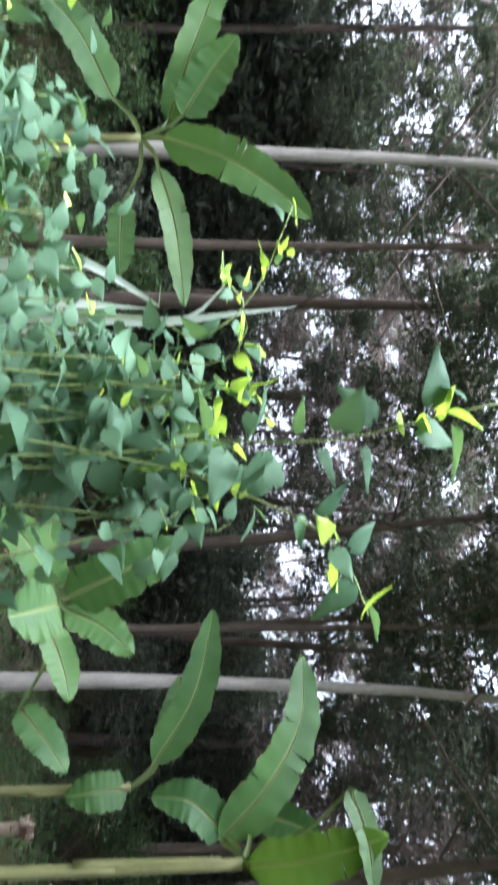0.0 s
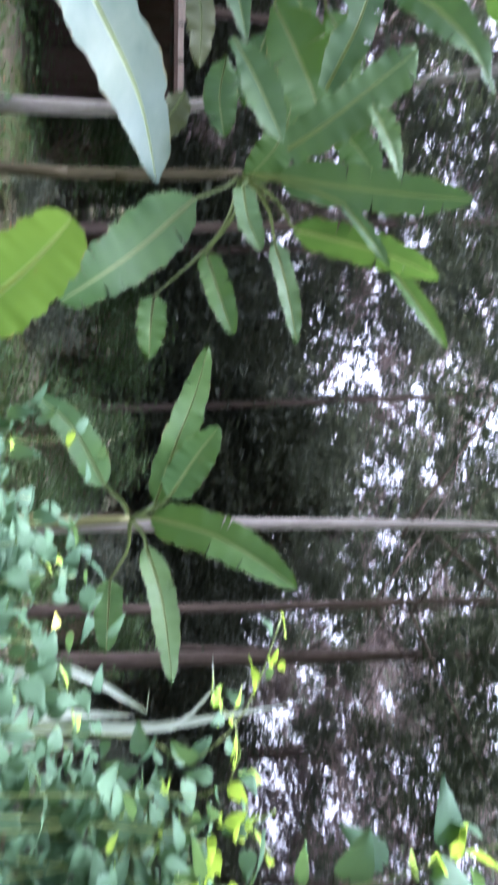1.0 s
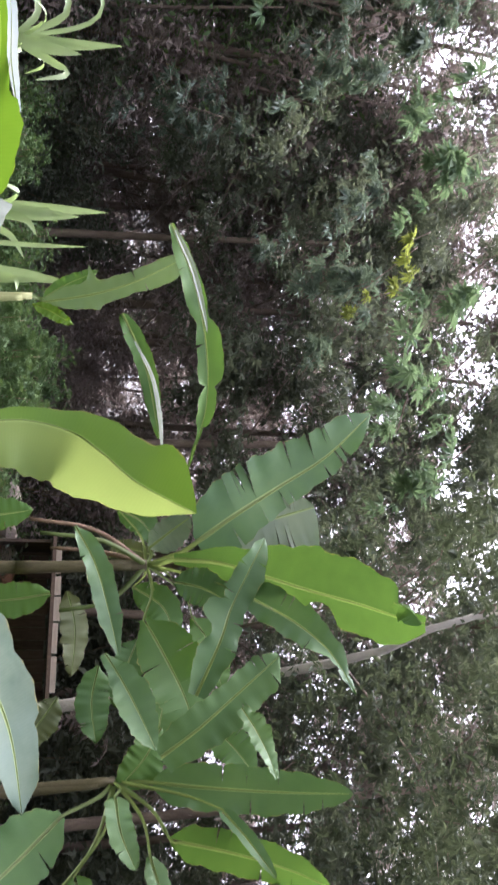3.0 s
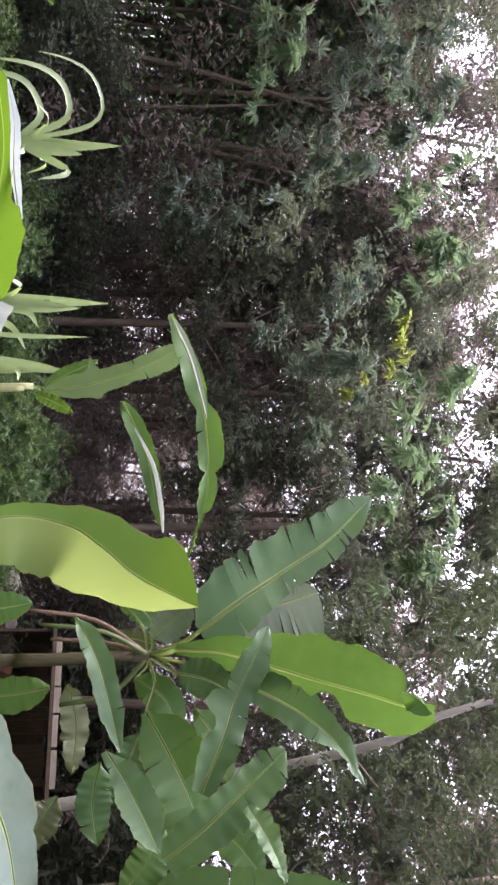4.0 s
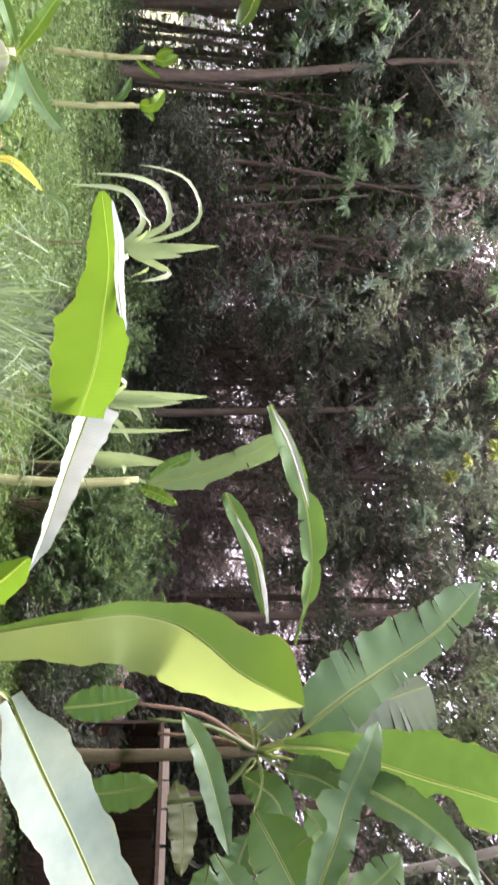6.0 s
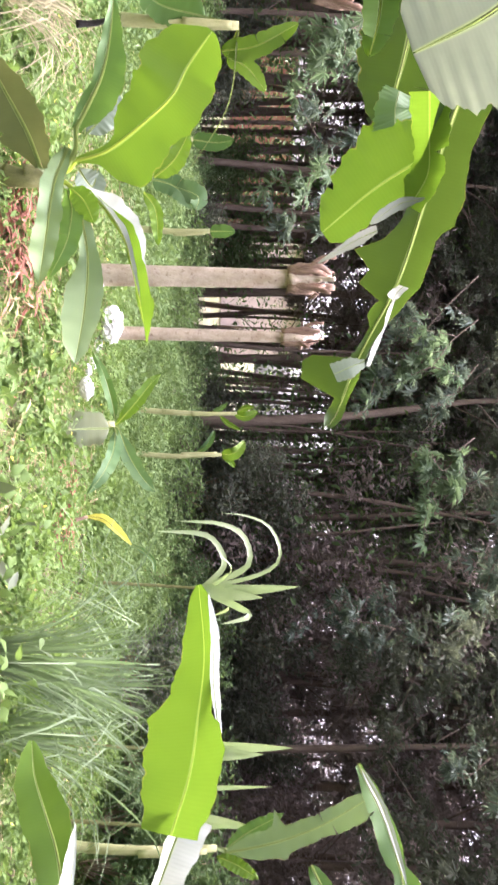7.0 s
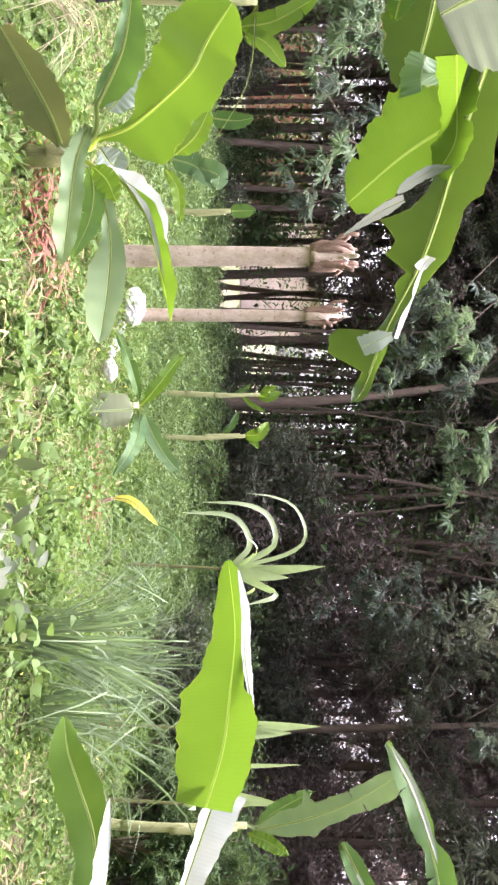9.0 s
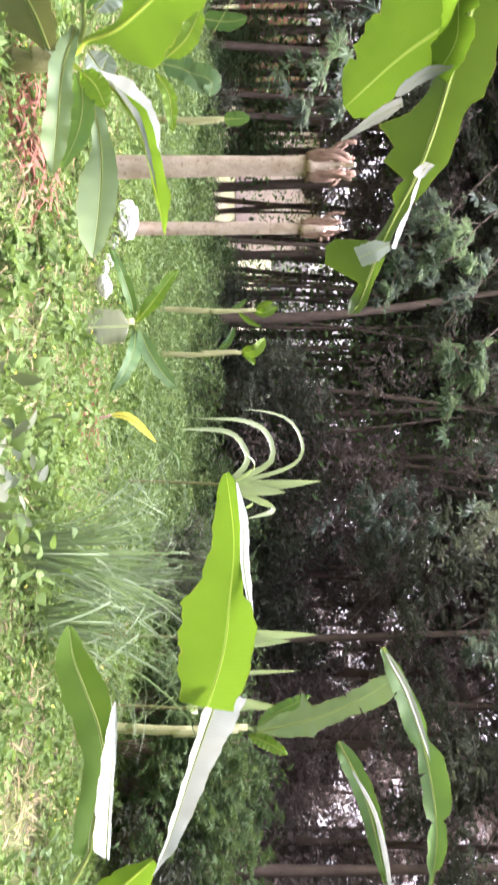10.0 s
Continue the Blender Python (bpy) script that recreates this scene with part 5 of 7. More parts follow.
banana_leaf(D, [(-4.76, 5.16, 2.79), (-4.62, 5.23, 2.96), (-4.43, 5.33, 3.12)], 0.3, v_in, BANANA, 10, 2, 0.03, rib=0.008, profile=[(0, 0.015, 0.015), (0.15, 0.105, 0.105), (0.45, 0.150, 0.150), (0.75, 0.120, 0.120), (0.92, 0.060, 0.060), (1, 0.000, 0.000)])
banana_leaf(D, [(-5.13, 5.25, 1.70), (-5.00, 5.37, 1.58), (-4.85, 5.50, 1.42)], 0.3, v_in, BANANA_DULL, 10, 2, 0.03, rib=0.008, profile=[(0, 0.014, 0.012), (0.15, 0.096, 0.083), (0.45, 0.137, 0.119), (0.75, 0.109, 0.095), (0.92, 0.055, 0.047), (1, 0.000, 0.000)])
banana_leaf(D, [(-5.91, 4.52, 2.05), (-5.95, 4.46, 2.18), (-5.89, 4.48, 2.42)], 0.3, v_in, BANANA_DULL, 14, 1, 0.03, rib=0.008, profile=[(0, 0.007, 0.008), (0.15, 0.052, 0.058), (0.45, 0.074, 0.083), (0.75, 0.059, 0.067), (0.92, 0.030, 0.033), (1, 0.000, 0.000)])
banana_leaf(D, [(-5.07, 5.07, 2.57), (-4.93, 5.22, 2.47), (-4.74, 5.39, 2.44)], 0.3, v_in, BANANA, 10, 2, 0.03, rib=0.01, profile=[(0, 0.016, 0.013), (0.15, 0.113, 0.094), (0.45, 0.162, 0.135), (0.75, 0.129, 0.108), (0.92, 0.065, 0.054), (1, 0.000, 0.000)])
for k, (x, y) in enumerate(((0.12, 0.1), (-0.15, 0.05), (0.05, -0.16), (-0.08, -0.12))):
    e = Vector(d_top) + Vector((x * 2.2, y * 2.2, -0.62 - 0.08 * k))
    build("dry_stalk", *tube(local([d_top, (Vector(d_top) + e) / 2 + Vector((x * 0.6, y * 0.6, 0.05)), e], D), (0.022, 0.014), 6, 8, 30 + k, 0.1), STUMP_TORN if k % 2 else MIDRIB, D)

D2 = banana((-4.16, 5.00, 0.0), "banana plant with ragged drooping leaves beside the tall clump")
d2_top = (-4.16, 5.00, 2.07)
v_in2 = inward(d2_top, 0.4)
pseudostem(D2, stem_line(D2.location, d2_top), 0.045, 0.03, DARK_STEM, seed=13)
banana_leaf(D2, [(-4.13, 4.99, 2.32), (-4.05, 4.97, 2.73), (-3.95, 4.91, 3.18), (-3.85, 4.82, 3.59)], 0.3, v_in2, BANANA_WAXY, 14, 3, 0.04, stalk=d2_top)
banana_leaf(D2, [(-3.79, 5.11, 2.42), (-3.55, 4.94, 2.79), (-3.37, 4.85, 3.06), (-3.19, 4.77, 3.26)], 0.24, outward(d2_top, 0.7), BANANA, 20, 2, 0.04, stalk=d2_top)
banana_leaf(D2, [(-3.77, 4.80, 2.69), (-3.56, 4.80, 2.82), (-3.35, 4.89, 2.98)], 0.1, v_in2, BANANA_WAXY, 20, 0, 0.03, stalk=d2_top)
banana_leaf(D2, [(-3.40, 4.97, 3.02), (-3.13, 4.97, 3.16), (-2.97, 5.02, 3.27), (-2.85, 5.05, 3.34)], 0.13, v_in2, BANANA, 25, 0, 0.03)
banana_leaf(D2, [(-3.91, 4.82, 2.05), (-3.68, 4.86, 2.08), (-3.51, 4.97, 2.17)], 0.17, v_in2, BANANA_WAXY, 15, 1, 0.04, stalk=d2_top)
banana_leaf(D2, [(-3.85, 4.90, 1.74), (-3.50, 4.92, 1.42), (-3.22, 4.86, 1.17), (-3.01, 4.84, 0.93)], 0.3, v_in2, BANANA, 8, 4, 0.02, stalk=d2_top, rib=0.014, profile=[(0, 0.022, 0.029), (0.1, 0.131, 0.146), (0.3, 0.182, 0.211), (0.55, 0.167, 0.204), (0.8, 0.131, 0.175), (0.93, 0.095, 0.109), (1, 0.015, 0.022)], label="broad sunlit leaf with a ragged edge")
banana_leaf(D2, [(-3.73, 5.17, 2.29), (-3.47, 5.32, 2.38), (-3.13, 5.50, 2.46)], 0.16, v_in2, BANANA_WAXY, 20, 2, 0.05, stalk=d2_top)
banana_leaf(D2, [(-3.68, 5.25, 1.83), (-3.45, 5.39, 1.92), (-3.20, 5.52, 2.02)], 0.2, v_in2, BANANA, 15, 2, 0.05, stalk=d2_top)
banana_leaf(D2, [(-3.27, 5.16, 1.48), (-3.12, 5.25, 1.46), (-2.92, 5.35, 1.45)], 0.2, v_in2, BANANA, 15, 2, 0.05, stalk=d2_top)

# the shaded young plants
A = banana((-2.08, 6.15, 0.0), "young banana plant in the shade with a spread of green leaves")
a_top = (-2.08, 6.15, 1.31)
va = inward(a_top, 0.4)
pseudostem(A, stem_line(A.location, a_top), 0.045, 0.03, seed=14)
banana_leaf(A, [(-2.09, 6.15, 1.46), (-1.95, 6.09, 1.87), (-1.78, 6.12, 2.18), (-1.57, 6.14, 2.46)], 0.3, va, BANANA, 14, 2, 0.03, stalk=a_top)
banana_leaf(A, [(-2.24, 6.25, 1.49), (-2.62, 6.10, 1.63), (-2.99, 6.04, 1.77), (-3.31, 5.86, 1.87)], 0.24, va, BANANA, 12, 1, 0.03, stalk=a_top)
banana_leaf(A, [(-2.24, 6.14, 1.59), (-2.50, 6.04, 1.77), (-2.70, 5.95, 1.94)], 0.28, va, BANANA, 10, 0, 0.02, stalk=a_top)
banana_leaf(A, [(-1.87, 6.12, 1.43), (-1.50, 6.13, 1.54), (-0.97, 6.24, 1.61)], 0.2, va, BANANA_WAXY, 16, 2, 0.04, stalk=a_top)
banana_leaf(A, [(-2.28, 6.01, 1.14), (-2.59, 5.75, 0.94), (-2.74, 5.54, 0.71)], 0.24, va, BANANA, 12, 1, 0.03, stalk=a_top)
banana_leaf(A, [(-1.68, 6.27, 1.18), (-1.46, 6.33, 1.17), (-1.20, 6.39, 1.16)], 0.2, va, BANANA, 12, 1, 0.03, stalk=a_top)

B = banana((0.72, 4.71, 0.0), "small banana plant with short broad leaves")
b_top = (0.72, 4.71, 0.96)
vb = inward(b_top, 0.6)
pseudostem(B, stem_line(B.location, b_top), 0.05, 0.03, seed=15)
banana_leaf(B, [(0.72, 4.72, 1.03), (0.58, 4.67, 1.31), (0.44, 4.69, 1.59)], 0.26, vb, BANANA, 10, 2, 0.03, stalk=b_top)
banana_leaf(B, [(0.69, 4.72, 0.99), (0.46, 4.63, 0.87), (0.27, 4.62, 0.71)], 0.2, vb, BANANA, 12, 1, 0.03, stalk=b_top)
banana_leaf(B, [(0.73, 4.61, 1.00), (0.74, 4.49, 0.91), (0.74, 4.37, 0.81)], 0.28, inward(b_top, 0.1), BANANA, 8, 0, 0.03, stalk=b_top)
banana_leaf(B, [(0.77, 4.71, 1.02), (0.86, 4.71, 1.20), (1.00, 4.69, 1.36)], 0.18, vb, BANANA, 14, 1, 0.03, stalk=b_top)
banana_leaf(B, [(0.83, 4.58, 0.96), (1.01, 4.55, 1.03), (1.17, 4.51, 1.07)], 0.16, vb, BANANA, 14, 1, 0.03, stalk=b_top)
banana_leaf(B, [(0.62, 4.82, 0.91), (0.49, 4.84, 0.92), (0.30, 4.86, 0.94)], 0.12, vb, BANANA, 14, 0, 0.03, stalk=b_top)
banana_leaf(B, [(1.21, 4.57, 0.83), (1.35, 4.54, 0.95), (1.50, 4.51, 1.06)], 0.16, vb, BANANA, 14, 1, 0.03, stalk=b_top)

C = banana((1.82, 5.16, 0.0), "young banana plant with upright dark green leaves")
c_top = (1.83, 5.15, 1.32)
vc = inward(c_top, 0.4)
pseudostem(C, stem_line(C.location, c_top), 0.03, 0.022, seed=16)
banana_leaf(C, [(1.72, 5.20, 1.45), (1.38, 5.31, 1.67), (0.92, 5.42, 1.78)], 0.21, vc, BANANA, 10, 0, 0.02, stalk=c_top)
banana_leaf(C, [(1.76, 5.40, 1.48), (1.52, 5.48, 1.56), (1.33, 5.54, 1.59)], 0.18, vc, BANANA, 10, 0, 0.02, stalk=c_top)
banana_leaf(C, [(1.84, 5.15, 1.30), (1.81, 5.04, 1.14), (1.82, 5.02, 0.98)], 0.2, vc, BANANA, 10, 1, 0.03, stalk=c_top)

C2 = banana((1.88, 4.37, 0.0), "banana plant with a pale yellow-green stem and dark leaves")
c2_top = (1.88, 4.36, 1.87)
pseudostem(C2, stem_line(C2.location, c2_top), 0.035, 0.028, seed=17)
banana_leaf(C2, [(1.83, 4.50, 1.78), (1.62, 4.57, 2.00), (1.37, 4.75, 2.19), (1.07, 4.93, 2.23)], 0.24, vc, BANANA, 12, 2, 0.04, stalk=c2_top)
banana_leaf(C2, [(1.81, 4.51, 1.80), (1.64, 4.48, 1.64), (1.61, 4.49, 1.45)], 0.2, vc, BANANA, 14, 1, 0.03, stalk=c2_top)
banana_leaf(C2, [(1.75, 4.64, 1.89), (1.79, 4.60, 2.08), (1.85, 4.55, 2.27)], 0.17, vc, BANANA, 14, 1, 0.03, stalk=c2_top)
banana_leaf(C2, [(1.84, 4.26, 1.89), (1.81, 4.24, 2.19), (1.71, 4.22, 2.52)], 0.22, vc, BANANA_YOUNG, 14, 1, 0.03, stalk=c2_top)
banana_leaf(C2, [(1.54, 4.33, 2.36), (1.71, 4.24, 2.42), (1.93, 4.13, 2.43)], 0.12, vc, BANANA_WAXY, 14, 1, 0.03, stalk=c2_top)

# the slim plant with a leaf bent over
E = banana((-6.73, 2.71, 0.0), "slim banana plant with one tall leaf bent over")
e_top = (-6.74, 2.69, 1.35)
ve = inward(e_top, 0.3)
pseudostem(E, stem_line(E.location, e_top), 0.04, 0.025, PALE_STEM, seed=18)
banana_leaf(E, [(-6.96, 2.82, 1.41), (-6.99, 2.73, 1.80), (-7.02, 2.59, 2.15), (-7.05, 2.37, 2.51)], 0.3, ve, BANANA_SAGE, 14, 1, 0.05, stalk=e_top, rib=0.012, profile=[(0, 0.019, 0.019), (0.15, 0.084, 0.066), (0.33, 0.122, 0.113), (0.365, 0.225, 0.122), (0.4, 0.103, 0.094), (0.6, 0.094, 0.084), (0.8, 0.084, 0.122), (0.94, 0.066, 0.103), (1, 0.028, 0.047)])
banana_leaf(E, [(-6.86, 2.80, 1.35), (-6.84, 2.84, 1.49), (-6.80, 2.92, 1.67)], 0.3, ve, BANANA_YOUNG, 16, 1, 0.04, rib=0.006, profile=[(0, 0.005, 0.006), (0.15, 0.036, 0.042), (0.45, 0.051, 0.060), (0.75, 0.041, 0.048), (0.92, 0.020, 0.024), (1, 0.000, 0.000)])
banana_leaf(E, [(-7.06, 2.83, 1.42), (-7.11, 2.72, 1.58), (-7.15, 2.58, 1.85)], 0.3, ve, BANANA, 16, 1, 0.04, stalk=e_top, rib=0.006, profile=[(0, 0.007, 0.006), (0.15, 0.047, 0.040), (0.45, 0.067, 0.057), (0.75, 0.053, 0.046), (0.92, 0.027, 0.023), (1, 0.000, 0.000)])
banana_leaf(E, [(-6.51, 1.96, 2.31), (-6.47, 2.35, 2.52), (-6.46, 2.85, 2.68), (-6.42, 3.38, 2.75), (-6.36, 3.93, 2.66)], 0.24, ve, BANANA, 20, 2, 0.05, profile=[(0, 0.01, 0.02), (0.1, 0.04, 0.08), (0.2, 0.05, 0.11), (0.33, 0.05, 0.1), (0.37, 0.05, 0.05), (0.4, 0.1, 0.07), (0.55, 0.13, 0.1), (0.62, 0.11, 0.09), (0.64, 0.05, 0.03), (0.67, 0.08, 0.1), (0.8, 0.05, 0.07), (0.82, 0.02, 0.03), (1, 0.005, 0.005)], label="torn leaf hanging from its bent rib")
banana_leaf(E, [(-6.46, 1.97, 2.33), (-6.41, 2.24, 2.49), (-6.37, 2.58, 2.62), (-6.36, 2.72, 2.66)], 0.045, ve, BANANA_PALE, 20, 0, 0.02, rib=0.004, label="rolled leaf edge showing its pale side")
banana_leaf(E, [(-6.61, 2.72, 2.03), (-6.62, 3.15, 2.25), (-6.51, 3.75, 2.42)], 0.15, ve, BANANA, 20, 1, 0.04)

banana_leaf(E, [(-6.53, 2.90, 2.14), (-6.49, 3.19, 2.30), (-6.43, 3.51, 2.39), (-6.40, 3.75, 2.43)], 0.08, inward(e_top, 0.7), BANANA_PALE, 0, 0, 0.01, rib=0.003, profile=[(0, 0.005, 0.01), (0.3, 0.02, 0.012), (0.7, 0.028, 0.02), (1, 0.016, 0.01)], label="rolled leaf edge showing its pale side")


# the broad plant in the sunlit garden
F = banana((-4.92, -1.56, 0.0), "banana plant with broad bright green sunlit leaves")
f_top = (-4.97, -1.55, 0.32)
vf = inward(f_top, 0.5)
pseudostem(F, stem_line(F.location, f_top), 0.06, 0.045, STEM, seed=19)
banana_leaf(F, [(-4.87, -1.61, 0.46), (-4.88, -1.68, 0.62), (-4.80, -1.82, 0.83), (-4.72, -1.92, 0.96), (-4.67, -2.04, 1.03), (-4.56, -2.17, 1.15)], 0.3, inward(f_top, 0.3), BANANA_YOUNG, 8, 0, 0.02, stalk=f_top, rib=0.011, profile=[(0, 0.011, 0.011), (0.1, 0.023, 0.035), (0.17, 0.023, 0.177), (0.25, 0.04, 0.237), (0.32, 0.117, 0.224), (0.45, 0.158, 0.176), (0.55, 0.198, 0.176), (0.62, 0.209, 0.176), (0.75, 0.229, 0.166), (0.88, 0.183, 0.133), (0.96, 0.103, 0.08), (1, 0.029, 0.022)], label="broad leaf glowing yellow-green against the light")
banana_leaf(F, [(-4.63, -1.68, 0.50), (-4.55, -1.79, 0.58), (-4.46, -1.89, 0.65), (-4.39, -2.04, 0.69), (-4.32, -2.19, 0.71)], 0.3, inward(f_top, 0.5), BANANA, 20, 0, 0.02, stalk=f_top, rib=0.018, profile=[(0, 0.012, 0.018), (0.2, 0.042, 0.089), (0.4, 0.030, 0.107), (0.55, 0.048, 0.095), (0.8, 0.036, 0.042), (1, 0.012, 0.012)])
# shadow side of this leaf put into the colour by the dull material
banana_leaf(F, [(-4.75, -1.52, 0.31), (-4.59, -1.63, 0.28), (-4.41, -1.76, 0.21), (-4.22, -1.86, 0.15)], 0.3, inward(f_top, -0.25), BANANA_DULL, 8, 0, 0.02, stalk=f_top, rib=0.016, profile=[(0, 0.018, 0.024), (0.12, 0.078, 0.066), (0.3, 0.149, 0.101), (0.36, 0.107, 0.107), (0.42, 0.161, 0.113), (0.7, 0.155, 0.119), (1, 0.060, 0.060)])
banana_leaf(F, [(-4.79, -1.65, 0.43), (-4.79, -1.46, 0.37), (-4.81, -1.19, 0.34), (-4.81, -0.94, 0.32)], 0.3, inward(f_top, 0.45), BANANA_SAGE, 14, 0, 0.03, stalk=f_top, rib=0.012, profile=[(0, 0.012, 0.012), (0.12, 0.031, 0.043), (0.3, 0.043, 0.067), (0.5, 0.061, 0.061), (0.75, 0.055, 0.080), (0.92, 0.031, 0.037), (1, 0.003, 0.003)])
banana_leaf(F, [(-4.95, -1.49, 0.40), (-4.96, -1.38, 0.43), (-4.93, -1.20, 0.42), (-4.91, -0.99, 0.34)], 0.3, inward(f_top, 0.1), BANANA, 4, 2, 0.02, rib=0.004, profile=[(0, 0.013, 0.013), (0.2, 0.056, 0.063), (0.5, 0.063, 0.069), (0.8, 0.038, 0.050), (1, 0.003, 0.003)], label="shaded half of a drooping leaf")
banana_leaf(F, [(-5.10, -1.51, 0.40), (-5.26, -1.38, 0.43), (-5.41, -1.19, 0.44), (-5.47, -0.91, 0.42), (-5.50, -0.63, 0.38)], 0.3, inward(f_top, 0.45), BANANA_SAGE, 10, 0, 0.03, stalk=f_top, rib=0.012, profile=[(0, 0.010, 0.014), (0.2, 0.041, 0.034), (0.4, 0.061, 0.047), (0.5, 0.088, 0.095), (0.65, 0.095, 0.135), (0.85, 0.068, 0.115), (0.95, 0.041, 0.054), (1, 0.003, 0.003)])
banana_leaf(F, [(-5.00, -1.51, 0.42), (-5.14, -1.49, 0.53), (-5.31, -1.35, 0.65), (-5.46, -1.18, 0.70), (-5.57, -0.95, 0.75), (-5.65, -0.78, 0.78)], 0.3, outward(f_top, 0.5), BANANA_YOUNG, 14, 0, 0.03, stalk=f_top, rib=0.012, profile=[(0, 0.003, 0.013), (0.2, 0.007, 0.027), (0.38, 0.007, 0.081), (0.55, 0.007, 0.074), (0.75, 0.013, 0.081), (0.9, 0.007, 0.040), (1, 0.000, 0.000)])
banana_leaf(F, [(-4.99, -1.51, 0.42), (-5.12, -1.49, 0.54), (-5.29, -1.34, 0.66), (-5.44, -1.18, 0.70), (-5.55, -1.00, 0.75)], 0.3, inward(f_top, 0.7), BANANA_PALE, 10, 0, 0.02, rib=0.004, profile=[(0, 0.010, 0.000), (0.15, 0.033, 0.000), (0.3, 0.100, 0.000), (0.5, 0.120, 0.000), (0.75, 0.080, 0.000), (0.9, 0.047, 0.000), (1, 0.007, 0.000)], label="turned-up leaf half showing its pale side")
banana_leaf(F, [(-4.91, -1.48, 0.43), (-4.94, -1.42, 0.50), (-4.98, -1.32, 0.55)], 0.3, inward(f_top, 0.3), BANANA_YOUNG, 8, 1, 0.02, rib=0.006, profile=[(0, 0.006, 0.006), (0.15, 0.044, 0.044), (0.45, 0.063, 0.063), (0.75, 0.050, 0.050), (0.92, 0.025, 0.025), (1, 0.000, 0.000)])
banana_leaf(F, [(-5.10, -1.85, 0.46), (-5.08, -1.95, 0.55), (-5.05, -2.06, 0.63)], 0.3, inward(f_top, 0.5), BANANA_BLOOM, 8, 1, 0.02, stalk=f_top, rib=0.008, profile=[(0, 0.008, 0.008), (0.15, 0.056, 0.056), (0.45, 0.080, 0.080), (0.75, 0.064, 0.064), (0.92, 0.032, 0.032), (1, 0.000, 0.000)])
banana_leaf(F, [(-5.11, -1.65, 0.42), (-5.20, -1.59, 0.48), (-5.18, -1.68, 0.51)], 0.3, inward(f_top, 0.5), BANANA_BLOOM, 8, 0, 0.02, rib=0.008, profile=[(0, 0.007, 0.007), (0.15, 0.051, 0.051), (0.45, 0.074, 0.074), (0.75, 0.059, 0.059), (0.92, 0.029, 0.029), (1, 0.000, 0.000)])
banana_leaf(F, [(-5.23, -1.67, 0.82), (-5.21, -1.77, 0.93), (-5.16, -1.91, 1.01)], 0.3, inward(f_top, 0.3), BANANA_YOUNG, 8, 0, 0.02, rib=0.006, profile=[(0, 0.005, 0.006), (0.15, 0.038, 0.042), (0.45, 0.054, 0.060), (0.75, 0.043, 0.048), (0.92, 0.021, 0.024), (1, 0.000, 0.000)])
banana_leaf(F, [(-5.34, -1.62, 0.75), (-5.39, -1.53, 0.82), (-5.44, -1.34, 0.84)], 0.3, inward(f_top, 0.4), BANANA_YOUNG, 10, 0, 0.02, rib=0.006, profile=[(0, 0.003, 0.004), (0.15, 0.024, 0.031), (0.45, 0.034, 0.044), (0.75, 0.027, 0.036), (0.92, 0.014, 0.018), (1, 0.000, 0.000)])

build("dead_leaf_roll", *tube(local([(-4.39, -2.08, 0.53), (-4.41, -2.10, 0.61), (-4.41, -2.12, 0.69)], F), (0.017, 0.012), 8, 10, 5, 0.2), CHAR, F, "blackened rolled dead leaf")

# the plant that hangs its torn leaf over the garden
J = banana(at_angle(131, 2.9), "tall banana plant that hangs a torn leaf over the garden")
j_top = (J.location.x, J.location.y, 2.7)
pseudostem(J, [(J.location.x, J.location.y, -0.05), j_top], 0.11, 0.06, seed=20)
vj = inward(j_top, -0.3)
# main blade in the shade-darkened leaf colour, its lobes in a brighter one
banana_leaf(J, [(-3.18, -1.52, 2.14), (-3.36, -1.41, 2.11), (-3.58, -1.18, 2.06), (-3.81, -0.83, 1.99), (-3.93, -0.55, 1.87), (-4.02, -0.30, 1.79), (-4.03, -0.24, 1.74)], 0.55, inward(j_top, -0.1), BANANA_SHADED, 6, 0, 0.02, stalk=j_top, rib=0.013, profile=[(0, 0.1, 0.08), (0.1, 0.1, 0.06), (0.3, 0.105, 0.05), (0.4, 0.135, 0.05), (0.44, 0.13, 0.06), (0.46, 0.09, 0.07), (0.5, 0.075, 0.1), (0.545, 0.08, 0.2), (0.58, 0.085, 0.13), (0.63, 0.055, 0.14), (0.645, 0.05, 0.03), (0.69, 0.035, 0.05), (0.71, 0.03, 0.015), (0.8, 0.025, 0.03), (0.835, 0.025, 0.2), (0.89, 0.02, 0.19), (0.91, 0.02, 0.03), (0.96, 0.03, 0.045), (0.985, 0.02, 0.04), (1, 0.0, 0.0)], label="hanging leaf torn along its veins, coloured dark olive as if shaded")
banana_leaf(J, [(-3.58, -1.24, 2.05), (-3.63, -1.12, 1.86), (-3.69, -0.96, 1.67)], 0.4, vj, BANANA_YOUNG, 2, 0, 0.005, rib=0.003, profile=[(0, 0.05, 0.137), (0.24, 0.08, 0.22), (0.5, 0.09, 0.17), (0.7, 0.09, 0.13), (0.73, 0.09, 0.09), (0.77, 0.09, 0.12), (0.93, 0.08, 0.06), (1, 0.05, 0.01)], label="broad torn lobe of the hanging leaf")
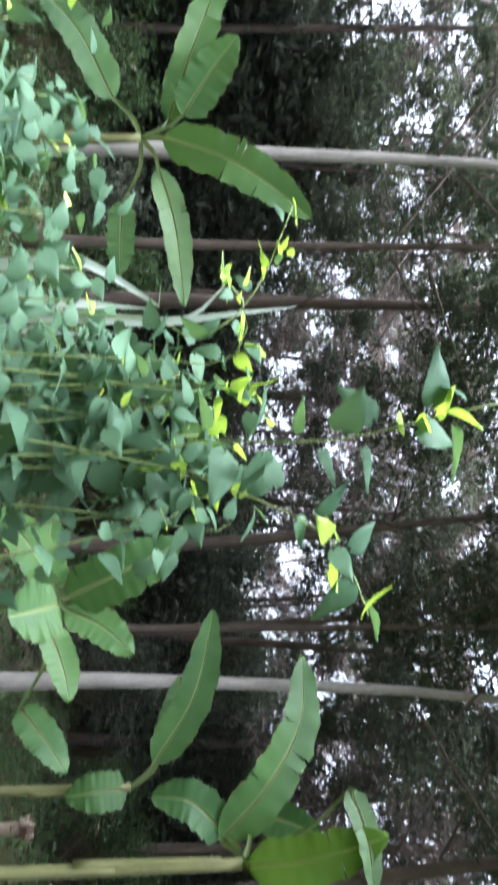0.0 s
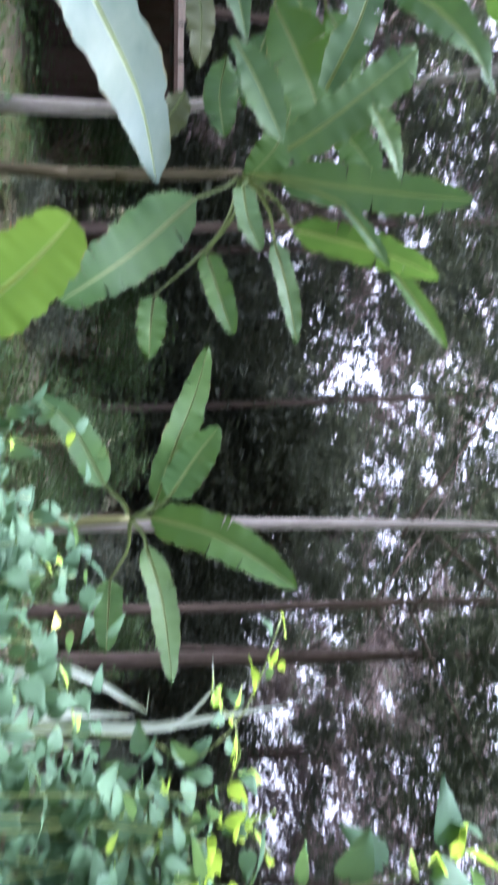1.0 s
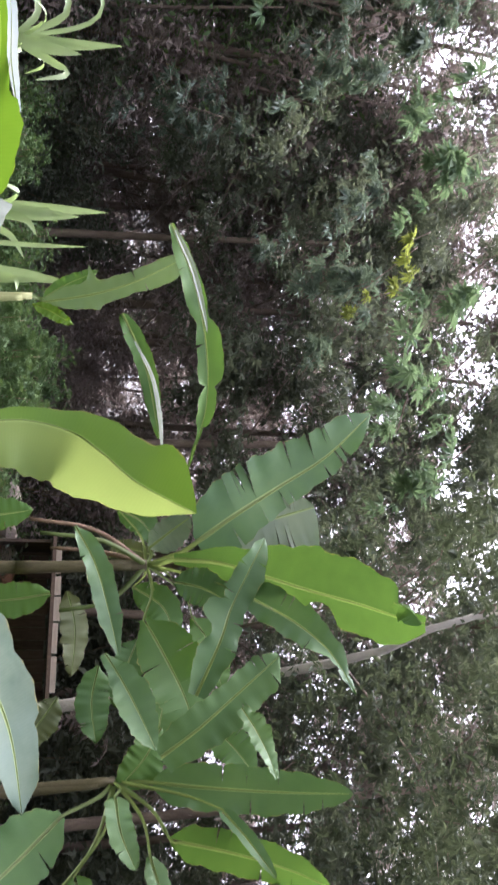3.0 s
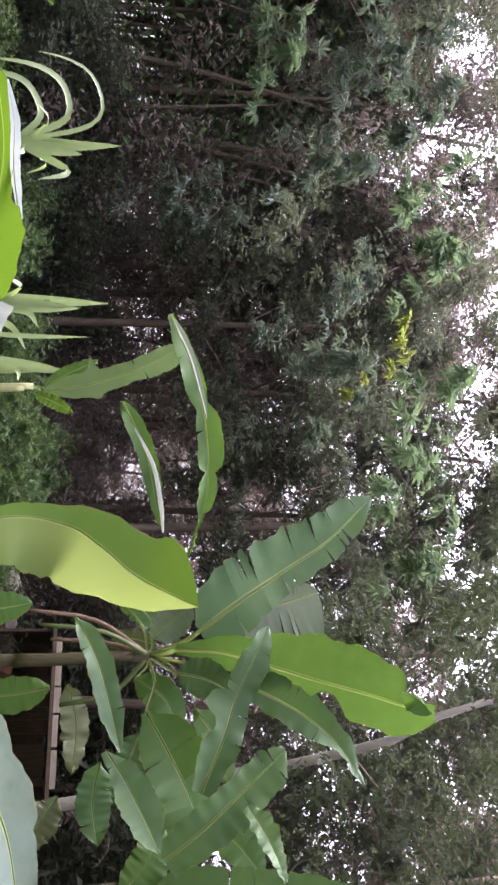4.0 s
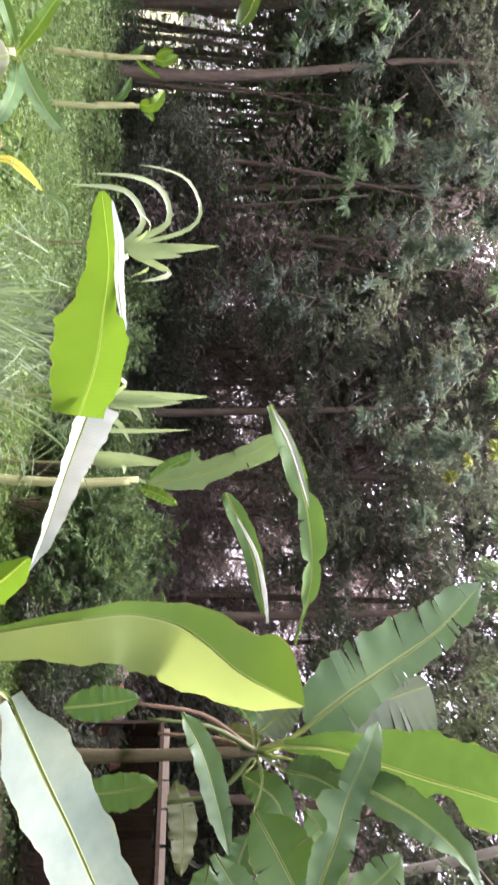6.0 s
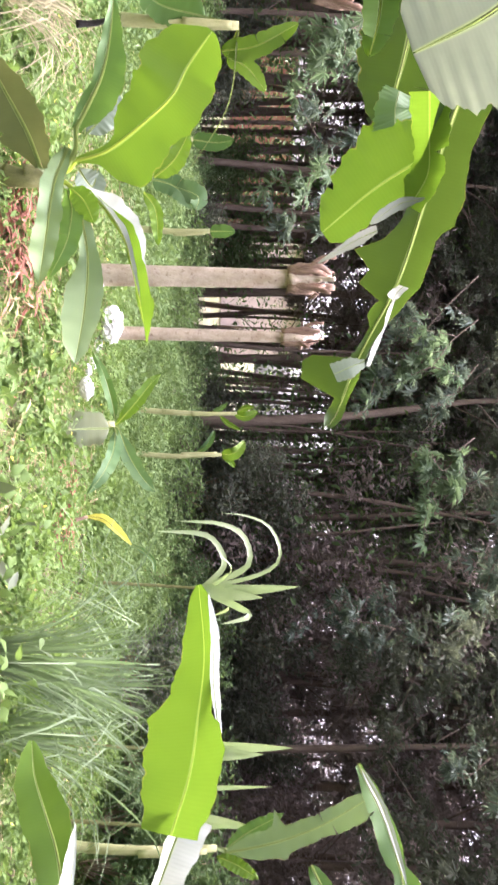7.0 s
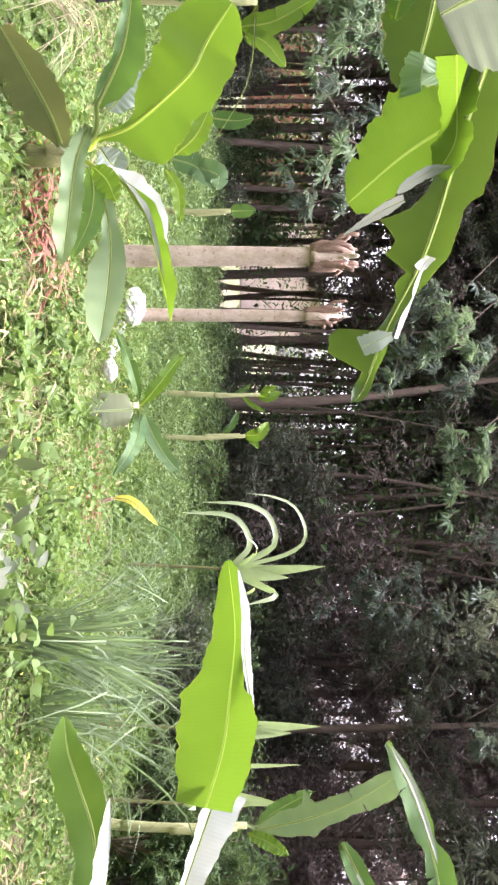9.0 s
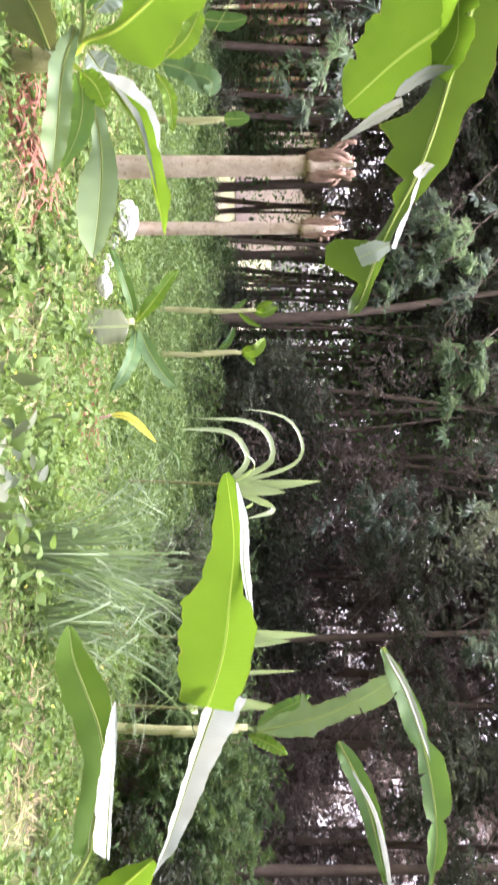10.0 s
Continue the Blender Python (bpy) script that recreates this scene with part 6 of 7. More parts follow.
# extra strip in the brighter leaf colour where light comes through
banana_leaf(J, [(-3.43, -1.40, 2.00), (-3.50, -1.27, 2.02), (-3.55, -1.15, 2.03), (-3.61, -1.05, 1.98)], 0.14, inward(j_top, -0.5), BANANA_YOUNG, 4, 0, 0.03, rib=0.002, profile=[(0, 0.072, 0.072), (0.35, 0.075, 0.06), (0.46, 0.07, 0.05), (0.5, 0.02, 0.06), (0.54, 0.06, 0.06), (0.8, 0.05, 0.07), (1, 0.045, 0.02)], label="strip of the torn leaf glowing yellow-green")
banana_leaf(J, [(-3.46, -1.41, 1.90), (-3.47, -1.35, 1.89), (-3.52, -1.31, 1.90)], 0.16, inward(j_top, 0.5), BANANA, -6, 0, 0.02, rib=0.002, profile=[(0, 0.06, 0.06), (0.3, 0.08, 0.075), (1, 0.085, 0.085)], label="folded lobe with a grey bloom")
banana_leaf(J, [(-3.58, -1.07, 2.03), (-3.59, -1.05, 1.94), (-3.62, -0.98, 1.84)], 0.05, inward(j_top, 0.8), BANANA_PALE, 0, 0, 0.0, rib=0.002, profile=[(0, 0.004, 0.006), (0.4, 0.03, 0.025), (0.8, 0.025, 0.03), (1, 0.006, 0.006)], label="turned-up leaf edge showing its pale side")
banana_leaf(J, [(-3.63, -0.96, 1.87), (-3.64, -0.92, 1.79), (-3.68, -0.84, 1.66)], 0.05, inward(j_top, 0.8), BANANA_PALE, 0, 0, 0.0, rib=0.002, profile=[(0, 0.01, 0.03), (0.3, 0.03, 0.03), (0.6, 0.022, 0.02), (1, 0.004, 0.004)], label="turned-up leaf edge showing its pale side")
banana_leaf(J, [(-3.77, -0.79, 2.00), (-3.80, -0.75, 1.97), (-3.85, -0.62, 1.94), (-3.89, -0.49, 1.90)], 0.05, inward(j_top, 0.8), BANANA_PALE, 0, 0, 0.0, rib=0.002, profile=[(0, 0.035, 0.03), (0.16, 0.03, 0.045), (0.2, 0.012, 0.004), (0.4, 0.012, 0.012), (0.5, 0.005, 0.004), (0.75, 0.004, 0.03), (1, 0.004, 0.02)], label="rolled leaf edge showing its pale side")
banana_leaf(J, [(-3.89, -0.51, 1.88), (-3.88, -0.48, 1.82), (-3.89, -0.45, 1.76)], 0.1, inward(j_top, 0.3), BANANA_BLOOM, 0, 0, 0.0, rib=0.002, profile=[(0, 0.03, 0.01), (0.5, 0.055, 0.05), (1, 0.045, 0.06)], label="folded corner with a grey bloom")
banana_leaf(J, [(-2.92, -1.53, 2.21), (-3.01, -1.44, 2.08), (-3.10, -1.36, 1.88)], 0.5, inward(j_top, -0.3), BANANA_PALE, 6, 0, 0.02, stalk=j_top, tip=0.3)
# leaf under the others, its shade put into the colour
banana_leaf(J, [(-3.30, -1.81, 1.92), (-3.52, -1.61, 1.93), (-3.75, -1.39, 1.89)], 0.34, inward(j_top, 0.0), BANANA_SHADED, 8, 2, 0.03, stalk=j_top)
banana_leaf(J, [(-3.31, -1.81, 1.80), (-3.41, -1.65, 1.81), (-3.47, -1.53, 1.79)], 0.13, inward(j_top, 0.2), BANANA_YOUNG, 14, 1, 0.03, stalk=j_top)

# small plants and suckers among the weeds
def sucker(foot, top, leaves, label, seed, r=0.04, mat=None):
    s = banana(foot, label, "young banana suckers")
    pseudostem(s, stem_line(foot, top), r, r * 0.6, mat or PALE_STEM, seed)
    for pts, w, m in leaves:
        banana_leaf(s, pts, w, inward(foot, 0.5), m, 15, 1, 0.015, stalk=top, rib=0.008)
    return s


SUCKER = "thin pale banana sucker with a small tuft of leaves"
tufted = sucker((-10.05, -0.69, 0.0), (-10.18, -0.70, 1.26), [], SUCKER, 31, 0.034)
banana_leaf(tufted, [(-10.18, -0.70, 1.23), (-10.14, -0.67, 1.35), (-10.18, -0.74, 1.50)], 0.3, inward(tufted.location, 0.5), BANANA_YOUNG, 25, 0, 0.01, rib=0.005, profile=[(0, 0.006, 0.006), (0.15, 0.041, 0.041), (0.45, 0.058, 0.058), (0.75, 0.047, 0.047), (0.92, 0.023, 0.023), (1, 0.000, 0.000)])
banana_leaf(tufted, [(-10.18, -0.70, 1.26), (-10.18, -0.76, 1.33), (-10.18, -0.79, 1.45)], 0.3, inward(tufted.location, 0.5), BANANA_YOUNG, 25, 0, 0.01, rib=0.005, profile=[(0, 0.004, 0.004), (0.15, 0.027, 0.027), (0.45, 0.039, 0.039), (0.75, 0.031, 0.031), (0.92, 0.016, 0.016), (1, 0.000, 0.000)])
banana_leaf(tufted, [(-10.17, -0.68, 0.96), (-10.18, -0.75, 1.07), (-10.17, -0.82, 1.15)], 0.3, inward(tufted.location, 0.5), BANANA, 25, 0, 0.01, rib=0.005, profile=[(0, 0.003, 0.003), (0.15, 0.023, 0.023), (0.45, 0.032, 0.032), (0.75, 0.026, 0.026), (0.92, 0.013, 0.013), (1, 0.000, 0.000)])
banana_leaf(tufted, [(-10.18, -0.67, 1.06), (-10.19, -0.58, 1.16), (-10.20, -0.51, 1.32)], 0.3, inward(tufted.location, 0.5), BANANA_YOUNG, 25, 0, 0.01, rib=0.005, profile=[(0, 0.003, 0.003), (0.15, 0.023, 0.023), (0.45, 0.032, 0.032), (0.75, 0.026, 0.026), (0.92, 0.013, 0.013), (1, 0.000, 0.000)])
tufted = sucker((-10.08, -0.19, 0.0), (-10.20, -0.22, 1.11), [], SUCKER, 32, 0.034)
banana_leaf(tufted, [(-10.20, -0.22, 1.10), (-10.15, -0.25, 1.26), (-10.20, -0.39, 1.37)], 0.3, inward(tufted.location, 0.5), BANANA_YOUNG, 25, 0, 0.01, rib=0.005, profile=[(0, 0.008, 0.008), (0.15, 0.054, 0.054), (0.45, 0.078, 0.078), (0.75, 0.062, 0.062), (0.92, 0.031, 0.031), (1, 0.000, 0.000)])
banana_leaf(tufted, [(-10.19, -0.24, 0.84), (-10.19, -0.33, 0.94), (-10.19, -0.50, 1.02)], 0.3, inward(tufted.location, 0.5), BANANA, 25, 0, 0.01, rib=0.005, profile=[(0, 0.005, 0.005), (0.15, 0.032, 0.032), (0.45, 0.045, 0.045), (0.75, 0.036, 0.036), (0.92, 0.018, 0.018), (1, 0.000, 0.000)])
banana_leaf(tufted, [(-10.20, -0.22, 1.11), (-10.20, -0.16, 1.20), (-10.21, -0.08, 1.27)], 0.3, inward(tufted.location, 0.5), BANANA_YOUNG, 25, 0, 0.01, rib=0.005, profile=[(0, 0.005, 0.005), (0.15, 0.032, 0.032), (0.45, 0.045, 0.045), (0.75, 0.036, 0.036), (0.92, 0.018, 0.018), (1, 0.000, 0.000)])
banana_leaf(tufted, [(-10.17, -0.16, 0.62), (-10.18, -0.12, 0.71), (-10.18, 0.00, 0.77)], 0.3, inward(tufted.location, 0.5), BANANA, 25, 0, 0.01, rib=0.005, profile=[(0, 0.002, 0.002), (0.15, 0.014, 0.014), (0.45, 0.019, 0.019), (0.75, 0.016, 0.016), (0.92, 0.008, 0.008), (1, 0.000, 0.000)])
sucker((-9.15, -2.50, 0.0), (-9.19, -2.51, 0.90), [([(-9.19, -2.51, 0.90), (-9.19, -2.52, 1.16)], 0.14, BANANA)], SUCKER, 33)
low = sucker((-7.06, -0.37, 0.0), (-7.05, -0.36, 0.38), [], "low banana sucker with pale drooping leaves among weeds", 34)
banana_leaf(low, [(-7.06, -0.36, 0.40), (-7.07, -0.53, 0.53), (-7.07, -0.70, 0.65), (-7.07, -0.77, 0.72)], 0.3, inward(low.location, 0.5), BANANA_YOUNG, 25, 2, 0.012, stalk=(-7.05, -0.36, 0.36), rib=0.006, profile=[(0, 0.007, 0.006), (0.15, 0.034, 0.035), (0.35, 0.068, 0.052), (0.45, 0.055, 0.058), (0.55, 0.068, 0.055), (0.65, 0.051, 0.052), (0.78, 0.055, 0.041), (0.88, 0.034, 0.035), (1, 0.000, 0.000)])
banana_leaf(low, [(-7.05, -0.40, 0.38), (-6.94, -0.52, 0.37), (-6.81, -0.71, 0.32), (-6.73, -0.87, 0.24)], 0.3, inward(low.location, 0.5), BANANA, 30, 1, 0.012, stalk=(-7.05, -0.36, 0.36), rib=0.006, profile=[(0, 0.005, 0.004), (0.15, 0.036, 0.029), (0.45, 0.052, 0.041), (0.75, 0.041, 0.033), (0.92, 0.021, 0.017), (1, 0.000, 0.000)])
banana_leaf(low, [(-7.06, -0.31, 0.42), (-6.98, -0.13, 0.51), (-6.95, 0.04, 0.63), (-7.01, 0.15, 0.73)], 0.3, inward(low.location, 0.5), BANANA_WAXY, 22, 2, 0.012, stalk=(-7.05, -0.36, 0.36), rib=0.006, profile=[(0, 0.006, 0.008), (0.15, 0.031, 0.047), (0.35, 0.062, 0.070), (0.45, 0.050, 0.078), (0.55, 0.062, 0.074), (0.65, 0.047, 0.070), (0.78, 0.050, 0.055), (0.88, 0.031, 0.047), (1, 0.000, 0.000)])
banana_leaf(low, [(-7.06, -0.30, 0.39), (-6.86, -0.13, 0.41), (-6.71, 0.03, 0.37), (-6.64, 0.18, 0.28)], 0.3, inward(low.location, 0.5), BANANA_WAXY, 18, 1, 0.012, stalk=(-7.05, -0.36, 0.36), rib=0.006, profile=[(0, 0.007, 0.005), (0.15, 0.046, 0.036), (0.45, 0.066, 0.051), (0.75, 0.053, 0.041), (0.92, 0.026, 0.020), (1, 0.000, 0.000)])
banana_leaf(low, [(-7.00, -0.32, 0.35), (-6.85, -0.29, 0.10), (-6.75, -0.25, -0.11)], 0.26, inward(low.location, -0.15), BANANA_DULL, 8, 1, 0.008, rib=0.008, label="broad dull leaf drooping into the weeds")
yellowed = sucker((-6.88, 0.36, 0.0), (-6.92, 0.36, 0.24), [], "stunted sucker with one narrow bright yellow leaf", 35, 0.02, STUMP_TORN)
banana_leaf(yellowed, [(-6.92, 0.36, 0.23), (-6.94, 0.37, 0.35), (-6.95, 0.44, 0.45), (-6.96, 0.56, 0.58)], 0.3, inward(yellowed.location, 0.5), YELLOW_LEAF, 30, 0, 0.008, rib=0.004, profile=[(0, 0.008, 0.008), (0.2, 0.031, 0.023), (0.5, 0.039, 0.034), (0.8, 0.023, 0.023), (1, 0.005, 0.005)])
banana_leaf(yellowed, [(-6.96, 0.55, 0.57), (-6.97, 0.61, 0.68), (-6.97, 0.68, 0.75), (-6.96, 0.80, 0.77)], 0.3, inward(yellowed.location, 0.5), BANANA_WAXY, 30, 0, 0.008, rib=0.004, profile=[(0, 0.005, 0.005), (0.3, 0.018, 0.018), (0.7, 0.016, 0.016), (1, 0.000, 0.000)])
sucker((-7.58, -3.84, 0.0), (-7.59, -3.83, 1.15), [([(-7.68, -3.65, 1.01), (-7.66, -3.70, 1.31), (-7.57, -3.87, 1.66)], 0.2, BANANA_YOUNG), ([(-7.70, -3.61, 1.06), (-7.74, -3.54, 1.24), (-7.82, -3.38, 1.41)], 0.16, BANANA_YOUNG), ([(-7.55, -3.87, 0.86), (-7.48, -3.92, 0.48), (-7.38, -4.05, 0.30)], 0.3, BANANA), ([(-8.09, -2.58, 0.64), (-8.13, -2.52, 0.84), (-8.17, -2.40, 0.82)], 0.2, BANANA_WAXY)], "young banana plant with bright leaves beside the stump", 36, 0.06)
sucker((-8.42, -3.16, 0.0), (-8.43, -3.16, 0.74), [([(-8.43, -3.16, 0.74), (-8.45, -3.15, 0.96), (-8.44, -3.18, 1.13)], 0.16, BANANA), ([(-8.05, -2.63, 0.43), (-8.09, -2.58, 0.64), (-8.16, -2.42, 0.80)], 0.2, BANANA_WAXY)], SUCKER, 37)


def stump(foot, top, r, seed, label):
    """A cut banana stem with its torn, rotting crown."""
    s = thing("banana_stump", foot, label, "banana stump", "dead banana stumps")
    f, t = Vector(foot), Vector(top)
    h = t.z
    lean = (t - f)
    rng = np.random.default_rng(seed)
    build("stem", *tube([(0, 0, -0.05), tuple(lean * 0.5 + Vector((0.01, 0, 0))), tuple(lean * 0.86)], (r * 1.15, r * 0.95), 14, 24, seed, 0.07, 0.2), STUMP_SKIN, s)
    for k in range(15):
        w = 6.283 * k / 15 * 2 + rng.uniform(-0.2, 0.2)
        out = Vector((math.cos(w), math.sin(w), 0))
        a = lean * 0.83 + out * r * 0.8
        b = lean * rng.uniform(0.9, 0.95) + out * r * rng.uniform(0.8, 1.5)
        c = lean * rng.uniform(0.91, 1.03) + out * r * rng.uniform(0.3, 2.4)
        build("torn_sheath", *tube([a, b, c], (r * rng.uniform(0.35, 0.8), r * rng.uniform(0.08, 0.3)), 6, 8, seed + k, 0.55), STUMP_TORN if k % 4 else STUMP_SKIN, s)
    hook = Vector((-0.2, -1, 0)).normalized() if seed % 2 else Vector((0.3, -1, 0)).normalized()
    build("hooked_sheath", *tube([lean * 0.9, lean * 0.93 + hook * r * 1.6, lean * 0.97 + hook * r * 2.4, lean * 1.02 + hook * r * 2.5], (r * 0.45, r * 0.2), 6, 9, seed, 0.4), STUMP_TORN, s)


STUMP = "pale dead banana stem, broken off, with a torn brown top"
stump((-7.20, -1.54, 0.0), (-7.24, -1.61, 2.01), 0.078, 41, STUMP)
stump((-8.20, -1.24, 0.0), (-8.23, -1.30, 2.01), 0.055, 42, STUMP)
stump((-6.97, -3.80, 0.0), (-6.97, -3.86, 2.09), 0.09, 43, STUMP)
stump((3.25, 6.75, 0.0), (3.27, 6.72, 0.72), 0.07, 44, "short brown rotten banana stump in the shade")
stump((2.85, 7.0, 0.0), (2.84, 6.98, 0.5), 0.05, 45, "short brown rotten banana stump in the shade")


# ---- canes and long grass ----
def strap(points, width, face, n=16):
    c, length = spline(points, n)
    tan = np.gradient(c, axis=0)
    side = np.cross(tan, np.array(face, float))
    side /= np.linalg.norm(side, axis=1)[:, None] + 1e-9
    nor = np.cross(side, tan)
    nor /= np.linalg.norm(nor, axis=1)[:, None] + 1e-9
    verts, faces = [], []
    for i in range(n + 1):
        s = i / n
        w = width * 0.5 * min(1, 0.5 + 3 * s) * (1 - s ** 3) + 0.001
        verts += [c[i] - side[i] * w + nor[i] * w * 0.35, c[i], c[i] + side[i] * w + nor[i] * w * 0.35]
    for i in range(n):
        for k in range(2):
            o = 3 * i + k
            faces.append((o, o + 1, o + 4, o + 3))
    return verts, faces


def cane(foot, height, seed, label, blades=12, reach=0.6, width=0.05, top=0.35, lift=0.5, arching=()):
    """A cane with strap leaves that rise and arch over."""
    p = thing("cane_plant", foot, label, "cane plant", "cane plants")
    rng = np.random.default_rng(seed)
    build("stalk", *tube([(0, 0, -0.05), (0.01, 0, height * 0.5), (0, 0.01, height)], (0.018, 0.012), 8, 10, seed, 0.05), STEM, p)
    for k in range(blades):
        w = 6.283 * k / blades * 2.4 + rng.uniform(-0.3, 0.3)
        out = np.array([math.cos(w), math.sin(w), 0])
        z = height * (0.72 + 0.28 * k / blades)
        r = reach * rng.uniform(0.5, 1.1) * (1.2 - 0.8 * k / blades)
        up = lift * rng.uniform(0.5, 1.0) * (0.6 + k / blades)
        a = np.array([0, 0, z])
        pts = [a, a + out * r * 0.35 + [0, 0, up * 0.7], a + out * r * 0.8 + [0, 0, up], a + out * r * 1.25 + [0, 0, up * rng.uniform(0.1, 0.7)]]
        if k >= blades - 3:
            pts = [a, a + out * 0.03 + [0, 0, top * 0.5], a + out * 0.06 + [0, 0, top * rng.uniform(0.7, 1.1)]]
        build("blade", *strap(pts, width * rng.uniform(0.7, 1.1), out + [0, 0, 0.4]), CANE_BLADE, p)
    for pts, wide in arching:
        build("blade", *strap(local(pts, p), wide, inward(foot, 0.5)), CANE_BLADE, p)
    return p


CANE = "cane plant with long arching pale green strap leaves"
cane((-8.65, 1.09, 0.0), 1.35, 51, CANE, 6, 0.35, 0.07, 0.5, 0.4, [
    ([(-8.66, 1.07, 1.06), (-8.69, 0.90, 1.23), (-8.66, 0.74, 1.21), (-8.62, 0.58, 1.04), (-8.48, 0.56, 0.59)], 0.06),
    ([(-8.67, 1.07, 1.08), (-8.69, 0.92, 1.40), (-8.66, 0.78, 1.49), (-8.63, 0.56, 1.40), (-8.53, 0.46, 1.17), (-8.41, 0.45, 0.78)], 0.06),
    ([(-8.66, 1.08, 1.09), (-8.69, 0.97, 1.51), (-8.70, 0.85, 1.73), (-8.61, 0.68, 1.77), (-8.53, 0.46, 1.65), (-8.44, 0.37, 1.43), (-8.34, 0.35, 1.20)], 0.04),
    ([(-8.66, 1.10, 0.98), (-8.67, 1.09, 1.47), (-8.66, 1.03, 1.98)], 0.11),
    ([(-8.61, 1.10, 1.03), (-8.56, 1.13, 1.36), (-8.56, 1.14, 1.63)], 0.12),
    ([(-8.66, 1.12, 1.06), (-8.55, 1.23, 1.37), (-8.44, 1.30, 1.51), (-8.32, 1.37, 1.25)], 0.07)])
cane((-7.61, 2.29, 0.0), 1.2, 52, CANE, 6, 0.35, 0.06, 0.5, 0.4, [
    ([(-7.61, 2.27, 0.90), (-7.64, 2.26, 1.37), (-7.63, 2.23, 1.92)], 0.1),
    ([(-7.61, 2.28, 0.95), (-7.57, 2.29, 1.32), (-7.58, 2.28, 1.68)], 0.12),
    ([(-7.60, 2.32, 1.00), (-7.51, 2.33, 1.24), (-7.38, 2.42, 1.35)], 0.08),
    ([(-7.57, 2.41, 0.91), (-7.46, 2.46, 1.13), (-7.32, 2.60, 1.26)], 0.06)])
cane((-7.24, 2.76, 0.0), 1.15, 53, CANE, 5, 0.3, 0.06, 0.4, 0.3, [
    ([(-7.25, 2.71, 0.85), (-7.28, 2.72, 1.22), (-7.27, 2.75, 1.64)], 0.11),
    ([(-7.25, 2.73, 0.90), (-7.17, 2.72, 1.18), (-7.04, 2.77, 1.22)], 0.08),
    ([(-7.34, 2.49, 0.93), (-7.36, 2.49, 1.30), (-7.37, 2.46, 1.76)], 0.04)])
def reed(blades, label):
    foot = Vector(blades[0][0][0])
    p = thing("reed", (foot.x, foot.y, 0), label, "reed", "cane plants")
    for pts, width in blades:
        first = Vector(pts[0])
        root = (p.location.x + 0.3 * (first.x - p.location.x), p.location.y + 0.3 * (first.y - p.location.y), 0.0)
        build("blade", *strap(local([root] + list(pts), p), width, inward(first, 0.2)), REED, p)


reed([([(-0.55, 3.63, 1.07), (-0.55, 3.66, 1.24), (-0.54, 3.67, 1.45)], 0.075), ([(-0.69, 3.61, 1.09), (-0.67, 3.64, 1.28), (-0.60, 3.66, 1.41), (-0.55, 3.67, 1.50), (-0.62, 3.61, 1.50)], 0.06), ([(-0.46, 3.76, 1.10), (-0.46, 3.78, 1.34)], 0.04), ([(-0.51, 3.70, 1.15), (-0.50, 3.73, 1.49), (-0.53, 3.72, 1.74), (-0.57, 3.74, 2.02)], 0.055), ([(-0.49, 3.68, 1.49), (-0.56, 3.67, 1.66), (-0.64, 3.65, 1.74), (-0.74, 3.63, 1.73)], 0.035), ([(-0.53, 3.74, 1.04), (-0.52, 3.76, 1.21), (-0.49, 3.78, 1.35)], 0.07)], "reed with stiff pale whitish-green strap leaves")


def tussock(foot, seed, blades, length, spread, width, label, mat=None):
    p = thing("grass_tussock", foot, label, "grass tussock", "grass tussocks")
    rng = np.random.default_rng(seed)
    for k in range(blades):
        w = rng.random() * 6.283
        out = np.array([math.cos(w), math.sin(w), 0])
        l, s = length * rng.uniform(0.6, 1.1), spread * rng.random() ** 0.6
        root = out * 0.08 * rng.random() + [0, 0, -0.02]
        side = rng.normal(0, 0.09, 3) * l
        pts = [root, root + out * s * 0.3 + [0, 0, l * 0.55] + side * 0.4, root + out * s * 0.75 + [0, 0, l * 0.85] + side, root + out * s * 1.25 + [0, 0, l * rng.uniform(0.25, 0.95)] + side * 1.6]
        build("blade", *strap(pts, width, out + [0, 0, 0.5], 9), mat or LEMON_GRASS, p)


TUSSOCK = "big tussock of long arching grey-green grass"
tussock((-5.19, 1.03, 0.0), 61, 85, 1.1, 0.9, 0.012, TUSSOCK)
tussock((-5.59, 1.57, 0.0), 62, 65, 1.0, 0.8, 0.012, TUSSOCK)
tussock((-6.44, 1.50, 0.0), 63, 60, 0.95, 0.75, 0.012, TUSSOCK)
tussock((-4.64, -2.39, 0.0), 64, 90, 0.55, 0.5, 0.007, "small tussock of thin dry pale grass", PALE_GRASS)
tussock((-5.2, -2.75, 0.0), 65, 80, 0.45, 0.5, 0.007, "small tussock of thin dry pale grass", PALE_GRASS)


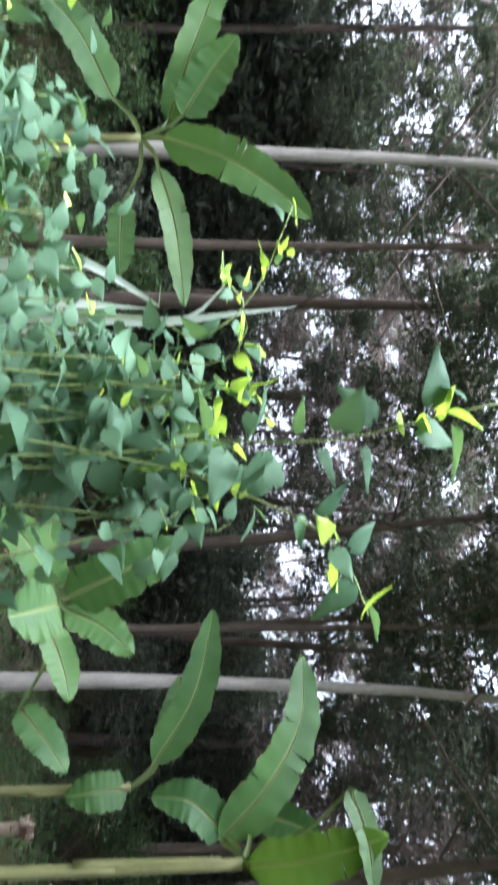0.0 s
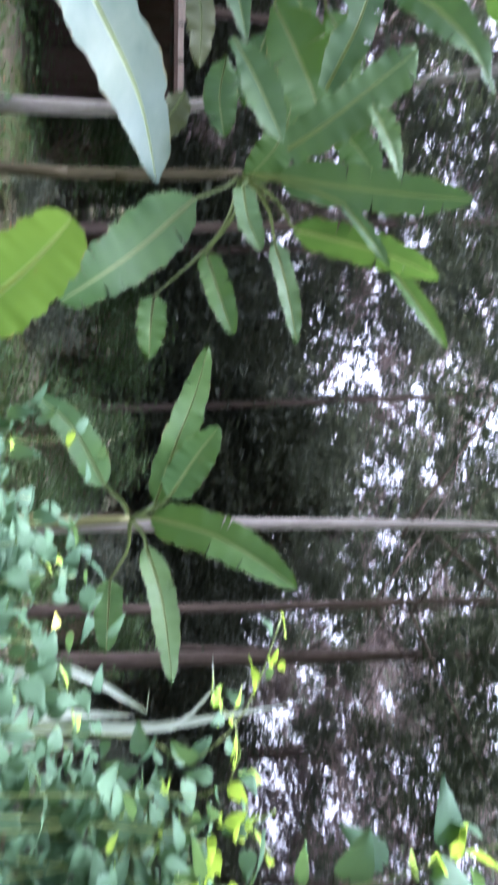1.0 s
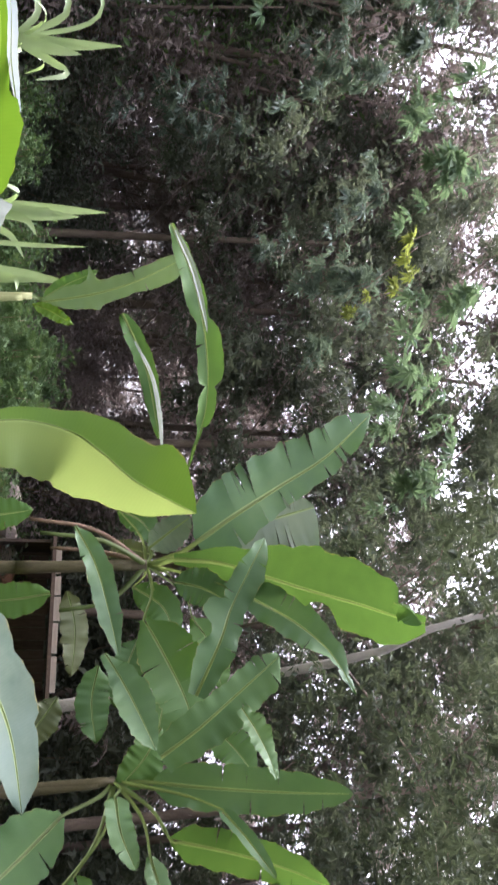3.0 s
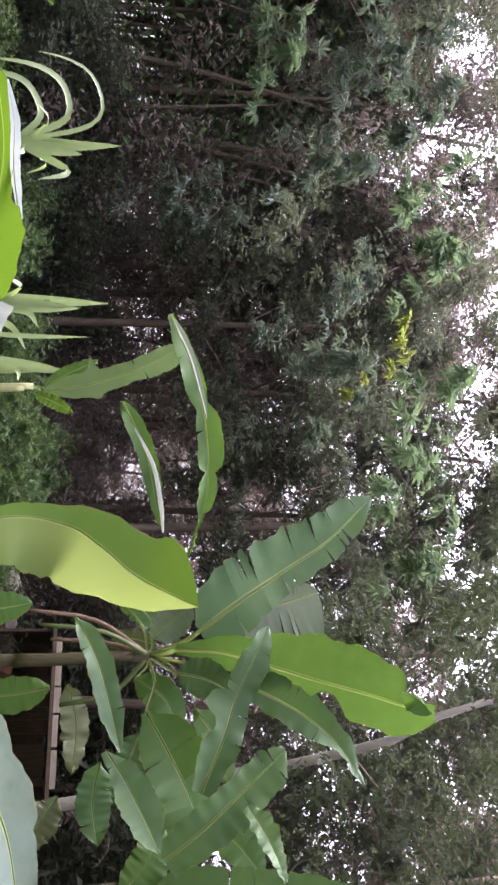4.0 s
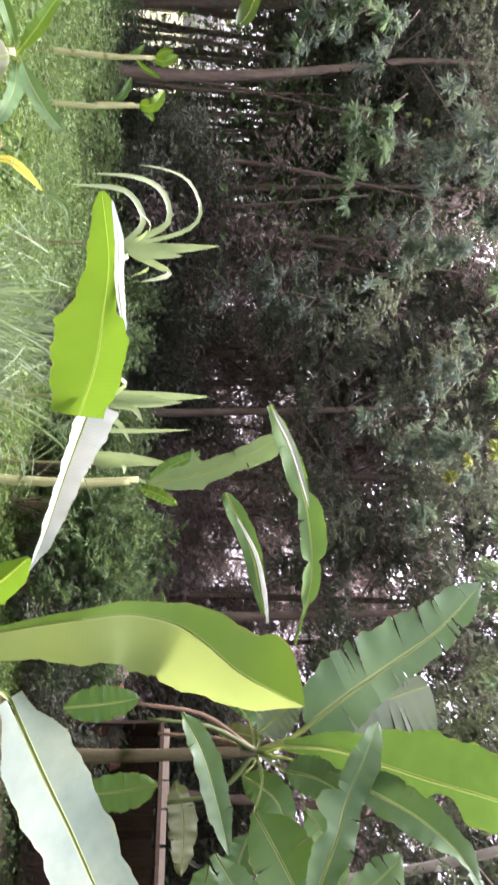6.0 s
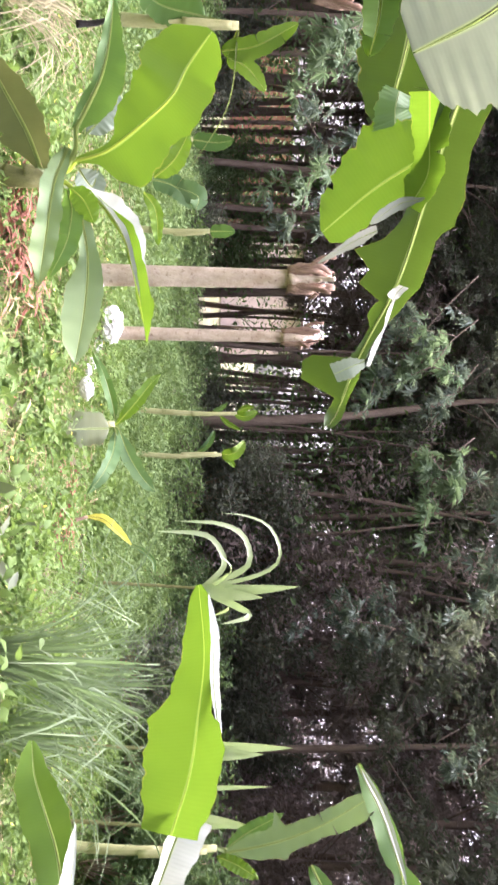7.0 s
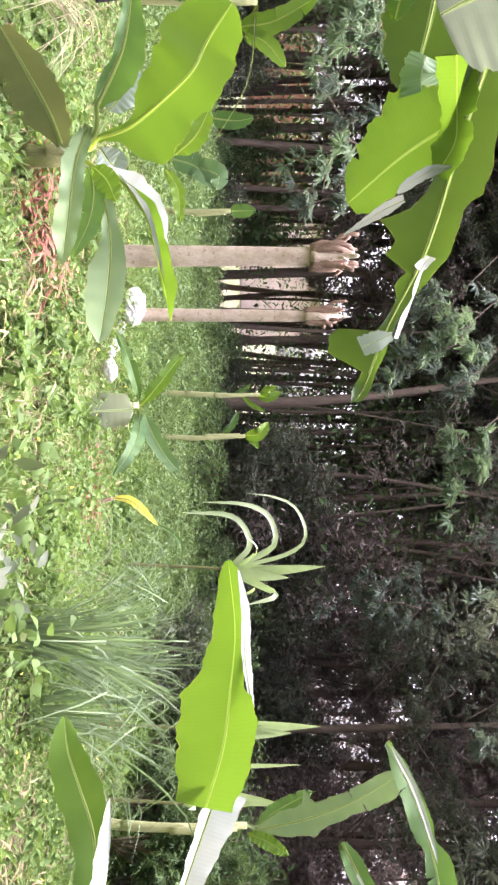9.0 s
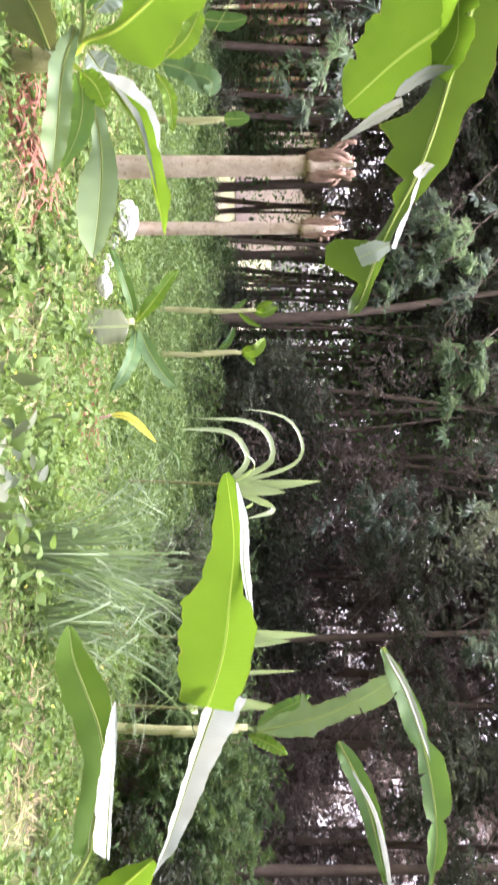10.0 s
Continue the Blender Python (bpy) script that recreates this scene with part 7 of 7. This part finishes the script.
# ---- climbing vines ----
def vine(points, seed, leaves, size, spread, label, tip_leaves=6, r=0.006, orderly=False, mat=None, shape="heart"):
    """A runner with heart-shaped leaves; orderly: in turn to either side, hanging from short stalks."""
    p = thing("vine", points[0], label, "vine", "leafy vines")
    rng = np.random.default_rng(seed)
    pts = local(points, p)
    c, length = spline(pts, 40)
    tan = np.gradient(c, axis=0)
    tan /= np.linalg.norm(tan, axis=1)[:, None] + 1e-9
    build("runner", *tube(pts, (r, 0.002), 6, 24, seed, 0.1), GREEN_TWIG, p)
    idx = np.linspace(6, 39, leaves).astype(int) if orderly else rng.integers(6, 41, leaves)
    back = np.array(inward(points[-1], 0.25))
    side = np.cross(tan[idx], back)
    sign = np.where(np.arange(leaves) % 2 == 0, 1.0, -1.0)[:, None] if orderly else rng.normal(0, 1, (leaves, 1))
    d = side * sign * 0.9 + tan[idx] * 0.45 + rng.normal(0, 0.45, (leaves, 3)) - [0, 0, 0.15]
    d /= np.linalg.norm(d, axis=1)[:, None]
    up = 0.8 * back + rng.normal(0, 0.6, (leaves, 3)) + [0, 0, 0.7]
    s = np.cross(d, up)
    s /= np.linalg.norm(s, axis=1)[:, None] + 1e-9
    frames = np.stack([s, d, np.cross(s, d)], 2)
    places = c[idx] + rng.normal(0, spread, (leaves, 3)) + d * size * 0.25
    v, f = leaf_lot(rng, places, size * rng.uniform(0.65, 1.2, leaves), shape, frames=frames)
    build("foliage", v, f, mat or VINE_LEAF, p)
    if tip_leaves:
        k = rng.integers(36, 41, tip_leaves)
        v, f = leaf_lot(rng, c[k] + rng.normal(0, 0.02, (tip_leaves, 3)), size * rng.uniform(0.6, 1.0, tip_leaves), "heart", 0.5, 0.0)
        build("young_leaves", v, f, VINE_TIP, p, "bright yellow-green young leaves")
    return p


VINE = "climbing vine with heart-shaped blue-green leaves"
vine([(0.03, 2.80, 0.0), (-0.01, 2.81, 1.39), (-0.04, 2.82, 1.62), (-0.04, 2.70, 1.84), (-0.05, 2.67, 2.01), (-0.10, 2.62, 2.20), (-0.14, 2.56, 2.37)], 71, 34, 0.145, 0.0, VINE, 4, orderly=True)
vine([(0.07, 2.85, 0.0), (0.03, 2.86, 1.42), (0.08, 2.81, 1.66), (0.14, 2.74, 1.84), (0.24, 2.71, 1.99), (0.41, 2.67, 2.06)], 72, 34, 0.13, 0.01, VINE, 4, orderly=True)
vine([(-0.47, 3.46, 0.0), (-0.45, 3.28, 1.35), (-0.36, 3.09, 1.62), (-0.49, 3.06, 1.79), (-0.74, 2.99, 1.90)], 73, 18, 0.07, 0.0, VINE, 8, orderly=True)
vine([(-0.32, 2.88, 0.0), (-0.27, 2.90, 1.46), (-0.27, 2.90, 1.70), (-0.40, 2.88, 1.76), (-0.50, 2.86, 1.69)], 74, 16, 0.08, 0.0, VINE, 12, orderly=True)
vine([(-0.17, 2.89, 0.0), (-0.20, 2.91, 1.46), (-0.19, 2.90, 1.73), (-0.12, 2.90, 1.83)], 75, 16, 0.09, 0.02, VINE, 10)
for k in range(22):
    r = random.Random(80 + k)
    a, b = Vector((-0.31, 3.00, 1.42)), Vector((0.26, 2.79, 1.73))
    q = a.lerp(b, r.random()) + Vector((r.uniform(-0.08, 0.08), r.uniform(-0.15, 0.25), r.uniform(-0.14, 0.12)))
    vine([(q.x, q.y, 0), (q.x + r.uniform(-0.1, 0.1), q.y, q.z * 0.6), tuple(q), (q.x + r.uniform(-0.08, 0.08), q.y, q.z + 0.06)], 90 + k, 36, 0.088, 0.055, VINE, 1 if k % 3 else 3)
for k in range(34):
    r = random.Random(120 + k)
    a, b = Vector((-1.35, 3.18, 1.14)), Vector((-0.29, 3.18, 1.19))
    q = a.lerp(b, k / 33) + Vector((r.uniform(-0.15, 0.15), r.uniform(-0.3, 0.5), r.uniform(-0.3, 0.1)))
    vine([(q.x, q.y, 0), (q.x + r.uniform(-0.1, 0.1), q.y, q.z * 0.5), tuple(q)], 140 + k, 38, 0.09, 0.09, VINE, 0 if k % 4 else 2)
yl = thing("fallen_yellow_leaf", (-0.78, 3.09, 1.23), "small yellow-orange leaf caught on the vines", "leaf")
v, f = leaf_lot(np.random.default_rng(3), np.zeros((1, 3)), [0.07], "heart")
build("blade", v, f, YELLOW_LEAF, yl)
# dark big-leaved weeds before the tussocks
for k in range(12):
    r = random.Random(170 + k)
    a, b = Vector((-3.62, 0.08, 0.55)), Vector((-3.45, 0.76, 0.70))
    q = a.lerp(b, k / 11) + Vector((r.uniform(-0.2, 0.2), r.uniform(-0.1, 0.1), r.uniform(-0.2, -0.04)))
    line = [(q.x, q.y, 0), (q.x + r.uniform(-0.1, 0.1), q.y, q.z * 0.5), tuple(q)]
    if k % 3 == 0:
        vine(line, 180 + k, 16, 0.1, 0.085, "tall weed with large curled grey-green leaves", 0, mat=GREY_WEED, shape="oval")
    else:
        vine(line, 180 + k, 46, 0.06, 0.09, "tall weed with broad yellow-green leaves", 0, mat=WEED_LEAF)


# ---- low shed behind the clump ----
def box_faces(x0, x1, y0, y1, z0, z1):
    v = [(x, y, z) for z in (z0, z1) for y in (y0, y1) for x in (x0, x1)]
    return v, [(0, 2, 3, 1), (4, 5, 7, 6), (0, 1, 5, 4), (2, 6, 7, 3), (0, 4, 6, 2), (1, 3, 7, 5)]


def low_shed():
    o = Vector((-9.04, 7.98, 0.0))
    shed = tagged(new("shed", None), "low shed, dark planks for its shaded opening, pale timber beam on top", "shed")
    shed.matrix_world = Matrix.Translation(o) @ Matrix.Rotation(math.atan2(o.x, -o.y), 4, "Z")
    r = random.Random(4)
    # dark planks stand for the shade inside the open front
    x = -0.9
    while x < 0.9:
        w = r.uniform(0.11, 0.17)
        build("plank", *box_faces(x, x + w - 0.008, -0.03 - r.uniform(0, 0.02), 0.0, 0.02, 1.62 + r.uniform(-0.03, 0.02)), PLANK, shed, smooth=False)
        x += w
    for s in (-0.9, 0.88):
        build("side_wall", *box_faces(s, s + 0.03, 0.0, 1.6, 0.0, 1.62), PLANK, shed, smooth=False)
    build("roof", *box_faces(-0.95, 0.95, 0.12, 1.7, 1.64, 1.68), PLANK, shed, smooth=False)
    # one beam built in pieces, its gaps standing for shadows across it
    x = -0.9
    while x < 0.85:
        w = r.uniform(0.25, 0.5)
        build("beam", *box_faces(x, min(x + w, 0.95) - 0.02, -0.08, 0.08, 1.66, 1.75 + r.uniform(0, 0.05)), BEAM, shed, smooth=False)
        x += w + r.uniform(0.0, 0.06)


low_shed()


def stone_heap():
    o = Vector((-8.92, 6.52, 0.0))
    heap = tagged(new("rubble_wall", None), "low wall of brown rubble stones beside the shed", "wall")
    heap.location = o
    r = random.Random(6)
    side = Vector((-o.y, o.x, 0)).normalized()
    for row in range(7):
        for k in range(5):
            bm = bmesh.new()
            bmesh.ops.create_icosphere(bm, subdivisions=1, radius=0.12)
            for v in bm.verts:
                v.co *= r.uniform(0.85, 1.15)
                v.co.x *= 1.3
            me = bpy.data.meshes.new("stone")
            bm.to_mesh(me)
            bm.free()
            me.materials.append(STONE if (row + k) % 3 else BRICK)
            ob = new("stone", me)
            ob.parent = heap
            p = side * (0.24 * (k - 2) + (0.12 if row % 2 else 0))
            ob.location = (p.x, p.y, 0.1 + 0.17 * row)
            ob.rotation_euler = (r.uniform(-0.3, 0.3), r.uniform(-0.3, 0.3), math.atan2(side.y, side.x) + r.uniform(-0.2, 0.2))


stone_heap()


def far_house():
    """A plastered wall with a brick part, far behind the trunks."""
    house = tagged(new("far_house", None), "pale pink plastered house with a brick-red part behind trees", "house")
    o = at_angle(103, 33)
    house.matrix_world = Matrix.Translation(o) @ Matrix.Rotation(radians(103), 4, "Z")
    def box(name, x0, x1, y0, y1, z0, z1, mat):
        v = [(x, y, z) for z in (z0, z1) for y in (y0, y1) for x in (x0, x1)]
        f = [(0, 2, 3, 1), (4, 5, 7, 6), (0, 1, 5, 4), (2, 6, 7, 3), (0, 4, 6, 2), (1, 3, 7, 5)]
        return build(name, v, f, mat, house, smooth=False)
    box("wall", -1.5, 3.0, 0, 4, -0.1, 3.0, PLASTER)
    box("brick_wall", -10, -1.5, 0.3, 4, -0.1, 2.4, BRICK)
    box("roof", -10.4, 3.4, -0.5, 4.4, 3.0, 3.15, PLANK)


far_house()


def bag(place, seed, size):
    p = tagged(new("plastic_bag", None), "crumpled white plastic bag on the weeds", "bag", "white rubbish")
    p.location = place
    bm = bmesh.new()
    bmesh.ops.create_icosphere(bm, subdivisions=4, radius=size)
    for v in bm.verts:
        q = v.co / size
        lobes = noise.noise((q.x * 1.3 + seed, q.y * 1.3, q.z * 1.3))
        creases = 0.5 - abs(noise.noise((q.x * 2.6 + seed, q.y * 2.6, q.z * 2.6))) - 0.5 * abs(noise.noise((q.x * 6, q.y * 6 + seed, q.z * 6)))
        v.co *= 1 + 0.3 * lobes + 0.4 * creases
        v.co.x, v.co.y, v.co.z = v.co.x * 0.8, v.co.y * 1.15, v.co.z * 0.7
    me = bpy.data.meshes.new("bag")
    bm.to_mesh(me)
    bm.free()
    me.materials.append(PLASTIC)
    ob = new("film", me)
    ob.parent = p


bag(Vector((-7.93, -1.28, 0.0)) + Vector((0, 0, 0.16)), 3, 0.13)
bag(Vector((-7.19, -0.63, 0.0)) + Vector((0, 0, 0.12)), 8, 0.07)
bag(Vector((2.15, 7.15, 0.0)) + Vector((0, 0, 0.1)), 12, 0.09)
bag(Vector((-7.76, -0.92, 0.0)) + Vector((0, 0, 0.05)), 21, 0.05)
bag(Vector((-7.59, -0.65, 0.0)) + Vector((0, 0, 0.05)), 22, 0.045)
bag(Vector((-7.55, -0.82, 0.0)) + Vector((0, 0, 0.05)), 23, 0.04)
bag(Vector((-7.95, -1.10, 0.0)) + Vector((0, 0, 0.05)), 24, 0.05)
bag(Vector((-7.18, -1.48, 0.0)) + Vector((0, 0, 0.18)), 25, 0.04)
